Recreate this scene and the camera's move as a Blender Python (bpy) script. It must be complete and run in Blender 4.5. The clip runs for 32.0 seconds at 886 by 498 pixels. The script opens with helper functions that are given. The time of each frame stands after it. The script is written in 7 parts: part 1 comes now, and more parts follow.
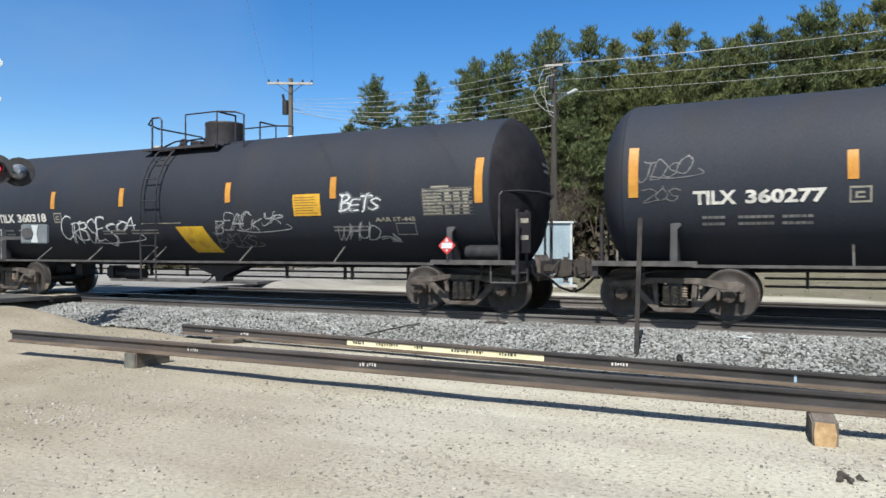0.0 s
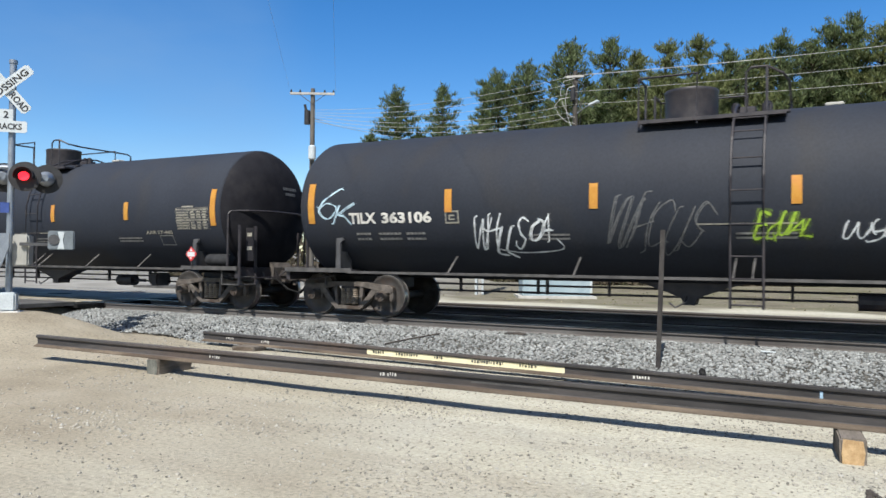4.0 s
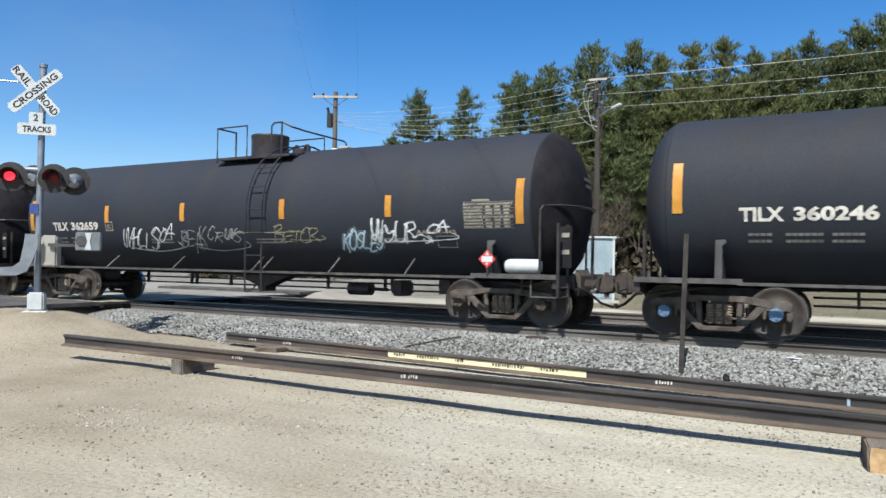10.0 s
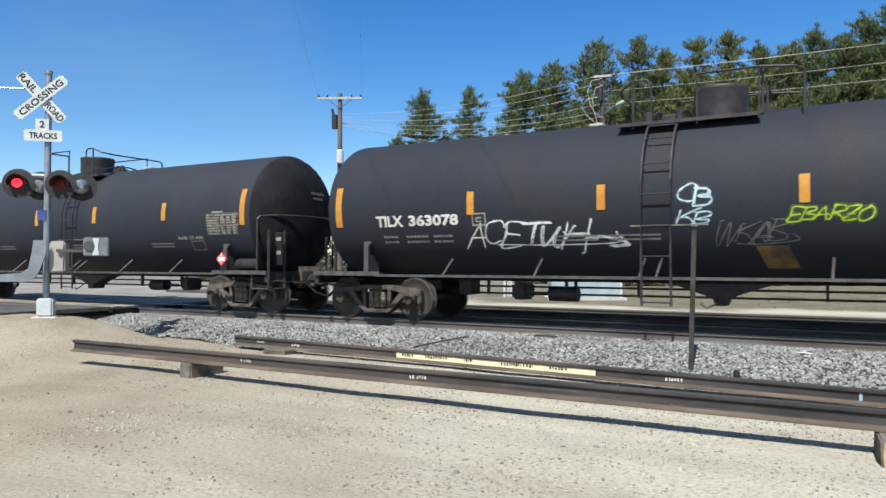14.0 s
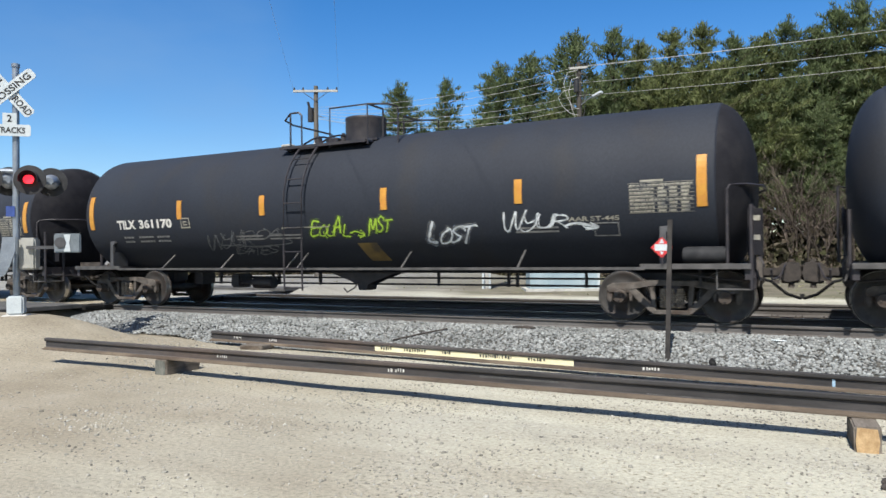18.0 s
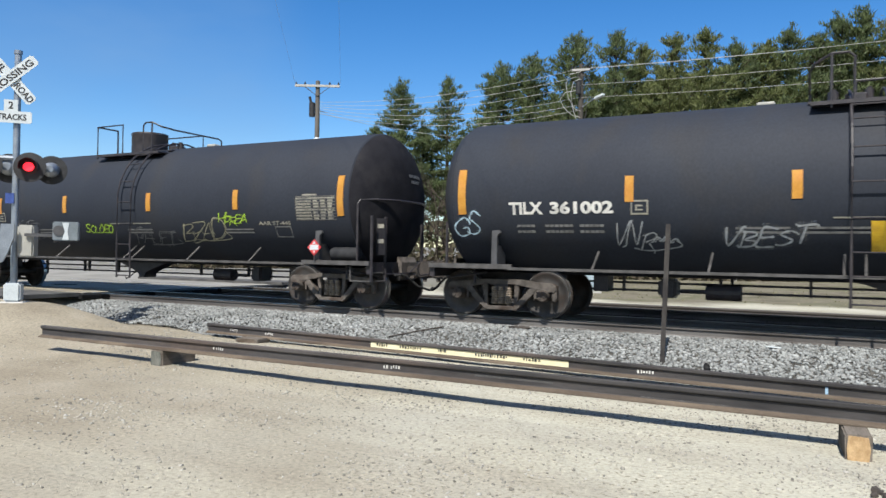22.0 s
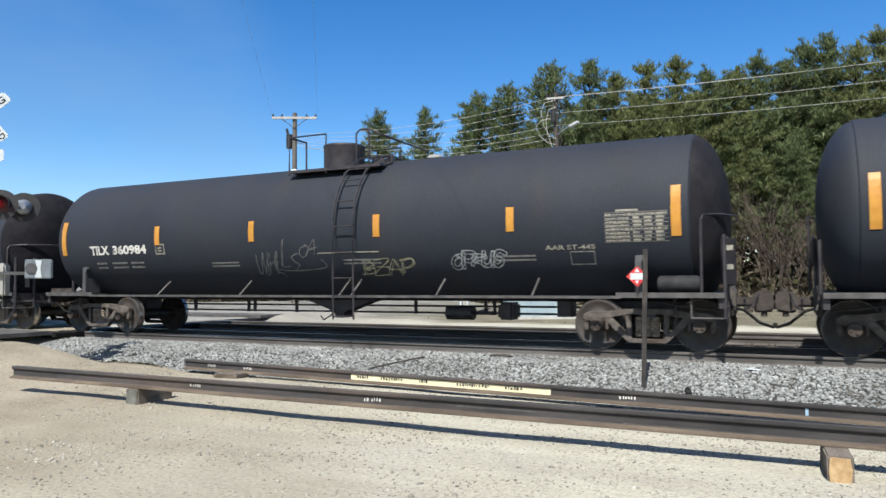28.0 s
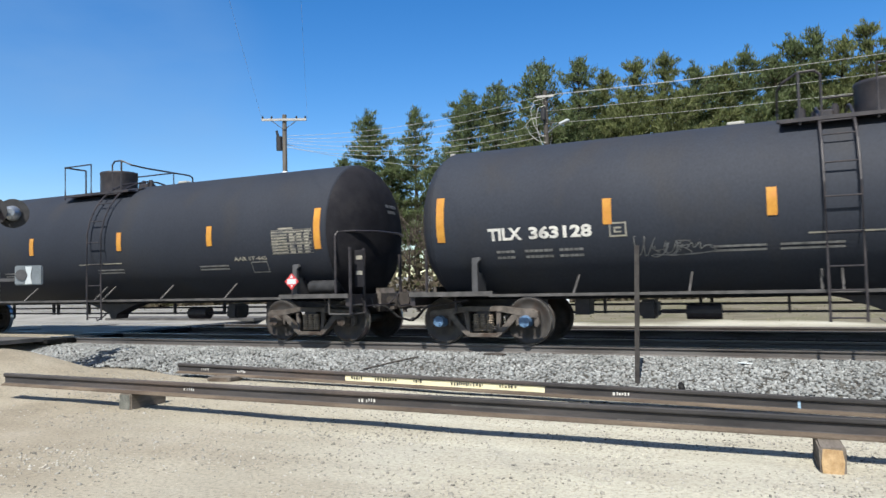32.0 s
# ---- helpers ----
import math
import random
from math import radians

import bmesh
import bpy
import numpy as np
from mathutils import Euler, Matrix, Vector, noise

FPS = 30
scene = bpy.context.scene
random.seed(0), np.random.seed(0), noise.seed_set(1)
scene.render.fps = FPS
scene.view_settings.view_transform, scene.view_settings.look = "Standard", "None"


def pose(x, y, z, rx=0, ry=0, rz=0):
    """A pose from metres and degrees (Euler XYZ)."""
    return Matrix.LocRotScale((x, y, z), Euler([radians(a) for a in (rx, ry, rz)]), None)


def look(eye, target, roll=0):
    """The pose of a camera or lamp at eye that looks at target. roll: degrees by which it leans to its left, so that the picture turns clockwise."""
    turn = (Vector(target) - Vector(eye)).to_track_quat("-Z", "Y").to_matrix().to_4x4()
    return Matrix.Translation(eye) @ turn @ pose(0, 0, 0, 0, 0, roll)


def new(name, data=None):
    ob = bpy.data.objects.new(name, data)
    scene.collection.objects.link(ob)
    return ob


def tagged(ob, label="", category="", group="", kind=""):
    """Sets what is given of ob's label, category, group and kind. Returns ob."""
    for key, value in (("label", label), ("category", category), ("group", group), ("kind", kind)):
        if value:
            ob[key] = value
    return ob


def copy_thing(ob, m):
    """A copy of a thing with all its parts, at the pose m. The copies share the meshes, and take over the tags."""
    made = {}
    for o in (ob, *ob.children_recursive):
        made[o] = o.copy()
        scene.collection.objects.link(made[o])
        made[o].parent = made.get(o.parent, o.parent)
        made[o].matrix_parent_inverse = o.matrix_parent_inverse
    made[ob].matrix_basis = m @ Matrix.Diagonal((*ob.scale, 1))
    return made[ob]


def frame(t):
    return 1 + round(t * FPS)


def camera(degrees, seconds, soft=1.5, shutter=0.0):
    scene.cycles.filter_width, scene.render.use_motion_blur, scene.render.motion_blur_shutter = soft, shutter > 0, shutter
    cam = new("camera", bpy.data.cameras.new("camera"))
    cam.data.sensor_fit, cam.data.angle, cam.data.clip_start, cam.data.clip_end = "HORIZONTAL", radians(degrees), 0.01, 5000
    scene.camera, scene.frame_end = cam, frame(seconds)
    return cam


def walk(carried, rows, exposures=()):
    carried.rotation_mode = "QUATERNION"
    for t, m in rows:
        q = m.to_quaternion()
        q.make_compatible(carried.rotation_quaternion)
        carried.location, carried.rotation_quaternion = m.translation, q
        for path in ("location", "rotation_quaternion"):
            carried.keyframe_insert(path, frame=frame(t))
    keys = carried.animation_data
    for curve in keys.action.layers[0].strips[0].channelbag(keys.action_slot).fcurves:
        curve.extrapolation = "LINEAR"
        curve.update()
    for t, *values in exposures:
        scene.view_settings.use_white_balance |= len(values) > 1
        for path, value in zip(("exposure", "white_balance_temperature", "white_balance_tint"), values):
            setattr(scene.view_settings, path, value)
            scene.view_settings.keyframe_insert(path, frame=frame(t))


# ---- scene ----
FOV = 63.5
SECONDS = 32.0
cam = camera(FOV, SECONDS, soft=1.5, shutter=0.05)
# seconds, x, y, z, yaw, pitch, lean
PATH = [
    (0, 0.032, -0.003, 1.213, 25.53, 0.17, 0.01),
    (0.5, 0.025, -0.037, 1.208, 26.29, 0.46, 0.01),
    (1, 0.019, -0.051, 1.211, 27.20, 0.55, 0.57),
    (1.5, 0.016, -0.054, 1.208, 27.77, 0.78, 0.43),
    (2, 0.014, -0.033, 1.213, 27.02, 0.69, 0.54),
    (2.5, 0.007, -0.031, 1.207, 27.08, 0.80, 0.62),
    (3, 0.006, -0.024, 1.211, 26.94, 0.87, 0.49),
    (3.5, 0.005, -0.022, 1.212, 26.92, 0.93, 0.54),
    (5.5, -0.002, -0.013, 1.217, 27.75, 1.14, 0.53),
    (6, 0.010, -0.014, 1.215, 27.87, 1.12, 0.36),
    (6.5, 0.014, -0.006, 1.217, 27.86, 1.25, 0.38),
    (7, 0.008, -0.013, 1.209, 28.09, 1.23, 0.56),
    (7.5, 0.003, -0.016, 1.211, 28.21, 1.20, 0.56),
    (8, 0.007, -0.022, 1.212, 28.36, 1.31, 0.54),
    (8.5, 0.011, -0.028, 1.216, 28.31, 1.22, 0.55),
    (9, 0.011, -0.028, 1.216, 28.26, 1.10, 0.69),
    (9.5, 0.005, -0.030, 1.212, 28.68, 1.16, 0.68),
    (10, 0.001, -0.025, 1.211, 28.73, 1.20, 0.93),
    (10.5, 0.001, -0.020, 1.208, 28.85, 1.12, 0.68),
    (11, 0.004, -0.025, 1.211, 29.29, 1.18, 0.07),
    (11.5, 0.008, -0.018, 1.216, 28.98, 1.05, -0.51),
    (12, 0.007, -0.007, 1.208, 28.06, 0.61, -0.33),
    (12.5, 0.008, -0.009, 1.214, 28.34, 0.62, -0.25),
    (13, 0.002, -0.012, 1.208, 29.40, 0.92, -0.11),
    (13.5, -0.003, -0.012, 1.214, 29.62, 1.20, 0.22),
    (15.5, -0.019, 0.020, 1.216, 27.53, 0.91, -1.11),
    (16, -0.009, 0.019, 1.214, 27.80, 0.85, -1.41),
    (16.5, -0.014, 0.023, 1.217, 27.65, 0.51, -1.34),
    (17, -0.026, 0.024, 1.207, 27.23, 0.40, -0.63),
    (17.5, -0.017, 0.022, 1.210, 27.51, 0.64, -0.61),
    (18, -0.011, 0.032, 1.210, 27.56, 0.58, -0.59),
    (18.5, -0.015, 0.023, 1.211, 27.83, 0.52, -0.19),
    (19, -0.018, 0.008, 1.213, 28.76, 0.74, -0.30),
    (19.5, -0.018, 0.011, 1.209, 28.56, 1.06, 0.03),
    (20, -0.016, -0.002, 1.213, 27.96, 1.26, 0.31),
    (20.5, -0.011, -0.010, 1.216, 28.30, 1.42, -0.23),
    (21, -0.005, -0.004, 1.212, 28.72, 0.89, -0.26),
    (21.5, -0.007, 0.002, 1.214, 28.59, 0.68, -0.07),
    (22, -0.009, 0.006, 1.210, 27.37, 0.44, 0.92),
    (22.5, -0.010, 0.015, 1.210, 24.77, 0.59, 0.69),
    (23, -0.008, 0.008, 1.210, 25.71, 0.78, 0.41),
    (23.5, 0.001, 0.016, 1.209, 25.81, 0.94, 0.13),
    (24, 0.004, 0.006, 1.217, 26.87, 1.20, 0.37),
    (24.5, 0.004, 0.016, 1.217, 26.84, 1.47, -0.22),
    (25, -0.003, 0.023, 1.213, 26.52, 1.62, -0.41),
    (25.5, 0.005, 0.019, 1.216, 26.75, 1.54, -0.56),
    (27.5, 0.002, 0.018, 1.220, 25.47, 2.99, -0.44),
    (28, -0.002, 0.028, 1.225, 25.78, 2.73, -0.34),
    (28.5, 0.005, 0.039, 1.224, 25.27, 2.55, -0.93),
    (29, 0.009, 0.028, 1.222, 24.97, 3.08, -0.74),
    (29.5, 0.004, 0.025, 1.223, 25.06, 3.24, -1.01),
    (30, -0.000, 0.038, 1.227, 24.85, 2.54, -1.19),
    (30.5, 0.003, 0.028, 1.226, 25.03, 2.36, -1.39),
    (31, 0.009, 0.025, 1.221, 24.99, 2.46, -1.53),
    (31.5, 0.006, 0.025, 1.221, 25.17, 2.58, -1.23),
    (32, 0.002, 0.021, 1.224, 25.15, 2.69, -1.30),
]
walk(cam, [(t, pose(x, y, z, 90 + p, 0, w) @ pose(0, 0, 0, 0, 0, r)) for t, x, y, z, w, p, r in PATH],
     exposures=[(0, 0.56), (25, 0.56), (28, 0.65), (SECONDS, 0.65)])

# ---- light ----
SUN_DIR = Vector((0.10, -0.595, 0.78)).normalized()
world = bpy.data.worlds.new("sky")
scene.world = world
world.use_nodes = True
wn, wl = world.node_tree.nodes, world.node_tree.links
sky = wn.new("ShaderNodeTexSky")
sky.sky_type = "NISHITA"
sky.sun_disc = False
sky.sun_elevation = math.asin(SUN_DIR.z)
sky.sun_rotation = math.atan2(SUN_DIR.x, SUN_DIR.y)
sky.air_density, sky.dust_density, sky.ozone_density = 1.0, 0.1, 3.0
tone = wn.new("ShaderNodeHueSaturation")
tone.inputs["Saturation"].default_value = 1.37
tone.inputs["Hue"].default_value = 0.506
wl.new(sky.outputs[0], tone.inputs["Color"])
# thin high cirrus
place = wn.new("ShaderNodeTexCoord")
bend = wn.new("ShaderNodeMapping")
bend.inputs["Scale"].default_value = (1.0, 1.0, 2.6)
bend.inputs["Rotation"].default_value = (0.0, radians(38), radians(20))
wl.new(place.outputs["Generated"], bend.inputs[0])
wisp = wn.new("ShaderNodeTexNoise")
wisp.inputs["Scale"].default_value, wisp.inputs["Detail"].default_value = 2.3, 7
wl.new(bend.outputs[0], wisp.inputs["Vector"])
thin = wn.new("ShaderNodeMapRange")
thin.inputs[1].default_value, thin.inputs[2].default_value, thin.inputs[3].default_value, thin.inputs[4].default_value = 0.36, 0.62, 0.0, 0.36
wl.new(wisp.outputs["Fac"], thin.inputs[0])
toward = wn.new("ShaderNodeVectorMath")
toward.operation = "DOT_PRODUCT"
toward.inputs[1].default_value = Vector((-0.76, 0.617, 0.21)).normalized()
wl.new(place.outputs["Generated"], toward.inputs[0])
bank = wn.new("ShaderNodeMapRange")
bank.interpolation_type = "SMOOTHSTEP"
bank.inputs[1].default_value, bank.inputs[2].default_value, bank.inputs[3].default_value, bank.inputs[4].default_value = 0.965, 0.995, 0.0, 1.0
wl.new(toward.outputs["Value"], bank.inputs[0])
drift = wn.new("ShaderNodeMath")
drift.operation = "MULTIPLY"
wl.new(thin.outputs[0], drift.inputs[0])
wl.new(bank.outputs[0], drift.inputs[1])
veil = wn.new("ShaderNodeMixRGB")
veil.inputs[2].default_value = (1.7, 2.9, 4.7, 1)
wl.new(drift.outputs[0], veil.inputs[0])
wl.new(tone.outputs[0], veil.inputs[1])
# unseen pale haze added in the sun's half of the sky, to whiten shadows
sunward = wn.new("ShaderNodeVectorMath")
sunward.operation = "DOT_PRODUCT"
sunward.inputs[1].default_value = SUN_DIR
wl.new(place.outputs["Generated"], sunward.inputs[0])
halo = wn.new("ShaderNodeMapRange")
halo.interpolation_type = "SMOOTHSTEP"
halo.inputs[1].default_value, halo.inputs[2].default_value, halo.inputs[3].default_value, halo.inputs[4].default_value = 0.15, 1.0, 0.0, 0.6
wl.new(sunward.outputs["Value"], halo.inputs[0])
fill_haze = wn.new("ShaderNodeMixRGB")
fill_haze.inputs[2].default_value = (3.1, 3.15, 3.15, 1)
wl.new(halo.outputs[0], fill_haze.inputs[0])
wl.new(veil.outputs[0], fill_haze.inputs[1])
wl.new(fill_haze.outputs[0], wn["Background"].inputs[0])
wn["Background"].inputs[1].default_value = 0.102
sun = new("sun", bpy.data.lights.new("sun", "SUN"))
sun.data.energy, sun.data.angle, sun.data.color = 4.8, radians(0.5), (1.0, 0.965, 0.90)
sun.matrix_world = look(SUN_DIR * 60, (0, 0, 0))

# ---- materials ----


def surface(name, c1, c2, rough=0.8, metal=0.0, scale=6.0, detail=6.0, fine=60.0, bump=0.15, depth=0.01, lo=0.35, hi=0.65,
            c3=None, spots=1.5, vary=0.0, stretch=(1, 1, 1), spec=0.5):
    """Paint or mineral: two tones mixed at two scales, a third in patches, fine relief, and a small change from piece to piece."""
    m = bpy.data.materials.new(name)
    m.use_nodes = True
    nt = m.node_tree
    n, l = nt.nodes, nt.links
    b = n["Principled BSDF"]
    tc = n.new("ShaderNodeTexCoord")
    mp = n.new("ShaderNodeMapping")
    mp.inputs["Scale"].default_value = stretch
    l.new(tc.outputs["Object"], mp.inputs[0])
    big = n.new("ShaderNodeTexNoise")
    big.inputs["Scale"].default_value, big.inputs["Detail"].default_value = scale, detail
    l.new(mp.outputs[0], big.inputs["Vector"])
    ramp = n.new("ShaderNodeValToRGB")
    ramp.color_ramp.elements[0].position, ramp.color_ramp.elements[1].position = lo, hi
    ramp.color_ramp.elements[0].color, ramp.color_ramp.elements[1].color = (*c1, 1), (*c2, 1)
    l.new(big.outputs["Fac"], ramp.inputs[0])
    col = ramp.outputs[0]
    small = n.new("ShaderNodeTexNoise")
    small.inputs["Scale"].default_value, small.inputs["Detail"].default_value = fine, 4
    l.new(mp.outputs[0], small.inputs["Vector"])
    if c3:
        patch = n.new("ShaderNodeTexNoise")
        patch.inputs["Scale"].default_value, patch.inputs["Detail"].default_value = spots, 8
        l.new(mp.outputs[0], patch.inputs["Vector"])
        r3 = n.new("ShaderNodeValToRGB")
        r3.color_ramp.elements[0].position, r3.color_ramp.elements[1].position = 0.5, 0.68
        l.new(patch.outputs["Fac"], r3.inputs[0])
        mx = n.new("ShaderNodeMixRGB")
        l.new(r3.outputs[0], mx.inputs[0])
        l.new(col, mx.inputs[1])
        mx.inputs[2].default_value = (*c3, 1)
        col = mx.outputs[0]
    grain = n.new("ShaderNodeMixRGB")
    grain.blend_type = "OVERLAY"
    grain.inputs[0].default_value = 0.35
    l.new(col, grain.inputs[1])
    l.new(small.outputs["Fac"], grain.inputs[2])
    col = grain.outputs[0]
    if vary:
        info = n.new("ShaderNodeObjectInfo")
        mr = n.new("ShaderNodeMapRange")
        mr.inputs[3].default_value, mr.inputs[4].default_value = 1 - vary, 1 + vary
        l.new(info.outputs["Random"], mr.inputs[0])
        hs = n.new("ShaderNodeHueSaturation")
        l.new(mr.outputs[0], hs.inputs["Value"])
        l.new(col, hs.inputs["Color"])
        col = hs.outputs[0]
    l.new(col, b.inputs["Base Color"])
    b.inputs["Roughness"].default_value, b.inputs["Metallic"].default_value = rough, metal
    b.inputs["Specular IOR Level"].default_value = spec
    bp = n.new("ShaderNodeBump")
    bp.inputs["Strength"].default_value, bp.inputs["Distance"].default_value = bump, depth
    l.new(small.outputs["Fac"], bp.inputs["Height"])
    l.new(bp.outputs[0], b.inputs["Normal"])
    return m


def islands(name, tones, rough=0.85, spread=1.0, soft=0.0):
    """For stones, leaves and the like: each loose piece takes its own tone; soft lets light through as leaves do."""
    m = bpy.data.materials.new(name)
    m.use_nodes = True
    n, l = m.node_tree.nodes, m.node_tree.links
    b = n["Principled BSDF"]
    g = n.new("ShaderNodeNewGeometry")
    r = n.new("ShaderNodeValToRGB")
    els = r.color_ramp.elements
    els[0].color, els[1].color = (*tones[0], 1), (*tones[-1], 1)
    for i, t in enumerate(tones[1:-1], 1):
        els.new(i / (len(tones) - 1)).color = (*t, 1)
    l.new(g.outputs["Random Per Island"], r.inputs[0])
    tc = n.new("ShaderNodeTexCoord")
    nz = n.new("ShaderNodeTexNoise")
    nz.inputs["Scale"].default_value, nz.inputs["Detail"].default_value = 1.3 * spread, 5
    l.new(tc.outputs["Object"], nz.inputs["Vector"])
    mx = n.new("ShaderNodeMixRGB")
    mx.blend_type = "OVERLAY"
    mx.inputs[0].default_value = 0.5
    l.new(r.outputs[0], mx.inputs[1])
    l.new(nz.outputs["Fac"], mx.inputs[2])
    l.new(mx.outputs[0], b.inputs["Base Color"])
    b.inputs["Roughness"].default_value = rough
    b.inputs["Specular IOR Level"].default_value = 0.12
    if soft:
        tr = n.new("ShaderNodeBsdfTranslucent")
        l.new(mx.outputs[0], tr.inputs[0])
        ms = n.new("ShaderNodeMixShader")
        ms.inputs[0].default_value = soft
        l.new(b.outputs[0], ms.inputs[1])
        l.new(tr.outputs[0], ms.inputs[2])
        l.new(ms.outputs[0], n["Material Output"].inputs[0])
    return m


def overspray(name, colour):
    """A thin mist of paint: fine speckles with the coat below showing through."""
    m = bpy.data.materials.new(name)
    m.use_nodes = True
    n, l = m.node_tree.nodes, m.node_tree.links
    b = n["Principled BSDF"]
    b.inputs["Base Color"].default_value = (*colour, 1)
    b.inputs["Roughness"].default_value = 0.7
    tc = n.new("ShaderNodeTexCoord")
    nz = n.new("ShaderNodeTexNoise")
    nz.inputs["Scale"].default_value, nz.inputs["Detail"].default_value = 26, 5
    l.new(tc.outputs["Object"], nz.inputs["Vector"])
    mr = n.new("ShaderNodeMapRange")
    mr.inputs[1].default_value, mr.inputs[2].default_value, mr.inputs[3].default_value, mr.inputs[4].default_value = 0.3, 0.75, 0.03, 0.32
    l.new(nz.outputs["Fac"], mr.inputs[0])
    l.new(mr.outputs[0], b.inputs["Alpha"])
    return m


def glow(name, colour, strength):
    m = bpy.data.materials.new(name)
    m.use_nodes = True
    b = m.node_tree.nodes["Principled BSDF"]
    b.inputs["Base Color"].default_value = (*colour, 1)
    b.inputs["Emission Color"].default_value = (*colour, 1)
    b.inputs["Emission Strength"].default_value = strength
    return m


def ground_material():
    """Pale limestone gravel in the yard, grey road stone, dry grass and litter beyond the tracks."""
    m = bpy.data.materials.new("ground")
    m.use_nodes = True
    n, l = m.node_tree.nodes, m.node_tree.links
    b = n["Principled BSDF"]
    tc = n.new("ShaderNodeTexCoord")
    sep = n.new("ShaderNodeSeparateXYZ")
    l.new(tc.outputs["Object"], sep.inputs[0])

    def noise_of(scale, detail=6, stretch=None):
        t = n.new("ShaderNodeTexNoise")
        t.inputs["Scale"].default_value, t.inputs["Detail"].default_value = scale, detail
        src = tc.outputs["Object"]
        if stretch:
            mp = n.new("ShaderNodeMapping")
            mp.inputs["Scale"].default_value = stretch
            mp.inputs["Rotation"].default_value = (0, 0, radians(-8))
            l.new(src, mp.inputs[0])
            src = mp.outputs[0]
        l.new(src, t.inputs["Vector"])
        return t.outputs["Fac"]

    def ramp(fac, stops):
        r = n.new("ShaderNodeValToRGB")
        els = r.color_ramp.elements
        els[0].position, els[1].position = stops[0][0], stops[-1][0]
        els[0].color, els[1].color = (*stops[0][1], 1), (*stops[-1][1], 1)
        for p, c in stops[1:-1]:
            els.new(p).color = (*c, 1)
        l.new(fac, r.inputs[0])
        return r.outputs[0]

    def mix(fac, a, c, mode="MIX"):
        x = n.new("ShaderNodeMixRGB")
        x.blend_type = mode
        if isinstance(fac, float):
            x.inputs[0].default_value = fac
        else:
            l.new(fac, x.inputs[0])
        l.new(a, x.inputs[1])
        l.new(c, x.inputs[2])
        return x.outputs[0]

    dust = ramp(noise_of(0.55, 8), [(0.34, (0.3204, 0.2970, 0.2317)), (0.5, (0.3951, 0.3798, 0.3077)), (0.66, (0.4527, 0.4473, 0.3801))])
    tracks = ramp(noise_of(0.9, 5, (0.09, 1.1, 1)), [(0.38, (0.2664, 0.2421, 0.2027)), (0.58, (0.4617, 0.4482, 0.3747))])
    dust = mix(0.55, dust, tracks)
    # the west of the yard is browner dirt
    west = n.new("ShaderNodeMath")
    west.operation = "MULTIPLY_ADD"
    l.new(noise_of(0.16, 4), west.inputs[0])
    west.inputs[1].default_value = 8.0
    past = n.new("ShaderNodeMapRange")
    past.inputs[1].default_value, past.inputs[2].default_value, past.inputs[3].default_value, past.inputs[4].default_value = 13.0, 19.0, 0.0, 30.0
    l.new(sep.outputs["Y"], past.inputs[0])
    shift = n.new("ShaderNodeMath")
    lane = n.new("ShaderNodeMath")
    lane.operation = "MULTIPLY_ADD"
    l.new(sep.outputs["Y"], lane.inputs[0])
    lane.inputs[1].default_value = 0.8
    l.new(sep.outputs["X"], lane.inputs[2])
    l.new(lane.outputs[0], shift.inputs[0])
    l.new(past.outputs[0], shift.inputs[1])
    l.new(shift.outputs[0], west.inputs[2])
    wr = n.new("ShaderNodeMapRange")
    wr.inputs[1].default_value, wr.inputs[2].default_value, wr.inputs[3].default_value, wr.inputs[4].default_value = 6.6, 0.5, 0.0, 0.85
    l.new(west.outputs[0], wr.inputs[0])
    dirt = ramp(noise_of(0.8, 9), [(0.3, (0.2127, 0.1818, 0.1358)), (0.5, (0.2752, 0.2410, 0.1837)), (0.7, (0.3256, 0.2906, 0.2317))])
    dust = mix(wr.outputs[0], dust, dirt)
    stones = ramp(noise_of(26, 3), [(0.3, (0.16, 0.14, 0.12)), (0.47, (0.5, 0.5, 0.5)), (0.62, (0.62, 0.6, 0.57)), (0.75, (0.9, 0.88, 0.84))])
    yard = mix(0.35, dust, stones, "OVERLAY")
    speck = ramp(noise_of(90, 2), [(0.30, (0.10, 0.09, 0.08)), (0.43, (0.48, 0.48, 0.48)), (0.58, (0.52, 0.52, 0.51)), (0.72, (0.85, 0.84, 0.80))])
    yard = mix(0.18, yard, speck, "OVERLAY")
    # clusters of small dark stones and pits, with pebble shadows put into the colour
    speck_shade = ramp(noise_of(24, 3), [(0.28, (0.34, 0.31, 0.27)), (0.35, (0.62, 0.59, 0.54)), (0.41, (1, 1, 1)), (0.60, (1, 1, 1)), (0.70, (1.3, 1.28, 1.22))])
    where = n.new("ShaderNodeMapRange")
    where.inputs[1].default_value, where.inputs[2].default_value = 0.40, 0.62
    l.new(noise_of(0.75, 4), where.inputs[0])
    open_ground = n.new("ShaderNodeMath")
    open_ground.operation = "MULTIPLY_ADD"
    l.new(wr.outputs[0], open_ground.inputs[0])
    open_ground.inputs[1].default_value, open_ground.inputs[2].default_value = -0.8, 1.0
    amount = n.new("ShaderNodeMath")
    amount.operation = "MULTIPLY"
    l.new(where.outputs[0], amount.inputs[0])
    l.new(open_ground.outputs[0], amount.inputs[1])
    yard = mix(amount.outputs[0], yard, mix(1.0, yard, speck_shade, "MULTIPLY"))
    grass = ramp(noise_of(0.35, 8), [(0.3, (0.095, 0.085, 0.062)), (0.48, (0.175, 0.162, 0.125)), (0.62, (0.128, 0.125, 0.082)), (0.75, (0.26, 0.245, 0.20))])
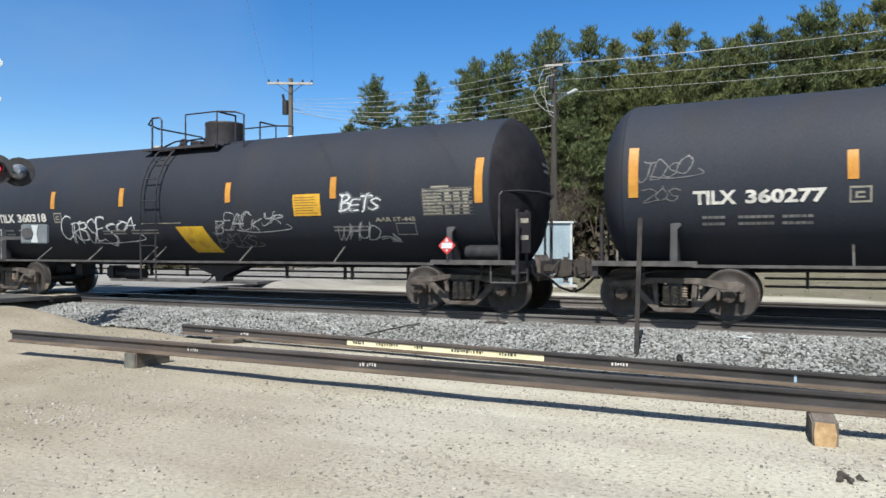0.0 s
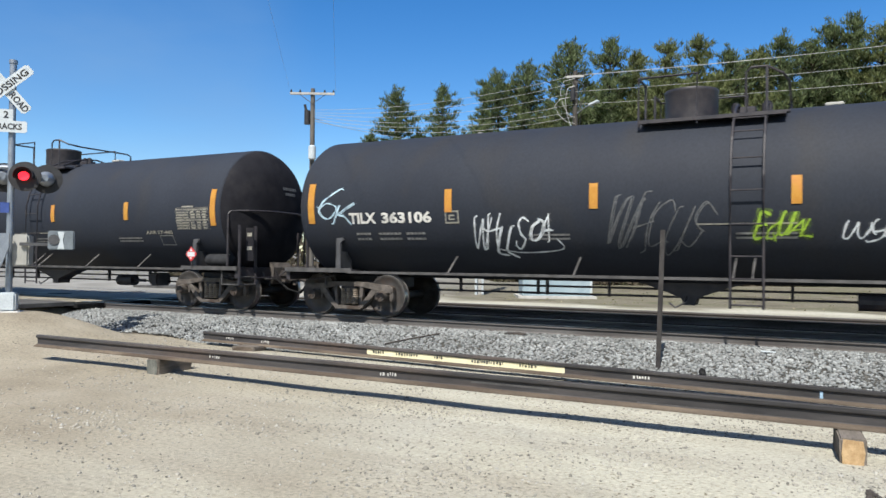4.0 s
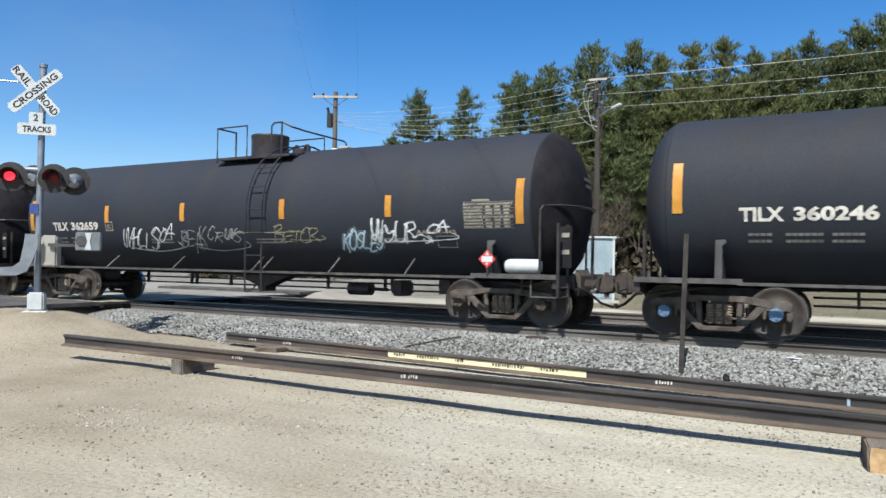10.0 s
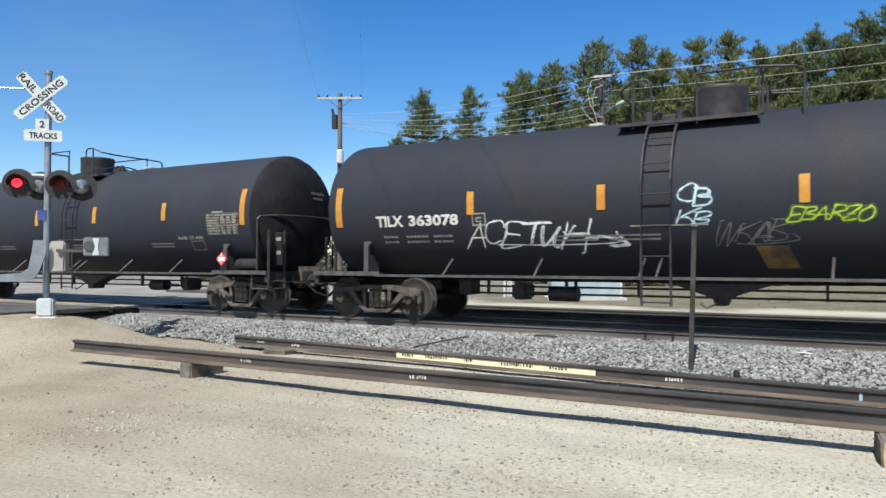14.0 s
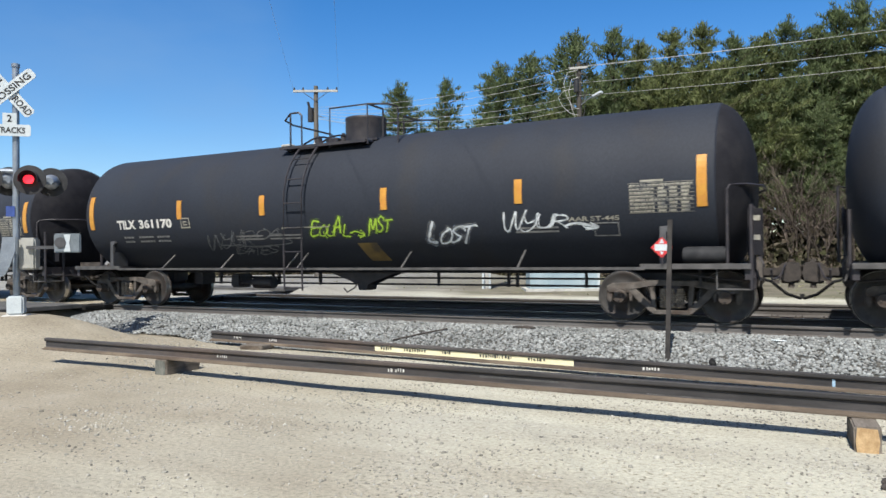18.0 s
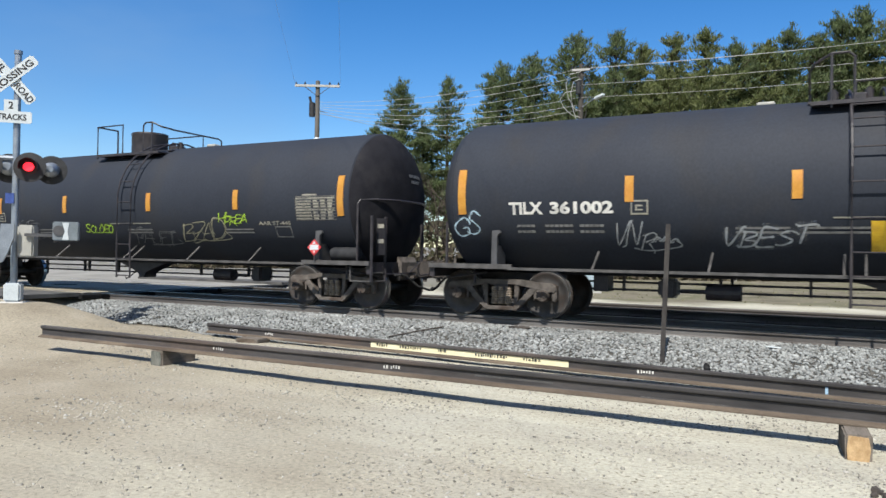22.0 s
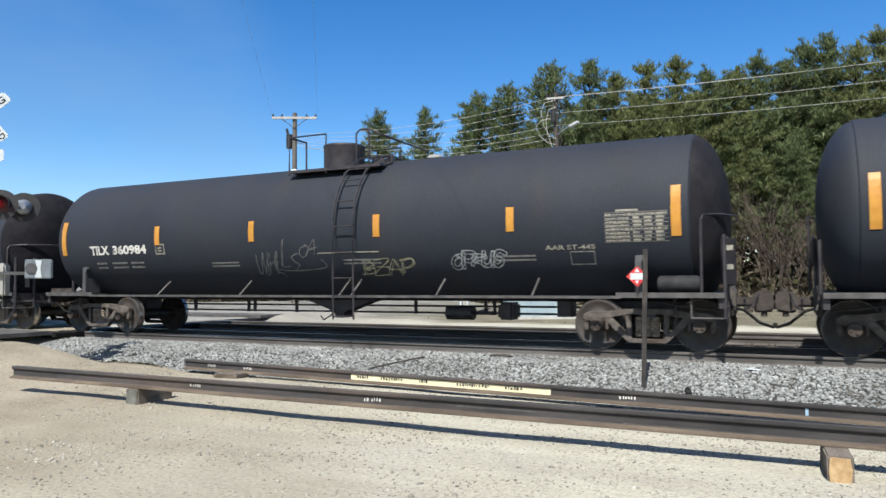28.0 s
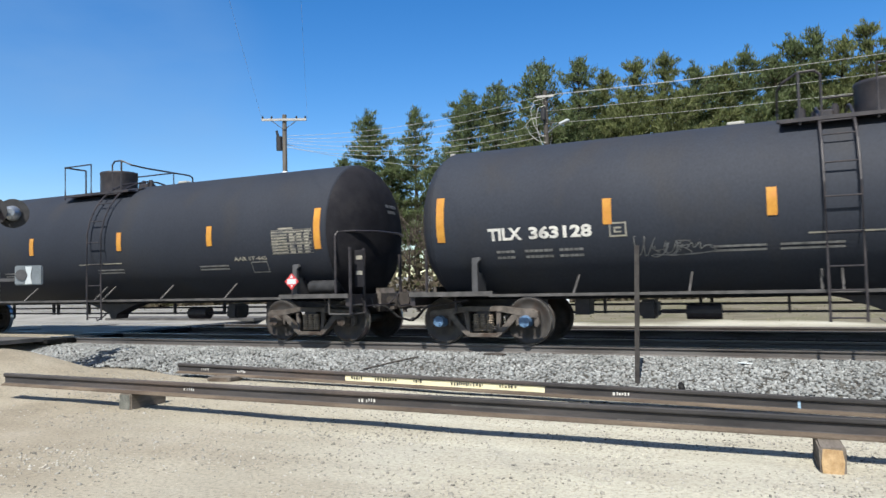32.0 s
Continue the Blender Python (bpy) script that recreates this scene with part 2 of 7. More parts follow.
    grass = mix(0.5, grass, stones, "OVERLAY")
    # where the yard's stone ends beyond the far track
    wob = n.new("ShaderNodeMath")
    wob.operation = "MULTIPLY_ADD"
    l.new(noise_of(0.22, 5), wob.inputs[0])
    wob.inputs[1].default_value = 9.0
    l.new(sep.outputs["Y"], wob.inputs[2])
    far = n.new("ShaderNodeMapRange")
    far.inputs[1].default_value, far.inputs[2].default_value = 28.4, 30.2
    l.new(wob.outputs[0], far.inputs[0])
    col = mix(far.outputs[0], yard, grass)
    # grey road stone beside the crossing, beyond the tracks
    grey = ramp(noise_of(0.7, 8), [(0.3, (0.1672, 0.1634, 0.1558)), (0.7, (0.2584, 0.2546, 0.2432))])
    side = n.new("ShaderNodeMapRange")
    side.inputs[1].default_value, side.inputs[2].default_value, side.inputs[3].default_value, side.inputs[4].default_value = -11.0, -19.0, 0.0, 0.85
    l.new(sep.outputs["X"], side.inputs[0])
    beyond = n.new("ShaderNodeMapRange")
    beyond.inputs[1].default_value, beyond.inputs[2].default_value = 14.0, 18.0
    l.new(sep.outputs["Y"], beyond.inputs[0])
    both = n.new("ShaderNodeMath")
    both.operation = "MULTIPLY"
    l.new(side.outputs[0], both.inputs[0])
    l.new(beyond.outputs[0], both.inputs[1])
    col = mix(both.outputs[0], col, grey)
    l.new(col, b.inputs["Base Color"])
    b.inputs["Roughness"].default_value = 0.95
    b.inputs["Specular IOR Level"].default_value = 0.05
    hgt = n.new("ShaderNodeMath")
    hgt.operation = "ADD"
    l.new(noise_of(26, 3), hgt.inputs[0])
    l.new(noise_of(90, 2), hgt.inputs[1])
    bp = n.new("ShaderNodeBump")
    bp.inputs["Strength"].default_value, bp.inputs["Distance"].default_value = 0.5, 0.022
    l.new(hgt.outputs[0], bp.inputs["Height"])
    l.new(bp.outputs[0], b.inputs["Normal"])
    return m


M_GROUND = ground_material()
M_TANK = surface("tank_paint", (0.0159, 0.0196, 0.0287), (0.0212, 0.0258, 0.0358), 0.72, 0, 0.8, 8, 30, 0.02, 0.004, 0.3, 0.7,
                 c3=(0.0238, 0.0249, 0.0289), spots=0.9, vary=0.12, stretch=(1, 0.6, 0.6), spec=0.30)
# darker copy of the tank black: the +x head's shade put into colour
M_HEAD = surface("shaded_head_and_board", (0.0125, 0.0125, 0.0155), (0.0185, 0.0185, 0.0220), 0.85, 0, 2.5, 8, 40, 0.1, 0.004, c3=(0.0225, 0.0220, 0.0245), spots=2.2, spec=0.10)
M_BLACK = surface("black_steel", (0.0159, 0.0148, 0.0193), (0.0374, 0.0322, 0.0346), 0.55, 0, 5, 6, 50, 0.08, 0.004)
M_GREYSTEEL = surface("weathered_steel", (0.0532, 0.0509, 0.0502), (0.1026, 0.098, 0.095), 0.6, 0.2, 4, 6, 40, 0.1, 0.004)
M_CAST = surface("dusty_cast_steel", (0.0543, 0.0467, 0.0399), (0.1235, 0.1070, 0.0931), 0.75, 0.1, 7, 8, 60, 0.25, 0.006, c3=(0.0445, 0.0292, 0.0209), spots=3, vary=0.2)
M_WHEEL = surface("wheel_steel", (0.0360, 0.0326, 0.0307), (0.0720, 0.0662, 0.0614), 0.6, 0.3, 6, 6, 50, 0.1, 0.004, c3=(0.0408, 0.0240, 0.0163), spots=3, vary=0.3)
M_SPRING = surface("dusty_spring_steel", (0.1360, 0.1085, 0.0810), (0.2640, 0.2170, 0.1620), 0.8, 0.1, 8, 6, 60, 0.1)
M_TREAD = surface("polished_tread", (0.3612, 0.3526, 0.344), (0.516, 0.5074, 0.4988), 0.3, 0.9, 8, 4, 60, 0.03)
M_RUST = surface("coupler_rust", (0.0266, 0.0228, 0.0205), (0.057, 0.0471, 0.0403), 0.85, 0, 9, 8, 70, 0.3, 0.006, vary=0.2)
M_ORANGE = surface("reflective_orange", (0.4238, 0.1935, 0.0237), (0.4995, 0.2477, 0.0396), 0.4, 0, 8, 5, 80, 0.02, c3=(0.4692, 0.2012, 0.0396), spots=5, vary=0.06)
M_WHITE = surface("white_lettering", (0.5332, 0.5246, 0.4816), (0.6536, 0.645, 0.602), 0.5, 0, 12, 6, 80, 0.02, c3=(0.344, 0.3354, 0.3182), spots=6)
M_DIM = surface("worn_stencil", (0.1292, 0.1292, 0.1254), (0.228, 0.228, 0.2204), 0.6, 0, 14, 6, 80, 0.02, c3=(0.076, 0.076, 0.076), spots=7)
M_FRAMEPAINT = surface("faded_stencil", (0.2052, 0.1938, 0.1558), (0.3192, 0.304, 0.2508), 0.6, 0, 14, 6, 80, 0.02, c3=(0.1216, 0.1216, 0.1178), spots=7)
M_YELLOW = surface("yellow_panel", (0.602, 0.3612, 0.0172), (0.688, 0.4472, 0.0344), 0.5, 0, 6, 6, 60, 0.03, c3=(0.473, 0.2752, 0.0258), spots=4)
M_AMBER = surface("amber_panel", (0.5504, 0.2924, 0.0172), (0.6364, 0.3612, 0.0301), 0.5, 0, 6, 6, 60, 0.03, c3=(0.43, 0.2322, 0.0258), spots=4)
M_BROWN = surface("dirty_yellow_panel", (0.1216, 0.0798, 0.0228), (0.1976, 0.1292, 0.0342), 0.6, 0, 5, 6, 60, 0.03, c3=(0.0608, 0.0456, 0.0266), spots=3)
M_RED = surface("red_paint", (0.473, 0.0258, 0.0301), (0.5676, 0.0516, 0.0516), 0.45, 0, 6, 5, 60, 0.02)
M_RAIL = surface("stored_rail_rust", (0.0276, 0.0260, 0.0265), (0.0810, 0.0740, 0.0721), 0.7, 0.2, 3, 8, 50, 0.15, 0.004, c3=(0.090, 0.070, 0.060), spots=2.2, stretch=(0.22, 1, 1))
M_FOOT = surface("dusty_rail_foot", (0.060, 0.047, 0.038), (0.155, 0.125, 0.095), 0.9, 0, 2.2, 8, 60, 0.1, c3=(0.085, 0.066, 0.052), spots=1.6, stretch=(0.4, 1, 1), spec=0.06)
M_RUNRAIL = surface("track_rail", (0.0836, 0.0745, 0.0684), (0.1444, 0.1353, 0.1277), 0.65, 0.3, 3, 6, 50, 0.1, 0.004, stretch=(0.2, 1, 1))
M_SHINE = surface("rail_head", (0.2838, 0.2838, 0.2924), (0.387, 0.387, 0.3956), 0.28, 0.9, 3, 4, 50, 0.02, stretch=(0.1, 1, 1))
M_TIE = surface("creosoted_wood", (0.0646, 0.0502, 0.038), (0.1444, 0.1178, 0.095), 0.9, 0, 9, 8, 60, 0.4, 0.008, vary=0.25, stretch=(1, 0.15, 1), spec=0.06)
M_WOOD = surface("tie_block_wood", (0.1064, 0.0912, 0.076), (0.1824, 0.1596, 0.1368), 0.9, 0, 9, 8, 60, 0.4, 0.008, stretch=(1, 0.15, 1), spec=0.06)
M_DULLEND = surface("weathered_block_end", (0.0988, 0.1026, 0.0912), (0.1672, 0.1672, 0.1482), 0.95, 0, 12, 6, 70, 0.3, 0.005, spec=0.06)
M_CUTWOOD = surface("cut_end_wood", (0.3192, 0.2052, 0.0988), (0.4712, 0.3268, 0.1748), 0.85, 0, 14, 6, 70, 0.25, 0.004)
# darker than the loose stones: shade of their gaps put into the bed colour
M_BALLAST = surface("ballast_bed", (0.038, 0.0357, 0.0327), (0.1216, 0.1178, 0.1064), 0.95, 0, 14, 6, 40, 0.8, 0.03, spec=0.06)
M_STONES = islands("ballast_stones", [(0.0725, 0.0735, 0.0704), (0.2325, 0.2450, 0.2394), (0.1442, 0.1470, 0.1418), (0.2790, 0.2911, 0.2835), (0.1860, 0.1842, 0.1754), (0.3488, 0.3626, 0.3549)])
# dark bed stone, with the train's shade put into the near-black tone
M_DARKBED = surface("shaded_dark_bed", (0.0154, 0.0101, 0.0128), (0.0346, 0.0250, 0.0281), 0.95, 0, 12, 6, 40, 0.6, 0.02, spec=0.06)
M_PEBBLES = islands("yard_pebbles", [(0.1118, 0.1049, 0.0929), (0.2580, 0.2451, 0.2107), (0.3526, 0.3397, 0.2967), (0.1720, 0.1617, 0.1376), (0.3096, 0.2907, 0.2494), (0.4042, 0.3913, 0.3526)])
M_GALV = surface("galvanised_steel", (0.2384, 0.2649, 0.3007), (0.3179, 0.3492, 0.3922), 0.4, 0.6, 5, 6, 50, 0.05, 0.003)
M_SIGNWHITE = surface("sign_white", (0.4427, 0.4866, 0.5057), (0.5098, 0.5501, 0.5635), 0.45, 0, 5, 5, 60, 0.02)
M_INK = surface("sign_black", (0.0091, 0.0091, 0.0106), (0.0228, 0.0228, 0.0243), 0.6, 0, 6, 4, 60, 0.03)
# lens red is darkened to hold the shade of the hood
M_LENS = surface("hood_shaded_lens", (0.0167, 0.003, 0.0038), (0.0304, 0.0046, 0.0053), 0.55, 0, 9, 3, 60, 0.02)
M_LIT = glow("red_lamp", (1.0, 0.016, 0.03), 1.7)
M_CREAM = surface("cream_cabinet", (0.2924, 0.2887, 0.2595), (0.3655, 0.3582, 0.3253), 0.55, 0, 4, 6, 60, 0.03)
M_ALU = surface("silver_cabinet", (0.1216, 0.1444, 0.1596), (0.19, 0.2166, 0.2356), 0.5, 0.2, 3, 6, 60, 0.04)
M_BLUEMETAL = surface("pale_blue_cabinet", (0.2508, 0.3344, 0.38), (0.3268, 0.4104, 0.4484), 0.5, 0.1, 2.5, 6, 40, 0.04, stretch=(1, 1, 0.3))
M_BLUESIGN = surface("blue_plate", (0.03, 0.06, 0.22), (0.045, 0.085, 0.28), 0.45, 0, 6, 4, 60, 0.02)
M_ASPHALT = surface("asphalt", (0.0646, 0.0646, 0.0669), (0.114, 0.1125, 0.1102), 0.95, 0, 2, 8, 60, 0.5, 0.01, spec=0.06)
M_BARK = surface("bark", (0.0418, 0.0342, 0.0274), (0.0988, 0.0798, 0.0646), 0.95, 0, 5, 8, 30, 0.6, 0.03, vary=0.2, stretch=(1, 1, 0.2), spec=0.06)
M_TWIG = surface("bare_twigs", (0.0601, 0.0489, 0.0402), (0.1246, 0.1012, 0.0846), 0.95, 0, 5, 6, 30, 0.3, 0.01, vary=0.2, spec=0.06)
M_PALEBARK = surface("weathered_pale_bark", (0.1976, 0.1862, 0.1672), (0.3192, 0.304, 0.2774), 0.95, 0, 6, 8, 40, 0.3, 0.01, vary=0.15, stretch=(1, 1, 0.3), spec=0.06)
M_POLE = surface("pole_wood", (0.0646, 0.0578, 0.0486), (0.1254, 0.114, 0.0988), 0.9, 0, 5, 8, 40, 0.3, 0.01, stretch=(1, 1, 0.12))
M_GREYPOLE = surface("grey_pole", (0.304, 0.2964, 0.2736), (0.3952, 0.3876, 0.3648), 0.8, 0, 5, 8, 40, 0.2, 0.01, stretch=(1, 1, 0.12))
M_WIRE = surface("wire", (0.38, 0.38, 0.3572), (0.456, 0.456, 0.4256), 0.5, 0.3, 5, 3, 40, 0.02)
M_NEEDLE = islands("pine_needles", [(0.0677, 0.0926, 0.0426), (0.1158, 0.1511, 0.0651), (0.1600, 0.1980, 0.0885), (0.0892, 0.1182, 0.0576), (0.1886, 0.2182, 0.1163)], 0.6, 0.5, 0.35)
M_NEEDLE2 = islands("olive_needles", [(0.0888, 0.1075, 0.0426), (0.1418, 0.1671, 0.0651), (0.1878, 0.2117, 0.0852), (0.1072, 0.1287, 0.0527), (0.2175, 0.2287, 0.1189)], 0.6, 0.5, 0.35)
M_LITTER = islands("dry_brush", [(0.0684, 0.0547, 0.038), (0.114, 0.095, 0.0699), (0.0532, 0.057, 0.0266), (0.1444, 0.1216, 0.0912)], 0.95, 0.6, 0.2)
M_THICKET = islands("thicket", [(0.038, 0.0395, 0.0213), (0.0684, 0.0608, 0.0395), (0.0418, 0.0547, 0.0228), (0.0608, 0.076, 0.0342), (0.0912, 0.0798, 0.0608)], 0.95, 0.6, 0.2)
M_RUBBER = surface("black_rubber", (0.0091, 0.0091, 0.0099), (0.0228, 0.0228, 0.0228), 0.7, 0, 6, 6, 50, 0.3, 0.01, spec=0.06)
M_CONCRETE = surface("pale_concrete", (0.38, 0.3724, 0.3496), (0.4864, 0.4788, 0.4484), 0.9, 0, 4, 8, 50, 0.2, 0.006, spec=0.06)
M_BEARINGBLUE = surface("blue_bearing_cap", (0.076, 0.152, 0.2736), (0.1216, 0.2128, 0.3344), 0.5, 0, 8, 5, 60, 0.05)
M_POSTGREY = surface("dark_post_grey", (0.0418, 0.0426, 0.0456), (0.076, 0.076, 0.0798), 0.55, 0, 5, 6, 50, 0.05)
M_TANKGREY = surface("reservoir_grey", (0.0195, 0.0202, 0.0221), (0.0358, 0.0364, 0.0389), 0.7, 0, 5, 6, 50, 0.05, spec=0.2)
PAINTS = {"W": (0.6048, 0.6384, 0.6552), "G": (0.3024, 0.3192, 0.3276), "g": (0.1008, 0.105, 0.1092), "C": (0.3864, 0.5208, 0.6048), "L": (0.3024, 0.462, 0.042),
          "V": (0.2184, 0.21, 0.42), "T": (0.1344, 0.378, 0.4032), "R": (0.1092, 0.0101, 0.0151), "M": (0.168, 0.0252, 0.1092), "E": (0.252, 0.2436, 0.168),
          "Y": (0.588, 0.3528, 0.0168), "O": (0.6048, 0.21, 0.0168), "B": (0.168, 0.1092, 0.0252)}
MIST = {k: overspray("overspray_" + k, c) for k, c in PAINTS.items()}
SPRAY = {k: surface("spray_paint_" + k, tuple(x * 0.8 for x in c), tuple(min(1, x * 1.15) for x in c), 0.5, 0, 9, 6, 80, 0.02, lo=0.3, hi=0.6,
                    c3=tuple(x * 0.5 for x in c), spots=8) for k, c in PAINTS.items()}

# ---- building blocks ----


def box(bm, c, s, rot=None):
    """A box with centre c and full size s."""
    m = Matrix.Translation(c) @ (rot.to_4x4() if rot else Matrix()) @ Matrix.Diagonal((*s, 1))
    bmesh.ops.create_cube(bm, size=1, matrix=m)


def rod(bm, a, b, r, seg=8, r2=None):
    a, b = Vector(a), Vector(b)
    d = b - a
    m = Matrix.Translation((a + b) / 2) @ d.to_track_quat("Z", "Y").to_matrix().to_4x4()
    bmesh.ops.create_cone(bm, cap_ends=True, segments=seg, radius1=r, radius2=r if r2 is None else r2, depth=d.length, matrix=m)


def pipe(bm, pts, r, seg=6):
    """A bent pipe through the points, with one ring at each."""
    pts = [Vector(p) for p in pts]
    rings = []
    for i, p in enumerate(pts):
        d = (pts[min(i + 1, len(pts) - 1)] - pts[max(i - 1, 0)]).normalized()
        q = d.to_track_quat("Z", "Y")
        rings.append([bm.verts.new(p + q @ Vector((r * math.cos(k * math.tau / seg), r * math.sin(k * math.tau / seg), 0))) for k in range(seg)])
    for a, b in zip(rings, rings[1:]):
        for k in range(seg):
            bm.faces.new((a[k], a[(k + 1) % seg], b[(k + 1) % seg], b[k]))
    bm.faces.new(rings[0][::-1])
    bm.faces.new(rings[-1])


def prism(bm, outline, y0, y1):
    """An outline in x and z, drawn out from y0 to y1."""
    a = [bm.verts.new((x, y0, z)) for x, z in outline]
    b = [bm.verts.new((x, y1, z)) for x, z in outline]
    bm.faces.new(a)
    bm.faces.new(b[::-1])
    for i in range(len(a)):
        j = (i + 1) % len(a)
        bm.faces.new((a[j], a[i], b[i], b[j]))


def extrude_x(bm, section, x0, x1):
    """A section in y and z, drawn out along x."""
    a = [bm.verts.new((x0, y, z)) for y, z in section]
    b = [bm.verts.new((x1, y, z)) for y, z in section]
    bm.faces.new(a)
    bm.faces.new(b[::-1])
    for i in range(len(a)):
        j = (i + 1) % len(a)
        bm.faces.new((a[j], a[i], b[i], b[j]))


def lathe(bm, profile, axis, seg=48, closed=True):
    """Turn a profile of (along, radius) round the x, y or z axis."""
    rings = []
    for u, r in profile:
        ring = []
        for k in range(seg):
            c, s = r * math.cos(k * math.tau / seg), r * math.sin(k * math.tau / seg)
            ring.append(bm.verts.new({"x": (u, c, s), "y": (c, u, s), "z": (c, s, u)}[axis]))
        rings.append(ring)
    for a, b in zip(rings, rings[1:]):
        for k in range(seg):
            bm.faces.new((a[k], a[(k + 1) % seg], b[(k + 1) % seg], b[k]))
    if closed:
        bm.faces.new(rings[0][::-1])
        bm.faces.new(rings[-1])


def mesh_of(name, bm, material, smooth=None):
    bmesh.ops.recalc_face_normals(bm, faces=bm.faces)
    me = bpy.data.meshes.new(name)
    bm.to_mesh(me)
    bm.free()
    me.materials.append(material)
    if smooth is not None:
        me.shade_smooth()
        me.set_sharp_from_angle(angle=radians(smooth))
    return me


def part(name, bm, material, parent, label="", smooth=None, at=None):
    """Link a bmesh as one mesh object under a thing or a part."""
    ob = new(name, mesh_of(name, bm, material, smooth))
    ob.parent = parent
    if at is not None:
        ob.matrix_basis = at
    return tagged(ob, label)


def piece(name, me, parent, at=None, label=""):
    """An object of its own on a mesh that alike pieces share."""
    ob = new(name, me)
    ob.parent = parent
    if at is not None:
        ob.matrix_basis = at
    return tagged(ob, label)


def thing(name, at, label, category, group="", kind=""):
    ob = new(name)
    ob.matrix_basis = at
    ob.empty_display_size = 0.2
    return tagged(ob, label, category, group, kind)


def solid(name, bm, material, label, category="", group="", kind="", at=None, smooth=None):
    ob = new(name, mesh_of(name, bm, material, smooth))
    if at is not None:
        ob.matrix_basis = at
    return tagged(ob, label, category, group, kind)


def fast_mesh(name, verts, faces, material, smooth=False):
    """A mesh from arrays of vertices and of triangles or quads."""
    verts, faces = np.asarray(verts, np.float32), np.asarray(faces, np.int32)
    me = bpy.data.meshes.new(name)
    k = faces.shape[1]
    me.vertices.add(len(verts))
    me.vertices.foreach_set("co", verts.ravel())
    me.loops.add(faces.size)
    me.loops.foreach_set("vertex_index", faces.ravel())
    me.polygons.add(len(faces))
    me.polygons.foreach_set("loop_start", np.arange(0, faces.size, k, dtype=np.int32))
    me.update(calc_edges=True)
    me.validate()
    me.materials.append(material)
    if smooth:
        me.shade_smooth()
    return me


def step(a, b, v):
    t = min(1.0, max(0.0, (v - a) / (b - a)))
    return t * t * (3 - 2 * t)


# ---- the lie of the land ----
YC = 13.97          # centre of the near track; its rail tops are at z = 0
YARD = -0.42        # the gravel yard


def ground_z(x, y):
    z = YARD
    rise = step(-10.8, -13.6, x) * step(5.5, 8.2, y) * (1 - 0.75 * step(8.9, 10.4, y))
    z += 0.57 * rise
    z += 0.42 * step(-15.5, -18.0, x)
    z = min(z, 0.16 - 0.16 * step(-14.9, -16.8, x))
    if 9.5 < y < 21.5:
        dip = step(9.5, 11.5, y) * (1 - step(20, 21.5, y)) * step(-18.0, -16.6, x)
        z = z * (1 - dip) + -0.5 * dip
    if y > 20:
        z += 0.14 * step(20, 23, y) + 0.012 * (y - 20) * step(24, 40, y)
    z += 0.012 * noise.noise((x * 0.8, y * 0.8, 0)) + 0.02 * noise.noise((x * 0.2, y * 0.2, 4))
    return z


def spaced(lo, hi, fine_lo, fine_hi, fine, growth=1.25):
    out = list(np.arange(fine_lo, fine_hi + 1e-6, fine))
    stepw, v = fine, fine_hi
    while v < hi:
        stepw *= growth
        v += stepw
        out.append(v)
    stepw, v = fine, fine_lo
    while v > lo:
        stepw *= growth
        v -= stepw
        out.insert(0, v)
    return out


xs, ys = spaced(-1500, 1500, -20, 8, 0.25), spaced(-1500, 1500, 1.5, 22, 0.25)
gv = [(x, y, ground_z(x, y)) for y in ys for x in xs]
nx = len(xs)
gf = [(j * nx + i, j * nx + i + 1, (j + 1) * nx + i + 1, (j + 1) * nx + i) for j in range(len(ys) - 1) for i in range(nx - 1)]
ground = new("ground", fast_mesh("ground", gv, gf, M_GROUND, True))
tagged(ground, "pale limestone gravel yard running on to dry grass", "ground", kind="structure")

# ballast and beds
bm = bmesh.new()
extrude_x(bm, [(10.75, -0.56), (10.75, -0.47), (11.4, -0.36), (12.2, -0.20), (12.75, -0.155), (13.15, -0.17), (13.15, -0.56)], -9.0, 95)
west_end = [(11.75, -0.56), (11.75, -0.44), (11.95, -0.33), (12.2, -0.20), (12.75, -0.155), (13.15, -0.17), (13.15, -0.56)]
east_end = [(10.75, -0.56), (10.75, -0.47), (11.4, -0.36), (12.2, -0.20), (12.75, -0.155), (13.15, -0.17), (13.15, -0.56)]
va = [bm.verts.new((-17.04, y, z)) for y, z in west_end]
vb = [bm.verts.new((-9.001, y, z)) for y, z in east_end]
for i in range(7):
    bm.faces.new((va[i], va[(i + 1) % 7], vb[(i + 1) % 7], vb[i]))
bm.faces.new(va[::-1])
ballast = solid("ballast_shoulder", bm, M_BALLAST, "grey crushed stone ballast shoulder beside the track", "ballast", kind="structure")
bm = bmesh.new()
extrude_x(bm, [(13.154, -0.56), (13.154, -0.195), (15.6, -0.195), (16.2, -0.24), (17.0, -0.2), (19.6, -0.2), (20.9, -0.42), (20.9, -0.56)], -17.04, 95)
solid("track_bed", bm, M_DARKBED, "dark bed under both tracks, train shade in its colour", "track bed", kind="structure")
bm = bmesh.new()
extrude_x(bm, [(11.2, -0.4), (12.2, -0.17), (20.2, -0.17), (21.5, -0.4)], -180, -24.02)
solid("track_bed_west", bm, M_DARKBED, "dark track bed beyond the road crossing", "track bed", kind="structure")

# the road that crosses the tracks
bm = bmesh.new()
box(bm, (-21, -20, 0.0), (7.6, 64.8, 0.10))
box(bm, (-21, 66, 0.05), (7.6, 91, 0.10))
solid("road", bm, M_ASPHALT, "worn grey asphalt road over the level crossing", "road", kind="structure")


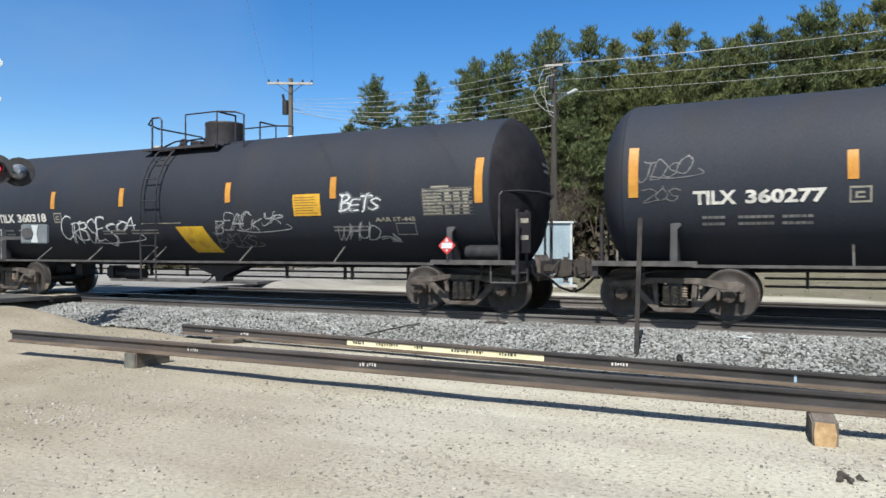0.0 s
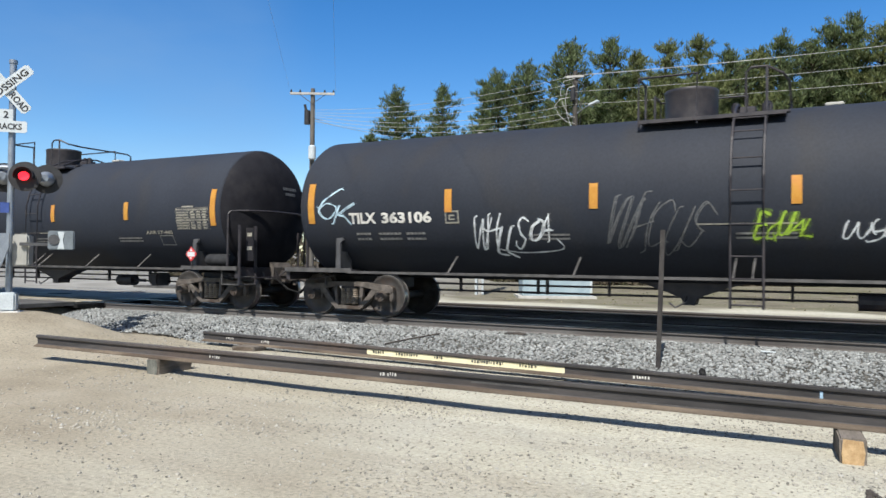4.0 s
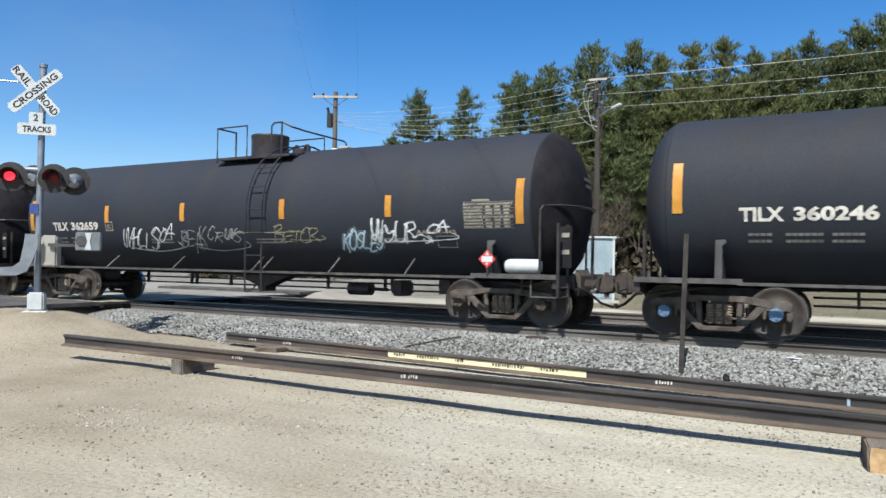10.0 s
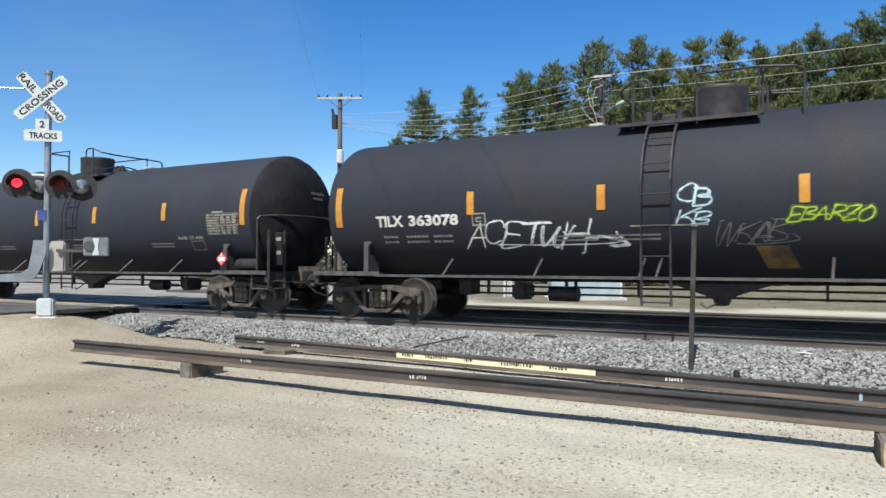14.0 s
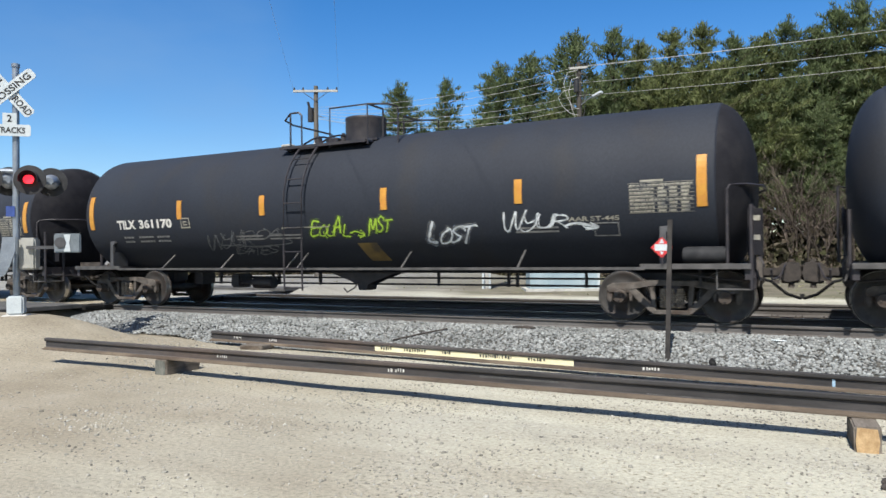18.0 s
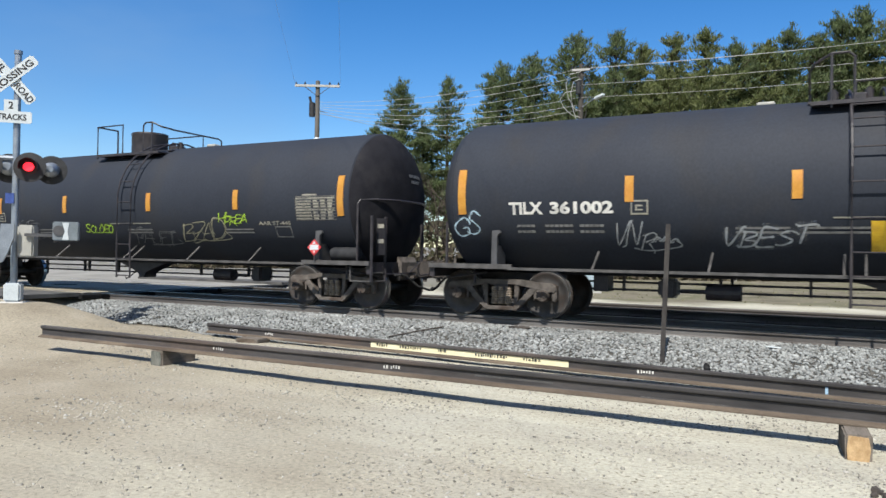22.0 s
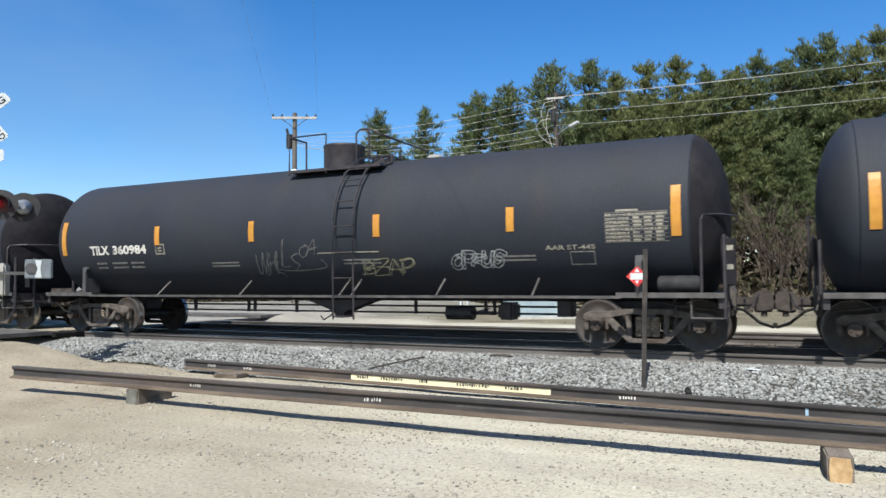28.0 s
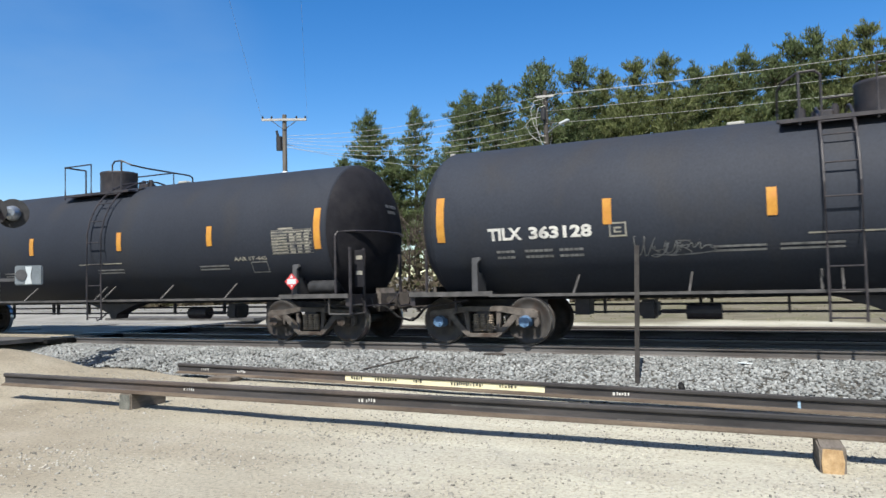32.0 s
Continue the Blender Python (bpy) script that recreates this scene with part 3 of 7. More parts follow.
# panel colour is black to carry the train's shadow band over the crossing
bm = bmesh.new()
for k in range(15):
    box(bm, (-20.5, 12.62 + k * 0.54, -0.06), (6.9, 0.5, 0.10))
solid("crossing_deck", bm, M_RUBBER, "crossing panels between the rails, darkened for the train's shadow", "crossing deck", kind="structure")


def rail_section(h=0.18, base=0.152, head=0.075):
    """Half heights of a flat-bottomed rail: base, web and head, as (y, z)."""
    b, w, k = base / 2, 0.0085, head / 2
    right = [(b, 0), (b, 0.011), (0.035, 0.028), (w, 0.045), (w, h - 0.06), (k - 0.004, h - 0.045), (k, h - 0.035), (k, h - 0.008), (k - 0.01, h)]
    return right + [(-y, z) for y, z in right[::-1]]


def railway(name, yc, x0, x1, tie_x0, tie_x1, label):
    t = thing(name, pose(0, yc, 0), label, "railroad track", kind="structure")
    for s in (-1, 1):
        bm = bmesh.new()
        extrude_x(bm, [(y + s * 0.7525, z - 0.186) for y, z in rail_section(0.182)], x0, x1)
        part("rail", bm, M_RUNRAIL, t, "rust-brown running rail")
        bm = bmesh.new()
        box(bm, ((x0 + x1) / 2, s * 0.7525, -0.0022), (x1 - x0, 0.058, 0.0044))
        part("rail_head", bm, M_SHINE, t, "rail head polished by wheels")
    bm = bmesh.new()
    box(bm, (0, 0, -0.283), (0.23, 2.6, 0.18))
    bmesh.ops.bevel(bm, geom=bm.edges[:], offset=0.012, segments=1, affect="EDGES")
    me = mesh_of("tie", bm, M_TIE)
    bm = bmesh.new()
    box(bm, (0, 0, -0.183), (0.18, 0.36, 0.018))
    for sx in (-0.06, 0.06):
        for sy in (-0.1, 0.1):
            rod(bm, (sx, sy, -0.19), (sx, sy, -0.145), 0.014, 6)
    plate = mesh_of("tie_plate", bm, M_RUST)
    x = tie_x0
    rnd = random.Random(5)
    while x < tie_x1:
        ax = x + rnd.uniform(-0.04, 0.04)
        ob = piece("tie", me, t, pose(ax, rnd.uniform(-0.05, 0.05), rnd.uniform(-0.006, 0.004), 0, 0, rnd.uniform(-1.2, 1.2)))
        if -14 < ax < 7:
            piece("tie_plate", plate, ob, pose(0, -0.7525, 0))
        x += 0.52
    return t


railway("railroad_track", YC, -180, 95, -17, 10, "near railroad track with rusty rails on wooden ties")
railway("railroad_track_far", 18.1, -180, 95, -17, 12, "second railroad track with rusty rails, shaded by the train")

# ---- loose stone ----
ICO = [(-1, 0, 1.618), (1, 0, 1.618), (-1, 0, -1.618), (1, 0, -1.618), (0, 1.618, 1), (0, 1.618, -1), (0, -1.618, 1), (0, -1.618, -1),
       (1.618, 1, 0), (-1.618, 1, 0), (1.618, -1, 0), (-1.618, -1, 0)]
ICOF = "0,4,1 0,9,4 9,5,4 4,5,8 4,8,1 8,10,1 8,3,10 5,3,8 5,2,3 2,7,3 7,10,3 7,6,10 7,11,6 11,0,6 0,1,6 6,1,10 9,0,11 9,11,2 9,2,5 7,2,11"
ICOF = np.array([[int(v) for v in f.split(",")] for f in ICOF.split()])


def stones(name, places, radius, material, rng, flat=0.7):
    """Jittered, flattened, turned stones at the places, in one mesh."""
    n = len(places)
    base = np.array(ICO) / 1.902
    v = base[None] * (1 + rng.uniform(-0.28, 0.28, (n, 12, 1)))
    v = v * rng.uniform(0.65, 1.35, (n, 1, 3)) * np.array([1, 1, flat])
    a = rng.uniform(0, math.tau, n)
    c, s = np.cos(a)[:, None], np.sin(a)[:, None]
    tilt = rng.uniform(-0.6, 0.6, n)
    ct, st = np.cos(tilt)[:, None], np.sin(tilt)[:, None]
    x, y, z = v[..., 0], v[..., 1], v[..., 2]
    x, z = ct * x - st * z, st * x + ct * z
    x, y = c * x - s * y, s * x + c * y
    v = np.stack([x, y, z], -1) * np.asarray(radius)[:, None, None] + np.asarray(places)[:, None, :]
    f = ICOF[None] + (np.arange(n) * 12)[:, None, None]
    return new(name, fast_mesh(name, v.reshape(-1, 3), f.reshape(-1, 3), material))


def shoulder_z(y):
    return float(np.interp(y, [10.75, 11.4, 12.2, 12.75, 13.1], [-0.46, -0.36, -0.20, -0.155, -0.17]))


rng = np.random.default_rng(4)
n = 36000
px, py = rng.uniform(-17, 7.5, n), 10.35 + 2.75 * rng.uniform(0, 1, n) ** 0.9
keep = (py > 10.75 + 0.35 * np.sin(px * 0.9) * np.abs(np.sin(px * 0.37)) - 0.25 - 0.3 * (px < -8) + 0.125 * np.maximum(0, -px - 9)) & (py < 12.98)
px, py = px[keep], py[keep]
pz = [shoulder_z(b) if b > 10.75 else ground_z(a, b) for a, b in zip(px, py)]
loose = stones("ballast_stones", np.stack([px, py, np.array(pz) + 0.008], -1), rng.uniform(0.015, 0.037, len(px)), M_STONES, rng)
tagged(loose, "loose grey and pinkish crushed ballast stones", "gravel", kind="stuff")
n = 60000
px, py = rng.uniform(-12, 4, n), 2.6 + 8.0 * rng.uniform(0, 1, n) ** 0.8
drifts = np.array([noise.noise((a * 0.55, b * 1.1, 7)) + 0.5 * noise.noise((a * 1.9, b * 3.1, 2)) for a, b in zip(px, py)])
keep = rng.uniform(0, 1, n) < np.clip(0.30 + 0.75 * drifts + 0.055 * (px + 4.5 + 0.6 * (py - 6)), 0.05, 1)
px, py = px[keep], py[keep]
n = len(px)
pz = [ground_z(a, b) for a, b in zip(px, py)]
peb = stones("yard_pebbles", np.stack([px, py, np.array(pz) + 0.002], -1), rng.uniform(0.004, 0.013, n) * (1 + (rng.uniform(0, 1, n) > 0.93) * 0.9), M_PEBBLES, rng)
tagged(peb, "scattered pale pebbles on the gravel yard", "gravel", kind="stuff")

# ---- stored rails on blocks ----


def stored_rail(x0, y0, x1, y1, z, label):
    d = Vector((x1 - x0, y1 - y0, 0))
    t = thing("stored_rail", pose(x0, y0, z, 0, 0, math.degrees(math.atan2(d.y, d.x))), label, "rail", "stored rails")
    bm = bmesh.new()
    extrude_x(bm, rail_section(0.182), 0, d.length)
    part("rail_bar", bm, M_RAIL, t)
    bm = bmesh.new()
    extrude_x(bm, [(-0.0775, -0.001), (-0.0775, 0.0125), (-0.036, 0.0300), (-0.020, 0.0375), (-0.020, 0.033), (-0.036, 0.0265), (-0.074, 0.009), (-0.074, -0.001)], 0.002, d.length - 0.002)
    part("rail_foot", bm, M_FOOT, t, "dusty tan rail foot")
    return t


def rail_mark(t, x, w, h, z, material, label, bars=0, ink=None):
    bm = bmesh.new()
    box(bm, (x + w / 2, -0.0105, z), (w, 0.004, h))
    ob = part("paint_mark", bm, material, t, label)
    rnd = random.Random(int(x * 100))
    groups = ((0.035, 0.06), (0.17, 0.12), (0.38, 0.045), (0.57, 0.15), (0.80, 0.07))[:bars]
    for start, span in groups:
        bm = bmesh.new()
        k, end = x + w * start, x + w * (start + span)
        while k < end:
            bw = rnd.uniform(0.012, 0.034)
            tall = rnd.uniform(0.028, 0.050)
            box(bm, (k + bw / 2, -0.0145, z + 0.008 + rnd.uniform(-0.006, 0.006)), (bw, 0.004, tall))
            k += bw + rnd.uniform(0.012, 0.03)
        tagged(part("writing_bar", bm, ink, ob), kind="stuff")
    return ob


ra = stored_rail(-10.9, 7.22, 3.2, 7.14, -0.2, "long rust-brown steel rail lying on wooden blocks")
rb = stored_rail(-10.42, 10.28, 4.0, 9.05, -0.37, "rust-brown steel rail with a cream painted stretch")
rail_mark(rb, 3.98, 3.46, 0.108, 0.087, surface("cream_paint", (0.66, 0.60, 0.38), (0.76, 0.70, 0.47), 0.6, 0, 3, 6, 60, 0.03), "cream paint with illegible black writing", 5, M_INK)
rail_mark(rb, 10.585, 0.032, 0.15, 0.092, surface("blue_paint_mark", (0.25, 0.38, 0.5), (0.35, 0.48, 0.6), 0.6), "pale blue paint mark")
rnd = random.Random(14)
for t, x in ((rb, 0.62), (rb, 1.55), (rb, 8.4), (ra, 3.7), (ra, 6.42)):
    q = 0.0
    while q < 0.2:
        w = rnd.uniform(0.014, 0.032)
        rail_mark(t, x + q, w * 0.8, rnd.uniform(0.026, 0.05), 0.088 + rnd.uniform(-0.008, 0.008), M_WHITE, "white paint-stick writing")
        q += w + rnd.uniform(0.008, 0.035)
rail_mark(ra, 7.6, 0.9, 0.02, 0.09, M_GREYSTEEL, "scuffed mill lettering")
rail_mark(ra, 9.4, 0.8, 0.022, 0.04, M_GREYSTEEL, "scuffed mill lettering")


def tie_block(x, y, z, w, d, h, turn, cut, label):
    t = thing("wood_block", pose(x, y, z, 0, 0, turn), label, "wood block", "blocks under the stored rails")
    bm = bmesh.new()
    box(bm, (0, 0, h / 2), (w, d, h))
    bmesh.ops.bevel(bm, geom=bm.edges[:], offset=0.014, segments=2, affect="EDGES")
    for v in bm.verts:
        v.co += Vector(noise.noise_vector(v.co * 9 + Vector((x, y, 0)))) * 0.008
    part("block_body", bm, M_WOOD, t)
    bm = bmesh.new()
    prism(bm, [(-w * 0.40, 0.012), (w * 0.36, 0.008), (w * 0.42, h * 0.5), (w * 0.34, h * 0.93), (-w * 0.38, h * 0.95), (-w * 0.44, h * 0.45)], -d / 2 - 0.004, -d / 2 + 0.004)
    part("cut_end", bm, cut, t, "saw-cut block end")


tie_block(-8.2, 7.42, -0.425, 0.24, 0.62, 0.222, 0, M_DULLEND, "grey weathered wooden block under a stored rail")
tie_block(0.32, 7.05, -0.425, 0.20, 0.62, 0.222, 3, M_CUTWOOD, "wooden tie block with a fresh orange cut end")
tie_block(-9.0, 9.95, -0.435, 0.5, 0.36, 0.085, 4, M_TIE, "low dark wooden block beside a stored rail")
tie_block(1.5, 9.15, -0.435, 0.3, 0.36, 0.07, 4, M_TIE, "low dark wooden block under a stored rail")

# steel post at the ballast's foot
post = thing("steel_post", pose(-2.04, 11.18, ground_z(-2.04, 11.18) + 0.02), "thin rusty steel channel post standing at the ballast edge", "post")
bm = bmesh.new()
prof = [(-0.035, -0.006), (-0.035, 0.024), (-0.028, 0.024), (-0.028, 0.0), (0.028, 0.0), (0.028, 0.024), (0.035, 0.024), (0.035, -0.006)]
a = [bm.verts.new((x, y, -0.3)) for x, y in prof]
b = [bm.verts.new((x + 0.075, y, 2.2)) for x, y in prof]
bm.faces.new(a[::-1])
bm.faces.new(b)
for i in range(8):
    bm.faces.new((a[i], a[(i + 1) % 8], b[(i + 1) % 8], b[i]))
part("channel", bm, surface("post_steel", (0.022, 0.019, 0.018), (0.052, 0.047, 0.043), 0.7, 0.2, 6, 6, 50, 0.1), post)
for z in (1.2, 1.5, 1.8, 2.1):
    bm = bmesh.new()
    rod(bm, (0.0 + z * 0.03, -0.012, z), (0.0 + z * 0.03, 0.008, z), 0.009, 8)
    part("bolt_hole", bm, M_INK, post)

# litter by the track
bm = bmesh.new()
bmesh.ops.create_icosphere(bm, subdivisions=2, radius=0.07)
for v in bm.verts:
    v.co = v.co * (1 + 0.5 * noise.noise(v.co * 14)) * 1.0
    v.co.x *= 0.75
solid("dark_clod", bm, M_RUBBER, "dark clod of tarry dirt on the ballast edge", "clod", at=pose(-1.36, 10.95, -0.36))
bm = bmesh.new()
crumbs = random.Random(8)
for q in range(9):
    r = crumbs.uniform(0.012, 0.045)
    bmesh.ops.create_icosphere(bm, subdivisions=1, radius=r, matrix=pose(crumbs.gauss(0, 0.07), crumbs.gauss(0, 0.05), r * 0.45, crumbs.uniform(0, 90), crumbs.uniform(0, 90), 0))
for v in bm.verts:
    v.co += Vector(noise.noise_vector(v.co * 30)) * 0.008
solid("dirt_clump", bm, M_RUST, "dark red-brown clump of broken dirt on the yard", "clod", kind="stuff", at=pose(0.47, 5.87, ground_z(0.47, 5.87)))
bm = bmesh.new()
box(bm, (0, 0, 0), (0.22, 0.06, 0.015))
bmesh.ops.bevel(bm, geom=bm.edges[:], offset=0.006, segments=1, affect="EDGES")
solid("white_scrap", bm, M_SIGNWHITE, "flat white scrap lying on the ballast", "scrap", at=pose(-0.55, 12.3, -0.15, 4, 3, 12))
bm = bmesh.new()
prism(bm, [(-0.22, 0), (0.2, 0.01), (0.24, 0.03), (0.05, 0.05), (-0.18, 0.035)], -0.06, 0.07)
solid("rusty_scrap", bm, M_RUST, "rusty scrap of plate on the ballast", "scrap", at=pose(-4.9, 12.6, -0.155, 0, 0, -8))

bm = bmesh.new()
pipe(bm, [(-0.30, -0.46, 0.03), (0.02, 0.03, 0.055), (0.27, 0.44, 0.06)], 0.016, 6)
solid("bent_rod", bm, M_RUST, "thin rusty bent rod lying on the ballast", "rod", at=pose(-6.6, 11.75, shoulder_z(11.75), 9, 0, -14))

# ---- writing ----


def letters(text, width, height, thicken=0.0):
    """The built-in font as a flat mesh in x and z, fitted to a width and height: its vertices and faces."""
    cu = bpy.data.curves.new("lettering", "FONT")
    cu.body, cu.size, cu.offset, cu.resolution_u = text, 1.0, thicken, 3
    ob = bpy.data.objects.new("lettering", cu)
    me = bpy.data.meshes.new_from_object(ob)
    v = np.array([q.co[:2] for q in me.vertices])
    f = [tuple(q.vertices) for q in me.polygons]
    bpy.data.objects.remove(ob)
    bpy.data.curves.remove(cu)
    bpy.data.meshes.remove(me)
    lo, hi = v.min(0), v.max(0)
    v = (v - lo) / (hi - lo) * np.array([width, height])
    return v, f


def flat_writing(name, text, width, height, material, parent, at, thicken=0.02):
    v, f = letters(text, width, height, thicken)
    me = bpy.data.meshes.new(name)
    me.from_pydata([(a - width / 2, 0, b - height / 2) for a, b in v], [], f)
    me.materials.append(material)
    return piece(name, me, parent, at)


# ---- tank cars ----
R_TANK, Z_TANK, HALF = 1.548, 2.392, 7.74
WHEEL_R = 0.457


def side_y(z, off):
    """How far out the tank's near side is at height z, off metres above the shell."""
    return -math.sqrt(max((R_TANK + off) ** 2 - (z - Z_TANK) ** 2, 0.05))


def on_shell(name, v, f, material, parent, off=0.008, label="", kind=""):
    """Lay a flat drawing of (x, z) on the tank's near side."""
    me = bpy.data.meshes.new(name)
    me.from_pydata([(x, side_y(z, off), z) for x, z in v], [], f)
    me.materials.append(material)
    return tagged(piece(name, me, parent, None, label), kind=kind)


def patch_grid(x0, x1, z0, z1, shear=0.0, nz=8):
    v, f = [], []
    for i in range(nz + 1):
        z = z0 + (z1 - z0) * i / nz
        sh = shear * (1 - i / nz)
        v += [(x0 + sh, z), (x1 + sh, z)]
    for i in range(nz):
        f.append((2 * i, 2 * i + 1, 2 * i + 3, 2 * i + 2))
    return v, f


def bars(rows):
    v, f = [], []
    for x0, x1, z0, z1 in rows:
        k = len(v)
        v += [(x0, z0), (x1, z0), (x1, z1), (x0, z1)]
        f.append((k, k + 1, k + 2, k + 3))
    return v, f


def raised_strip(name, x, w, z0, z1, material, parent, label=""):
    """A bright strip of tape with a little thickness, bent round the shell."""
    bm = bmesh.new()
    n = 8
    rows = []
    for i in range(n + 1):
        z = z0 + (z1 - z0) * i / n
        rows.append([bm.verts.new((x + dx, side_y(z, o), z)) for dx, o in ((-w / 2, 0.001), (-w / 2, 0.012), (w / 2, 0.012), (w / 2, 0.001))])
    for a, b in zip(rows, rows[1:]):
        for k in range(3):
            bm.faces.new((a[k], a[k + 1], b[k + 1], b[k]))
    bm.faces.new(rows[0])
    bm.faces.new(rows[-1][::-1])
    return part(name, bm, material, parent, label)


def truck(car, x, mirror):
    t = new("truck")
    t.parent = car
    t.matrix_basis = pose(x, 0, 0)
    for s in (-1, 1):
        bm = bmesh.new()
        y0, y1 = s * 0.93 - 0.075, s * 0.93 + 0.075
        prism(bm, [(-1.09, 0.50), (-1.14, 0.56), (-1.13, 0.64), (-1.04, 0.69), (-0.72, 0.70), (-0.42, 0.745), (0.42, 0.745), (0.72, 0.70), (1.04, 0.69), (1.13, 0.64), (1.14, 0.56), (1.09, 0.50),
                   (0.98, 0.565), (0.74, 0.575), (0.40, 0.63), (0.30, 0.665), (-0.30, 0.665), (-0.40, 0.63), (-0.74, 0.575), (-0.98, 0.565)], y0, y1)
        for q in (-1, 1):
            prism(bm, [(q * 0.78, 0.585), (q * 0.62, 0.605), (q * 0.46, 0.42), (q * 0.27, 0.235), (q * 0.24, 0.15), (q * 0.33, 0.15), (q * 0.56, 0.36)], y0 + 0.01, y1 - 0.01)
            prism(bm, [(q * 0.29, 0.67), (q * 0.39, 0.66), (q * 0.34, 0.22), (q * 0.27, 0.22)], y0 + 0.02, y1 - 0.02)
            prism(bm, [(q * 1.14, 0.60), (q * 1.03, 0.60), (q * 1.05, 0.36), (q * 1.10, 0.34), (q * 1.14, 0.40)], y0 + 0.02, y1 - 0.02)
            prism(bm, [(q * 0.66, 0.60), (q * 0.76, 0.60), (q * 0.735, 0.38), (q * 0.69, 0.36)], y0 + 0.02, y1 - 0.02)
        prism(bm, [(-0.31, 0.145), (0.31, 0.145), (0.29, 0.225), (-0.29, 0.225)], y0 - 0.012, y1 + 0.012)
        bmesh.ops.bevel(bm, geom=[e for e in bm.edges if abs(e.verts[0].co.y - e.verts[1].co.y) < 0.001], offset=0.012, segments=1, affect="EDGES")
        part("sideframe", bm, M_CAST, t, "dust-brown cast sideframe")
        for q in (-0.14, 0, 0.14):
            bm = bmesh.new()
            lathe(bm, [(0.262 + k * 0.0225, 0.078 if k % 2 else 0.062) for k in range(16)], "z", 10)
            part("spring", bm, M_SPRING, t, "dusty tan coil spring", at=pose(q, s * 0.93, 0))
        for q in (-1, 1):
            bm = bmesh.new()
            box(bm, (q * 0.889, s * 0.93, 0.545), (0.30, 0.17, 0.075))
            bmesh.ops.bevel(bm, geom=bm.edges[:], offset=0.02, segments=2, affect="EDGES")
            part("bearing_adapter", bm, M_CAST, t)
    bm = bmesh.new()
    box(bm, (0, 0, 0.58), (0.34, 1.96, 0.14))
    bmesh.ops.bevel(bm, geom=bm.edges[:], offset=0.03, segments=2, affect="EDGES")
    part("bolster", bm, M_BLACK, t)
    for q in (-1, 1):
        bm = bmesh.new()
        rod(bm, (q * 0.42, -0.75, 0.36), (q * 0.42, 0.75, 0.36), 0.035, 8)
        for s in (-1, 1):
            box(bm, (q * 0.425, s * 0.75, 0.40), (0.06, 0.1, 0.3))
        part("brake_beam", bm, M_BLACK, t)
    bm = bmesh.new()
    pipe(bm, [(-0.9, -0.55, 0.74), (0.2, -0.6, 0.68), (0.95, -0.62, 0.72)], 0.022)
    part("brake_rod", bm, M_CAST, t)
    return t


WHEEL_MESH = {}


def wheelset(car, x):
    w = new("wheelset")
    w.parent = car
    w.matrix_basis = pose(x, 0, WHEEL_R)
    if not WHEEL_MESH:
        bm = bmesh.new()
        lathe(bm, [(-0.07, 0.10), (-0.075, 0.20), (-0.045, 0.26), (-0.04, 0.36), (-0.062, 0.395), (-0.066, 0.435), (-0.06, 0.449), (0.055, WHEEL_R - 0.001), (0.062, 0.478), (0.078, 0.482),
                   (0.084, 0.465), (0.08, 0.40), (0.05, 0.37), (0.035, 0.26), (0.06, 0.19), (0.06, 0.10)], "y", 40)
        WHEEL_MESH["wheel"] = mesh_of("wheel", bm, M_WHEEL, 40)
        bm = bmesh.new()
        lathe(bm, [(-0.058, WHEEL_R - 0.006), (0.05, WHEEL_R + 0.0015), (0.05, WHEEL_R - 0.01), (-0.058, WHEEL_R - 0.012), (-0.058, WHEEL_R - 0.006)], "y", 40, False)
        WHEEL_MESH["tread"] = mesh_of("tread", bm, M_TREAD, 40)
        bm = bmesh.new()
        lathe(bm, [(-1.08, 0.06), (-1.06, 0.075), (-0.84, 0.078), (-0.82, 0.10), (-0.6, 0.09), (0.6, 0.09), (0.82, 0.10), (0.84, 0.078), (1.06, 0.075), (1.08, 0.06)], "y", 16)
        WHEEL_MESH["axle"] = mesh_of("axle", bm, M_WHEEL, 40)
        for key, m in (("cap", M_CAST), ("blue", M_BEARINGBLUE)):
            bm = bmesh.new()
            lathe(bm, [(-0.13, 0.07), (-0.125, 0.105), (-0.03, 0.115), (0.12, 0.12), (0.13, 0.09)], "y", 16)
            for k in range(3):
                a = k * math.tau / 3
                rod(bm, (0.055 * math.cos(a), -0.15, 0.055 * math.sin(a)), (0.055 * math.cos(a), -0.125, 0.055 * math.sin(a)), 0.02, 6)
            WHEEL_MESH[key] = mesh_of("bearing_cap", bm, m, 40)
    for s in (-1, 1):
        at = pose(0, s * 0.765, 0, 0, 0, 0 if s < 0 else 180)
        piece("wheel", WHEEL_MESH["wheel"], w, at)
        piece("tread", WHEEL_MESH["tread"], w, at, "bright worn wheel tread")
        piece("bearing_cap", WHEEL_MESH["cap"], w, pose(0, s * 1.0, 0, 0, 0, 0 if s < 0 else 180))
    piece("axle", WHEEL_MESH["axle"], w)
    return w


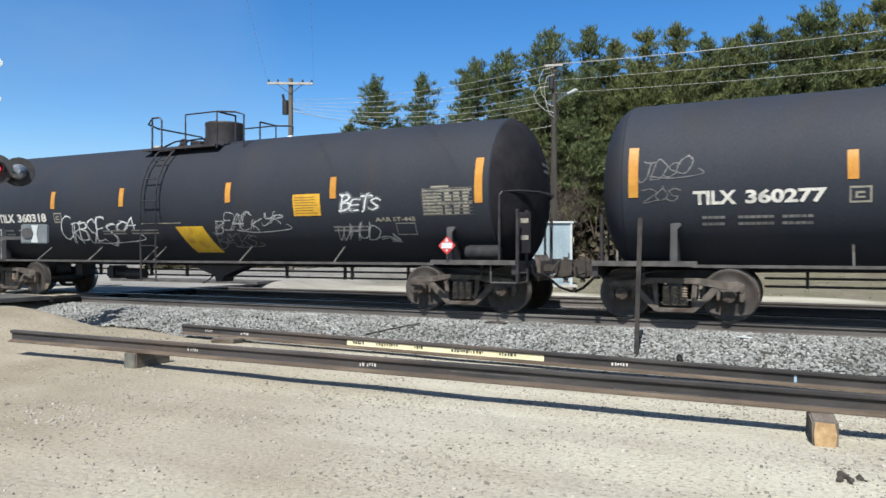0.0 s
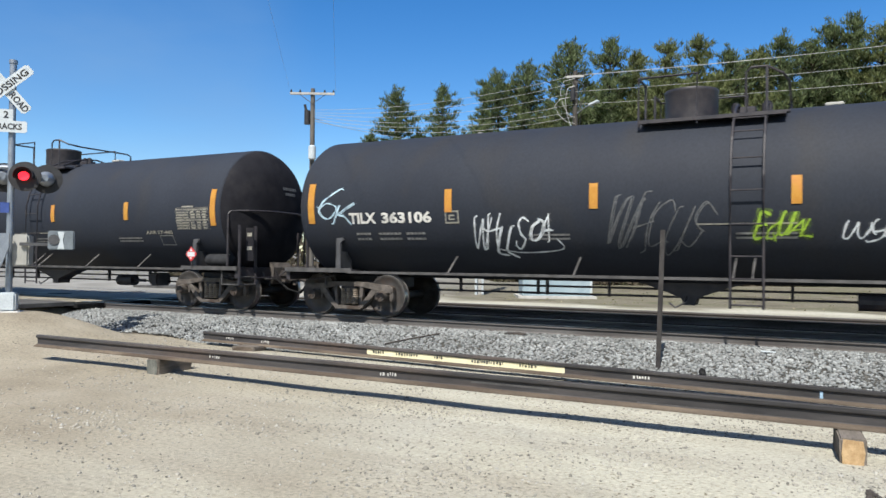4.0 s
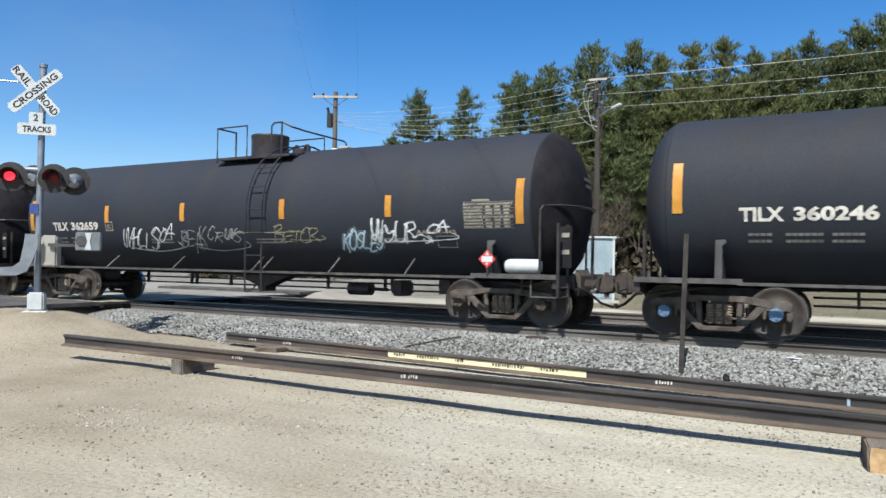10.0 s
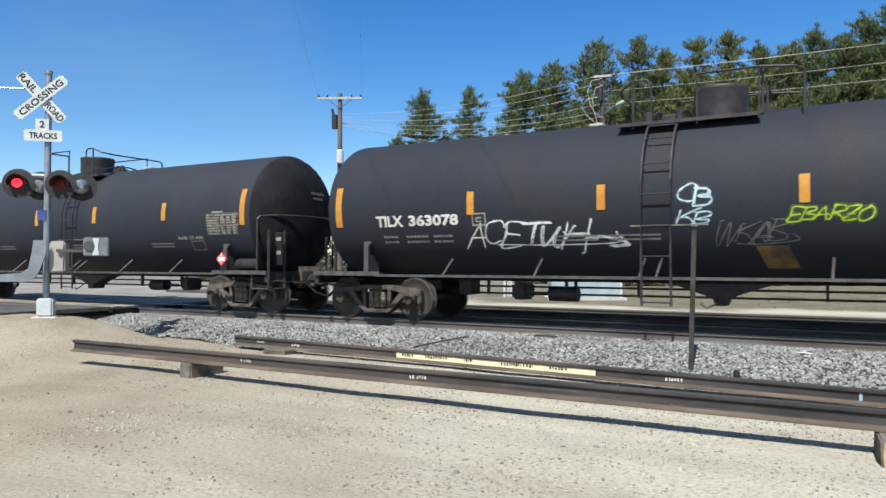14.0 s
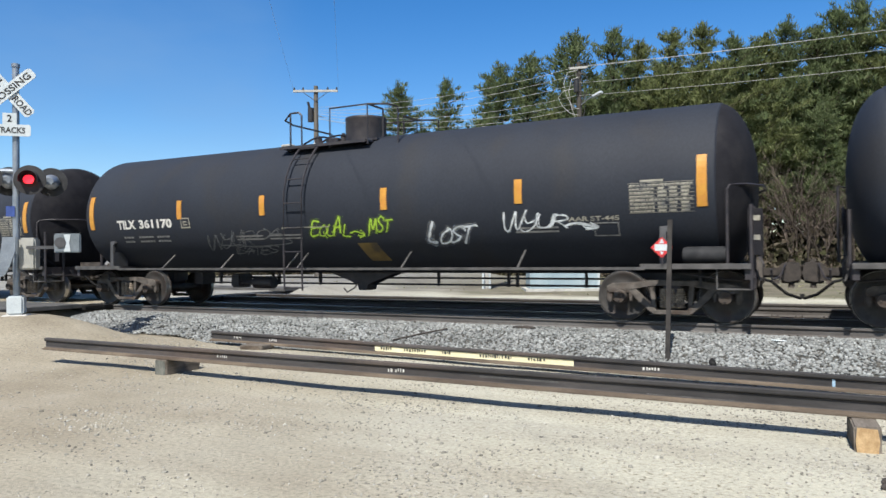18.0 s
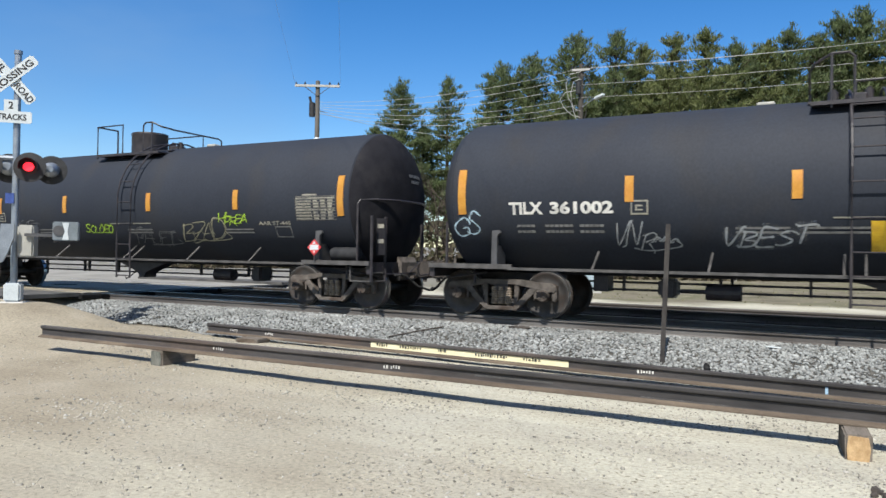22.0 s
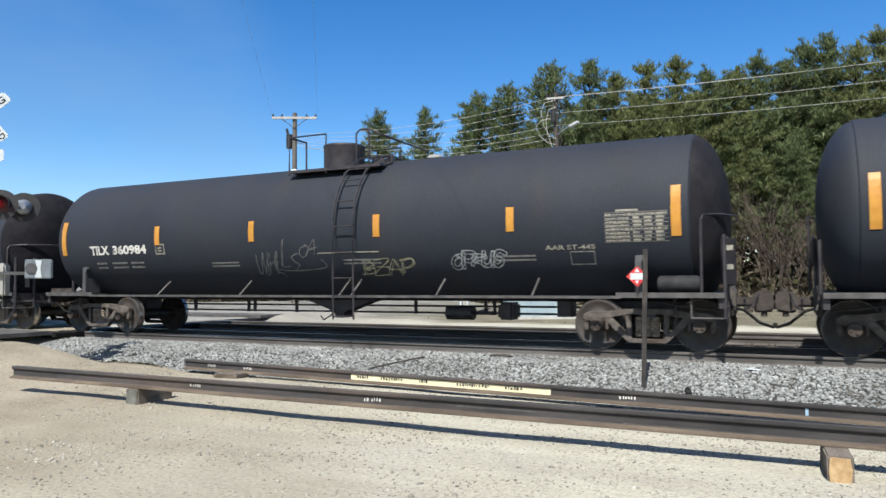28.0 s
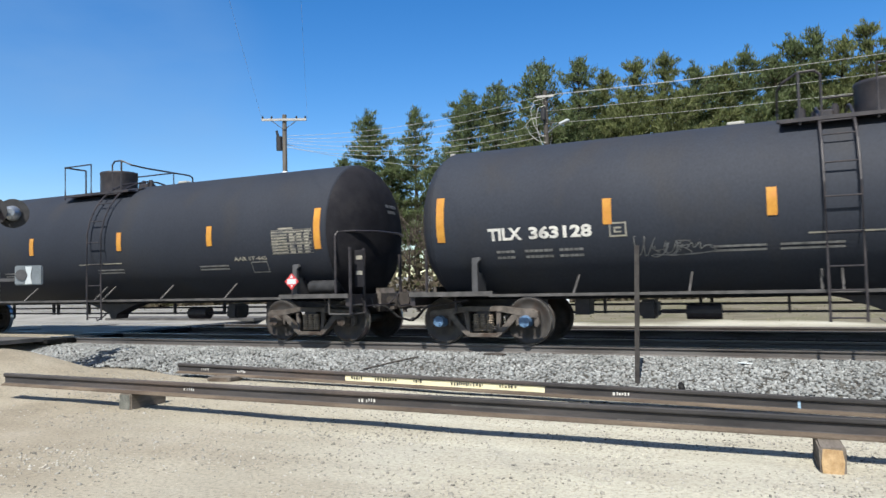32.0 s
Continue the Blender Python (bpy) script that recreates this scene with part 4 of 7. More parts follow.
def coupler(car, s):
    bm = bmesh.new()
    box(bm, (s * 8.35, 0, 0.86), (0.75, 0.17, 0.17))
    prism(bm, [(s * 8.66, 0.70), (s * 8.80, 0.66), (s * 9.03, 0.70), (s * 9.07, 0.86), (s * 9.03, 1.03), (s * 8.80, 1.06), (s * 8.66, 1.0)], -0.16, 0.13)
    bmesh.ops.bevel(bm, geom=bm.edges[:], offset=0.04, segments=2, affect="EDGES")
    part("coupler", bm, M_RUST, car, "rusty cast knuckle coupler")
    bm = bmesh.new()
    prism(bm, [(s * 8.30, 0.62), (s * 8.38, 0.62), (s * 8.42, 0.70), (s * 8.42, 1.02), (s * 8.36, 1.14), (s * 8.30, 1.14)], -0.33, 0.33)
    part("striker", bm, M_CAST, car)
    bm = bmesh.new()
    rod(bm, (s * 8.86, -0.06, 0.60), (s * 8.86, -0.06, 1.10), 0.05, 8)
    box(bm, (s * 8.62, 0, 0.70), (0.10, 0.42, 0.06))
    part("knuckle_pin", bm, M_CAST, car)
    bm = bmesh.new()
    rod(bm, (s * 8.40, -0.62, 0.74), (s * 8.40, 0.62, 0.74), 0.02, 6)
    for q in (-0.62, 0.62):
        rod(bm, (s * 8.40, q, 0.74), (s * 8.34, q, 0.92), 0.02, 6)
    part("end_handhold", bm, M_GREYSTEEL, car)
    bm = bmesh.new()
    pipe(bm, [(s * 7.2, -1.2, 0.88), (s * 7.75, -1.22, 0.80), (s * 8.2, -0.9, 0.74), (s * 8.3, -0.45, 0.78)], 0.02)
    rod(bm, (s * 7.5, -1.12, 0.66), (s * 7.5, -1.12, 0.98), 0.025, 6)
    part("brake_pipe", bm, M_BLACK, car)
    bm = bmesh.new()
    pipe(bm, [(s * 8.2, -0.32, 0.82), (s * 8.55, -0.33, 0.72), (s * 8.8, -0.25, 0.5), (s * 9.0, -0.1, 0.42), (s * 9.05, 0.0, 0.47)], 0.028)
    part("air_hose", bm, M_RUBBER, car)
    bm = bmesh.new()
    pipe(bm, [(s * 8.62, -1.45, 0.95), (s * 8.62, -1.35, 0.78), (s * 8.7, -0.5, 0.8), (s * 8.78, -0.15, 1.02)], 0.016)
    part("uncoupling_lever", bm, M_BLACK, car)


def tank_car(series, flip):
    """A black general-service tank car. series: the height and place of its reflective strips; flip: which side of the dome the ladder is on."""
    f = -1 if flip else 1
    car = thing("tank_car", pose(0, YC, 0), "black railroad tank car", "tank car", "tank cars of the passing train")
    bm = bmesh.new()
    lathe(bm, [(-HALF - 0.07, R_TANK - 0.03), (-HALF - 0.05, R_TANK - 0.008), (-HALF, R_TANK), (HALF, R_TANK), (HALF + 0.05, R_TANK - 0.008), (HALF + 0.07, R_TANK - 0.03)], "x", 96)
    for v in bm.verts:
        v.co.z += Z_TANK
    part("tank", bm, M_TANK, car, "satin black tank barrel", 35)
    for side in (-1, 1):
        bm = bmesh.new()
        run = [(side * (HALF - 0.05), R_TANK - 0.2)]
        for k in range(17):
            a = math.pi / 2 * k / 16
            run.append((side * (HALF + 0.069 + 0.54 * math.sin(a) ** 1.25), max((R_TANK - 0.031) * math.cos(a) ** 0.8, 0.01)))
        lathe(bm, run, "x", 72)
        for v in bm.verts:
            v.co.z += Z_TANK
        # only the +x head takes the darker copy that stands for shade
        part("tank_head", bm, M_HEAD if side > 0 else M_TANK, car, "black domed tank head, shade put in its colour" if side > 0 else "", 40)
    # bottom outlet with its skid
    bm = bmesh.new()
    prism(bm, [(-1.2, 0.90), (-0.8, 0.82), (-0.34, 0.66), (-0.14, 0.58), (-0.1, 0.45), (0.1, 0.45), (0.14, 0.58), (0.34, 0.66), (0.8, 0.82), (1.2, 0.90)], -0.2, 0.2)
    part("outlet_skid", bm, M_BLACK, car)
    bm = bmesh.new()
    pipe(bm, [(-0.02, -0.36, 0.62), (-0.02, -0.5, 0.52), (-0.18, -0.55, 0.42), (-0.3, -0.5, 0.5)], 0.018)
    part("valve_handle", bm, M_BLACK, car)
    # reflective strips
    xs = {("H", 0): (-4.33, -0.56, 2.08, 4.87), ("H", 1): (-4.39, -1.88, 1.5, 4.33), ("L", 0): (-4.3, -1.43, 1.79, 4.66), ("L", 1): (-4.4, -1.8, 1.43, 4.37)}[(series, int(flip))]
    up = 0.0 if series == "L" else 0.135
    for x in xs:
        raised_strip("reflective_strip", x, 0.15, 2.17 + up, 2.62 + up, M_ORANGE, car, "orange-yellow reflective strip")
    for x in (-7.6, 7.6):
        raised_strip("reflective_strip", x, 0.16, 1.99 + up, 2.85 + up, M_ORANGE, car, "tall orange-yellow reflective strip")
    # stencils
    rnd = random.Random(3)
    rows = []
    for r in range(8):
        z = 1.93 + r * 0.063
        x, end = 6.42, (6.83 if r not in (3, 7) else 7.46)
        while x < end:
            w = rnd.uniform(0.025, 0.085)
            rows.append((x, min(x + w, end), z, z + rnd.uniform(0.026, 0.036)))
            x += w + 0.011
        for x in (6.89, 7.08, 7.27) if end < 7 else ():
            rows.append((x, x + rnd.uniform(0.10, 0.15), z, z + 0.036))
    for r in range(9):
        rows.append((6.40, 7.48, 1.915 + r * 0.063, 1.922 + r * 0.063))
    rows.append((6.60, 6.98, 2.44, 2.475))
    on_shell("test_stencil", *bars(rows), M_FRAMEPAINT, car, 0.007, "pale stencilled table of test dates, not legible", kind="stuff")
    on_shell("box_stencil", *bars([(-4.38, -4.08, 2.17, 2.20), (-4.38, -4.08, 1.95, 1.98), (-4.38, -4.35, 1.98, 2.17), (-4.11, -4.08, 1.98, 2.17), (-4.30, -4.17, 2.09, 2.12),
                                   (-4.30, -4.17, 2.02, 2.045), (-4.30, -4.27, 2.045, 2.09)]), M_FRAMEPAINT, car, 0.007, "small square stencil", kind="stuff")
    on_shell("weight_stencil", *bars([(x + q * 0.09, x + q * 0.09 + 0.078, z, z + 0.045) for x, k in ((-6.5, 4), (-5.95, 6), (-5.3, 5)) for q in range(k) for z in (1.745, 1.64)]), M_DIM, car, 0.007, kind="stuff")
    on_shell("line_stencil", *bars([(x0, x1, z, z + 0.035) for x0, x1 in ((1.3 * f - 0.4, 1.3 * f + 0.5), (4.25, 5.1), (-2.7, -1.9)) for z in (1.70, 1.63)]), M_DIM, car, 0.007, kind="stuff")
    v, fc = letters("AAR ST-445", 0.92, 0.085, 0.03)
    on_shell("class_writing", [(5.30 + a, 1.81 + b) for a, b in v], fc, M_FRAMEPAINT, car, 0.007, "pale stencilled class mark")
    on_shell("class_stencil", *bars([(5.75, 6.2, 1.76, 1.78), (5.75, 6.2, 1.54, 1.56), (5.75, 5.77, 1.56, 1.76), (6.18, 6.2, 1.56, 1.76)]), M_DIM, car, 0.007, kind="stuff")
    on_shell("thin_stencil", *bars([(-0.1 * f + 0.9 * f - 0.5, 0.9 * f + 0.9, 1.86, 1.885)]), M_FRAMEPAINT, car, 0.007, kind="stuff")
    # side rails and their brackets
    for s in (-1, 1):
        bm = bmesh.new()
        box(bm, (0, s * 1.50, 0.965), (13.3, 0.045, 0.05))
        part("side_rail", bm, M_GREYSTEEL if s < 0 else M_BLACK, car, "long grey side rail")
        for x in (-4.32, -1.8, 3.1, 5.05, 0.86, 1.15) if not flip else (-5.05, -3.1, 1.8, 4.32, -0.86, -1.15):
            bm = bmesh.new()
            top = Vector((x + 0.02, s * 1.10, 1.31))
            rod(bm, (x, s * 1.5, 0.97), top, 0.022, 6)
            part("rail_bracket", bm, M_GREYSTEEL, car)
    # pipes under the tank
    for y, z in ((0.35, 0.72), (0.30, 0.575)):
        bm = bmesh.new()
        rod(bm, (-5.6, y, z), (5.6, y, z), 0.022, 6)
        part("train_pipe", bm, M_BLACK, car)
    for x in (-4.9, -3.1, -2.9, -1.6, 1.7, 3.4, 3.6, 5.1):
        bm = bmesh.new()
        box(bm, (x, 0.33, 0.71), (0.05, 0.07, 0.34))
        part("pipe_hanger", bm, M_BLACK, car)
    bm = bmesh.new()
    box(bm, (4.0 * f, 0.15, 0.64), (0.34, 0.5, 0.36))
    bmesh.ops.bevel(bm, geom=bm.edges[:], offset=0.05, segments=2, affect="EDGES")
    part("control_valve", bm, M_BLACK, car)
    bm = bmesh.new()
    rod(bm, (2.7 * f, -0.1, 0.60), (3.3 * f, -0.1, 0.60), 0.15, 14)
    rod(bm, (3.3 * f, -0.1, 0.60), (3.75 * f, -0.1, 0.60), 0.04, 8)
    part("brake_cylinder", bm, M_BLACK, car)
    bm = bmesh.new()
    box(bm, (5.25 * f, 0.1, 0.70), (0.28, 0.44, 0.32))
    part("junction_box", bm, M_BLACK, car)
    # ladder up the near side
    lx = 1.08 if not flip else -0.82
    for dx in (-0.245, 0.245):
        bm = bmesh.new()
        pts = [(lx + dx, -1.66, 0.50), (lx + dx, -1.68, 1.4)]
        for k in range(9):
            a = radians(172 - k * 12.2)
            pts.append((lx + dx, (R_TANK + 0.14) * math.cos(a), Z_TANK + (R_TANK + 0.14) * math.sin(a)))
        pipe(bm, pts, 0.022)
        part("ladder_rail", bm, M_BLACK, car)
    heights = [0.56, 0.98, 1.34, 1.86, 2.40, 2.93, 3.40, 3.66]
    for z in heights:
        y = -1.67 if z < 1.75 else -math.sqrt((R_TANK + 0.14) ** 2 - (z - Z_TANK) ** 2)
        if z < 1.75:
            y = min(y, -1.67)
        bm = bmesh.new()
        rod(bm, (lx - 0.245, y, z), (lx + 0.245, y, z), 0.014, 6)
        part("rung", bm, M_BLACK, car)
    # top platform, dome and rails
    for y in (-0.95, 0.95):
        bm = bmesh.new()
        box(bm, (0.45 * f, y, 3.72), (2.36, 0.34, 0.035))
        box(bm, (0.45 * f, y - 0.16 * (1 if y > 0 else -1) * -1, 3.715), (2.36, 0.03, 0.06))
        part("platform_walkway", bm, M_BLACK, car)
    for x in (-0.70, 1.6):
        bm = bmesh.new()
        box(bm, (x * f, 0, 3.80 - 0.0), (0.16, 1.5, 0.04))
        part("platform_crosswalk", bm, M_BLACK, car)
    bm = bmesh.new()
    lathe(bm, [(3.80, 0.50), (3.84, 0.50), (3.86, 0.475), (4.35, 0.475), (4.37, 0.485), (4.41, 0.485), (4.43, 0.475), (4.445, 0.3)], "z", 28)
    part("dome_housing", bm, M_BLACK, car, "black cylindrical valve housing", 40)
    bm = bmesh.new()
    box(bm, (0.95 * f, 0.1, 3.99), (0.34, 0.34, 0.14))
    bmesh.ops.bevel(bm, geom=bm.edges[:], offset=0.03, segments=1, affect="EDGES")
    part("manway_cover", bm, M_BLACK, car)
    for vx, vy, vz, vh, vr in ((1.3, -0.1, 3.88, 0.20, 0.09), (0.75, 0.15, 3.93, 0.21, 0.07)):
        bm = bmesh.new()
        rod(bm, (vx * f, vy, vz), (vx * f, vy, vz + vh), vr, 10)
        rod(bm, (vx * f, vy, vz + vh), (vx * f, vy, vz + vh + 0.04), vr * 0.6, 10)
        part("vent_valve", bm, M_BLACK, car)
    bm = bmesh.new()
    box(bm, (2.35 * f, 0.05, 3.985), (0.30, 0.22, 0.07))
    bmesh.ops.bevel(bm, geom=bm.edges[:], offset=0.02, segments=1, affect="EDGES")
    part("vent_cover", bm, M_CREAM, car, "white vent cover on the tank top")
    z0, z1 = 3.64, 4.50
    runs = [[(-0.75, -1.08, z0), (-0.75, -1.08, z1), (0.24, -1.08, z1), (0.24, -1.08, z0)],
            [(-0.75, 1.08, z0), (-0.75, 1.08, z1), (0.9, 1.08, z1), (0.9, 1.08, z0)],
            [(-0.75, -0.45, z1), (-0.75, -1.08, z1)], [(-0.75, 0.45, z1), (-0.75, 1.08, z1)], [(-0.75, -0.45, z0), (-0.75, -0.45, z1)], [(-0.75, 0.45, z0), (-0.75, 0.45, z1)],
            [(1.02, -1.08, z0), (1.02, -1.08, z1 - 0.08), (1.1, -1.08, z1), (1.34, -1.08, z1), (1.58, -0.98, z1 - 0.12), (1.66, -0.6, z1 - 0.16), (1.66, 0.9, z1 - 0.16), (1.66, 1.02, z1 - 0.2), (1.66, 1.08, z0)],
            [(1.34, -1.08, z0), (1.34, -1.08, z1)]]
    if flip:
        runs.append([(-0.75, -1.08, z1), (-1.28, -1.05, z1 - 0.05), (-1.42, -0.92, z1 - 0.1), (-1.42, -0.92, z0 - 0.02)])
        runs.append([(-0.75, 1.08, z1), (-1.28, 1.05, z1 - 0.05), (-1.42, 0.92, z1 - 0.1), (-1.42, 0.92, z0 - 0.02)])
    for run in runs:
        bm = bmesh.new()
        pipe(bm, [(x * f, y, z) for x, y, z in run], 0.022)
        part("handrail", bm, M_BLACK, car)
    # running gear and ends
    for s in (-1, 1):
        truck(car, s * 7.0, s)
        for q in (-0.889, 0.889):
            wheelset(car, s * 7.0 + q)
        bm = bmesh.new()
        box(bm, (s * 7.55, 0, 0.985), (1.5, 2.9, 0.06))
        box(bm, (s * 8.28, 0, 0.90), (0.10, 2.9, 0.24))
        part("end_deck", bm, M_BLACK, car)
        for y in (-1, 1):
            bm = bmesh.new()
            box(bm, (s * 7.45, y * 1.49, 1.0), (1.75, 0.05, 0.09))
            part("deck_edge", bm, M_GREYSTEEL, car, "grey deck edge channel")
        bm = bmesh.new()
        box(bm, (s * 7.2, 0, 0.80), (2.3, 0.5, 0.34))
        part("stub_sill", bm, M_BLACK, car)
        for y in (-1, 1):
            bm = bmesh.new()
            prism(bm, [(s * 6.95 - 0.06, 1.03), (s * 6.95 + 0.06, 1.03), (s * 6.95 + 0.055, 1.58), (s * 6.95 + 0.12, 1.64), (s * 6.95 + 0.10, 1.69), (s * 6.95 - 0.05, 1.68)], y * 1.42 - 0.03, y * 1.42 + 0.03)
            prism(bm, [(s * 6.95 - 0.05, 1.03), (s * 6.95 + 0.05, 1.03), (s * 6.95 + 0.05, 1.4), (s * 6.95 - 0.05, 1.4)], min(y * 1.0, y * 1.42), max(y * 1.0, y * 1.42))
            part("bolster_post", bm, M_POSTGREY, car, "grey saddle post")
        coupler(car, s)
        # crossover rails, on the near corner at one end and the far corner at the other
        y = -s * 1.42
        bow = [(7.97, 1, 1.03), (7.97, 1, 2.26), (8.0, 0.96, 2.34), (8.24, 0.74, 2.36), (8.45, 0.34, 2.37), (8.46, 0, 2.37), (8.45, -0.34, 2.37), (8.24, -0.74, 2.36), (8.0, -0.96, 2.34), (7.97, -1, 2.26), (7.97, -1, 1.03)]
        if s < 0:
            bow = [(8.46, -0.3, 1.03)] + [(8.46, -0.3, 2.37)] + [(q, -v, z) for q, v, z in bow[3::-1]]
        for pts in ([(s * q, v * y if s > 0 else -v * y, z) for q, v, z in bow],
                    [(s * 8.33, y, 0.62), (s * 8.33, y, 2.0)], [(s * 8.33, y * 0.62, 0.62), (s * 8.33, y * 0.62, 2.0)], [(s * 8.33, -y * 0.5, 0.95), (s * 8.33, -y * 0.5, 1.9)]):
            bm = bmesh.new()
            pipe(bm, pts, 0.026 if len(pts) > 2 else 0.035)
            part("end_handrail", bm, M_BLACK, car)
        for z in (0.62, 0.80):
            bm = bmesh.new()
            rod(bm, (s * 8.33, y, z), (s * 8.33, y * 0.62, z), 0.016, 6)
            part("step_rung", bm, M_GREYSTEEL, car)
        bm = bmesh.new()
        rod(bm, (s * 8.33, y, 0.62), (s * 7.8, y, 0.62), 0.016, 6)
        rod(bm, (s * 7.8, y, 0.62), (s * 7.8, y, 0.98), 0.016, 6)
        part("sill_step", bm, M_GREYSTEEL, car)
    # card board on the end steps
    bm = bmesh.new()
    box(bm, (8.37, -1.12, 1.56), (0.24, 0.02, 0.78))
    bmesh.ops.bevel(bm, geom=bm.edges[:], offset=0.008, segments=1, affect="EDGES")
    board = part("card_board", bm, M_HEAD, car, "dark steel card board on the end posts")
    for z in (1.47, 1.79):
        bm = bmesh.new()
        box(bm, (8.37, -1.134, z), (0.15, 0.006, 0.085))
        part("card", bm, M_FRAMEPAINT, board, "small pale card")
    # air reservoir and placard at the front end
    bm = bmesh.new()
    lathe(bm, [(7.24, 0.05), (7.26, 0.12), (7.32, 0.14), (7.88, 0.14), (7.94, 0.12), (7.96, 0.05)], "x", 20)
    for v in bm.verts:
        v.co += Vector((0, -1.3, 1.19))
    part("air_reservoir", bm, M_TANKGREY, car, "grey air reservoir cylinder", 40)
    bm = bmesh.new()
    q = 0.18
    prism(bm, [(6.95 - q, 1.32), (6.95, 1.32 - q), (6.95 + q, 1.32), (6.95, 1.32 + q)], -1.556, -1.545)
    pl = part("placard", bm, M_RED, car, "red diamond hazard placard")
    bm = bmesh.new()
    box(bm, (6.95, -1.558, 1.32), (0.23, 0.004, 0.11))
    prism(bm, [(6.95 - 0.045, 1.39), (6.95 + 0.045, 1.39), (6.95, 1.47)], -1.560, -1.556)
    prism(bm, [(6.95 - 0.03, 1.25), (6.95 + 0.03, 1.25), (6.95, 1.19)], -1.560, -1.556)
    part("placard_face", bm, M_SIGNWHITE, pl, "white number field and flame")
    bm = bmesh.new()
    rod(bm, (6.95, -1.54, 1.03), (6.95, -1.54, 1.5), 0.018, 6)
    part("placard_post", bm, M_BLACK, car)
    bm = bmesh.new()
    lathe(bm, [(0, 0.03), (0.02, 0.26), (0.035, 0.28), (0.05, 0.26), (0.05, 0.03)], "x", 20)
    for v in bm.verts:
        v.co += Vector((-8.42, 0.55, 1.75))
    part("hand_brake_wheel", bm, M_BLACK, car)
    # head lettering, too faint to read
    me = bpy.data.meshes.new("head_stencil")
    vv, ff = [], []
    for r, (y0, k) in enumerate(((0.10, 7), (0.18, 5))):
        for q in range(k):
            yy, zz = y0 + q * 0.085, 2.95 - r * 0.13
            i = len(vv)
            for ya, za in ((yy, zz), (yy + 0.06, zz), (yy + 0.06, zz + 0.07), (yy, zz + 0.07)):
                cosine = (math.hypot(ya, za - Z_TANK) / (R_TANK - 0.031)) ** 1.25
                vv.append((HALF + 0.081 + 0.54 * math.sqrt(1 - cosine ** 2) ** 1.25, ya, za))
            ff.append((i, i + 1, i + 2, i + 3))
    me.from_pydata(vv, [], ff)
    me.materials.append(M_DIM)
    tagged(piece("head_stencil", me, car), kind="stuff")
    return car


PITCH, START, SPEED = 18.06364, 5.2763, 16.25468
FLIPPED = {1, 2, 3, 8, 13, 17, 18, 19, 20, 22, 27, 29}
HIGH = {0, 1, 6, 7, 8, 9, 11, 14, 15, 19}
BLUE_CAPS = {6, 7, 9, 29}
KINDS = {}
CARS = {}
for k in range(-1, 33):
    key = ("H" if k in HIGH else "L", k in FLIPPED)
    CARS[k] = KINDS.setdefault(key, []) or None
    if CARS[k] is None:
        KINDS[key].append(tank_car(*key))
        CARS[k] = KINDS[key][0]
    else:
        CARS[k] = copy_thing(KINDS[key][0], pose(0, YC, 0))
    CARS[k].matrix_basis = pose(START - PITCH * k, YC, 0)
for k in BLUE_CAPS:
    for ob in CARS[k].children_recursive:
        if ob.name.startswith("bearing_cap") and ob.location.y < 0:
            ob.data = WHEEL_MESH["blue"]


def curve_through(pts, n=5):
    """A smooth line through the points."""
    p = [pts[0]] + list(pts) + [pts[-1]]
    out = []
    for i in range(1, len(p) - 2):
        for k in range(n):
            t = k / n
            a, b, c, d = (np.array(q) for q in p[i - 1:i + 3])
            out.append(0.5 * (2 * b + (c - a) * t + (2 * a - 5 * b + 4 * c - d) * t * t + (3 * b - a - 3 * c + d) * t ** 3))
    out.append(np.array(p[-2]))
    return out


def ribbon(v, f, pts, w):
    n = len(pts)
    k = len(v)
    for i, p in enumerate(pts):
        d = pts[min(i + 1, n - 1)] - pts[max(i - 1, 0)]
        d = d / (np.hypot(*d) + 1e-9)
        ww = w * (0.75 + 0.5 * math.sin(i * 0.7 + k) ** 2)
        v += [(p[0] - d[1] * ww, p[1] + d[0] * ww), (p[0] + d[1] * ww, p[1] - d[0] * ww)]
    for i in range(n - 1):
        f.append((k + 2 * i, k + 2 * i + 1, k + 2 * i + 3, k + 2 * i + 2))


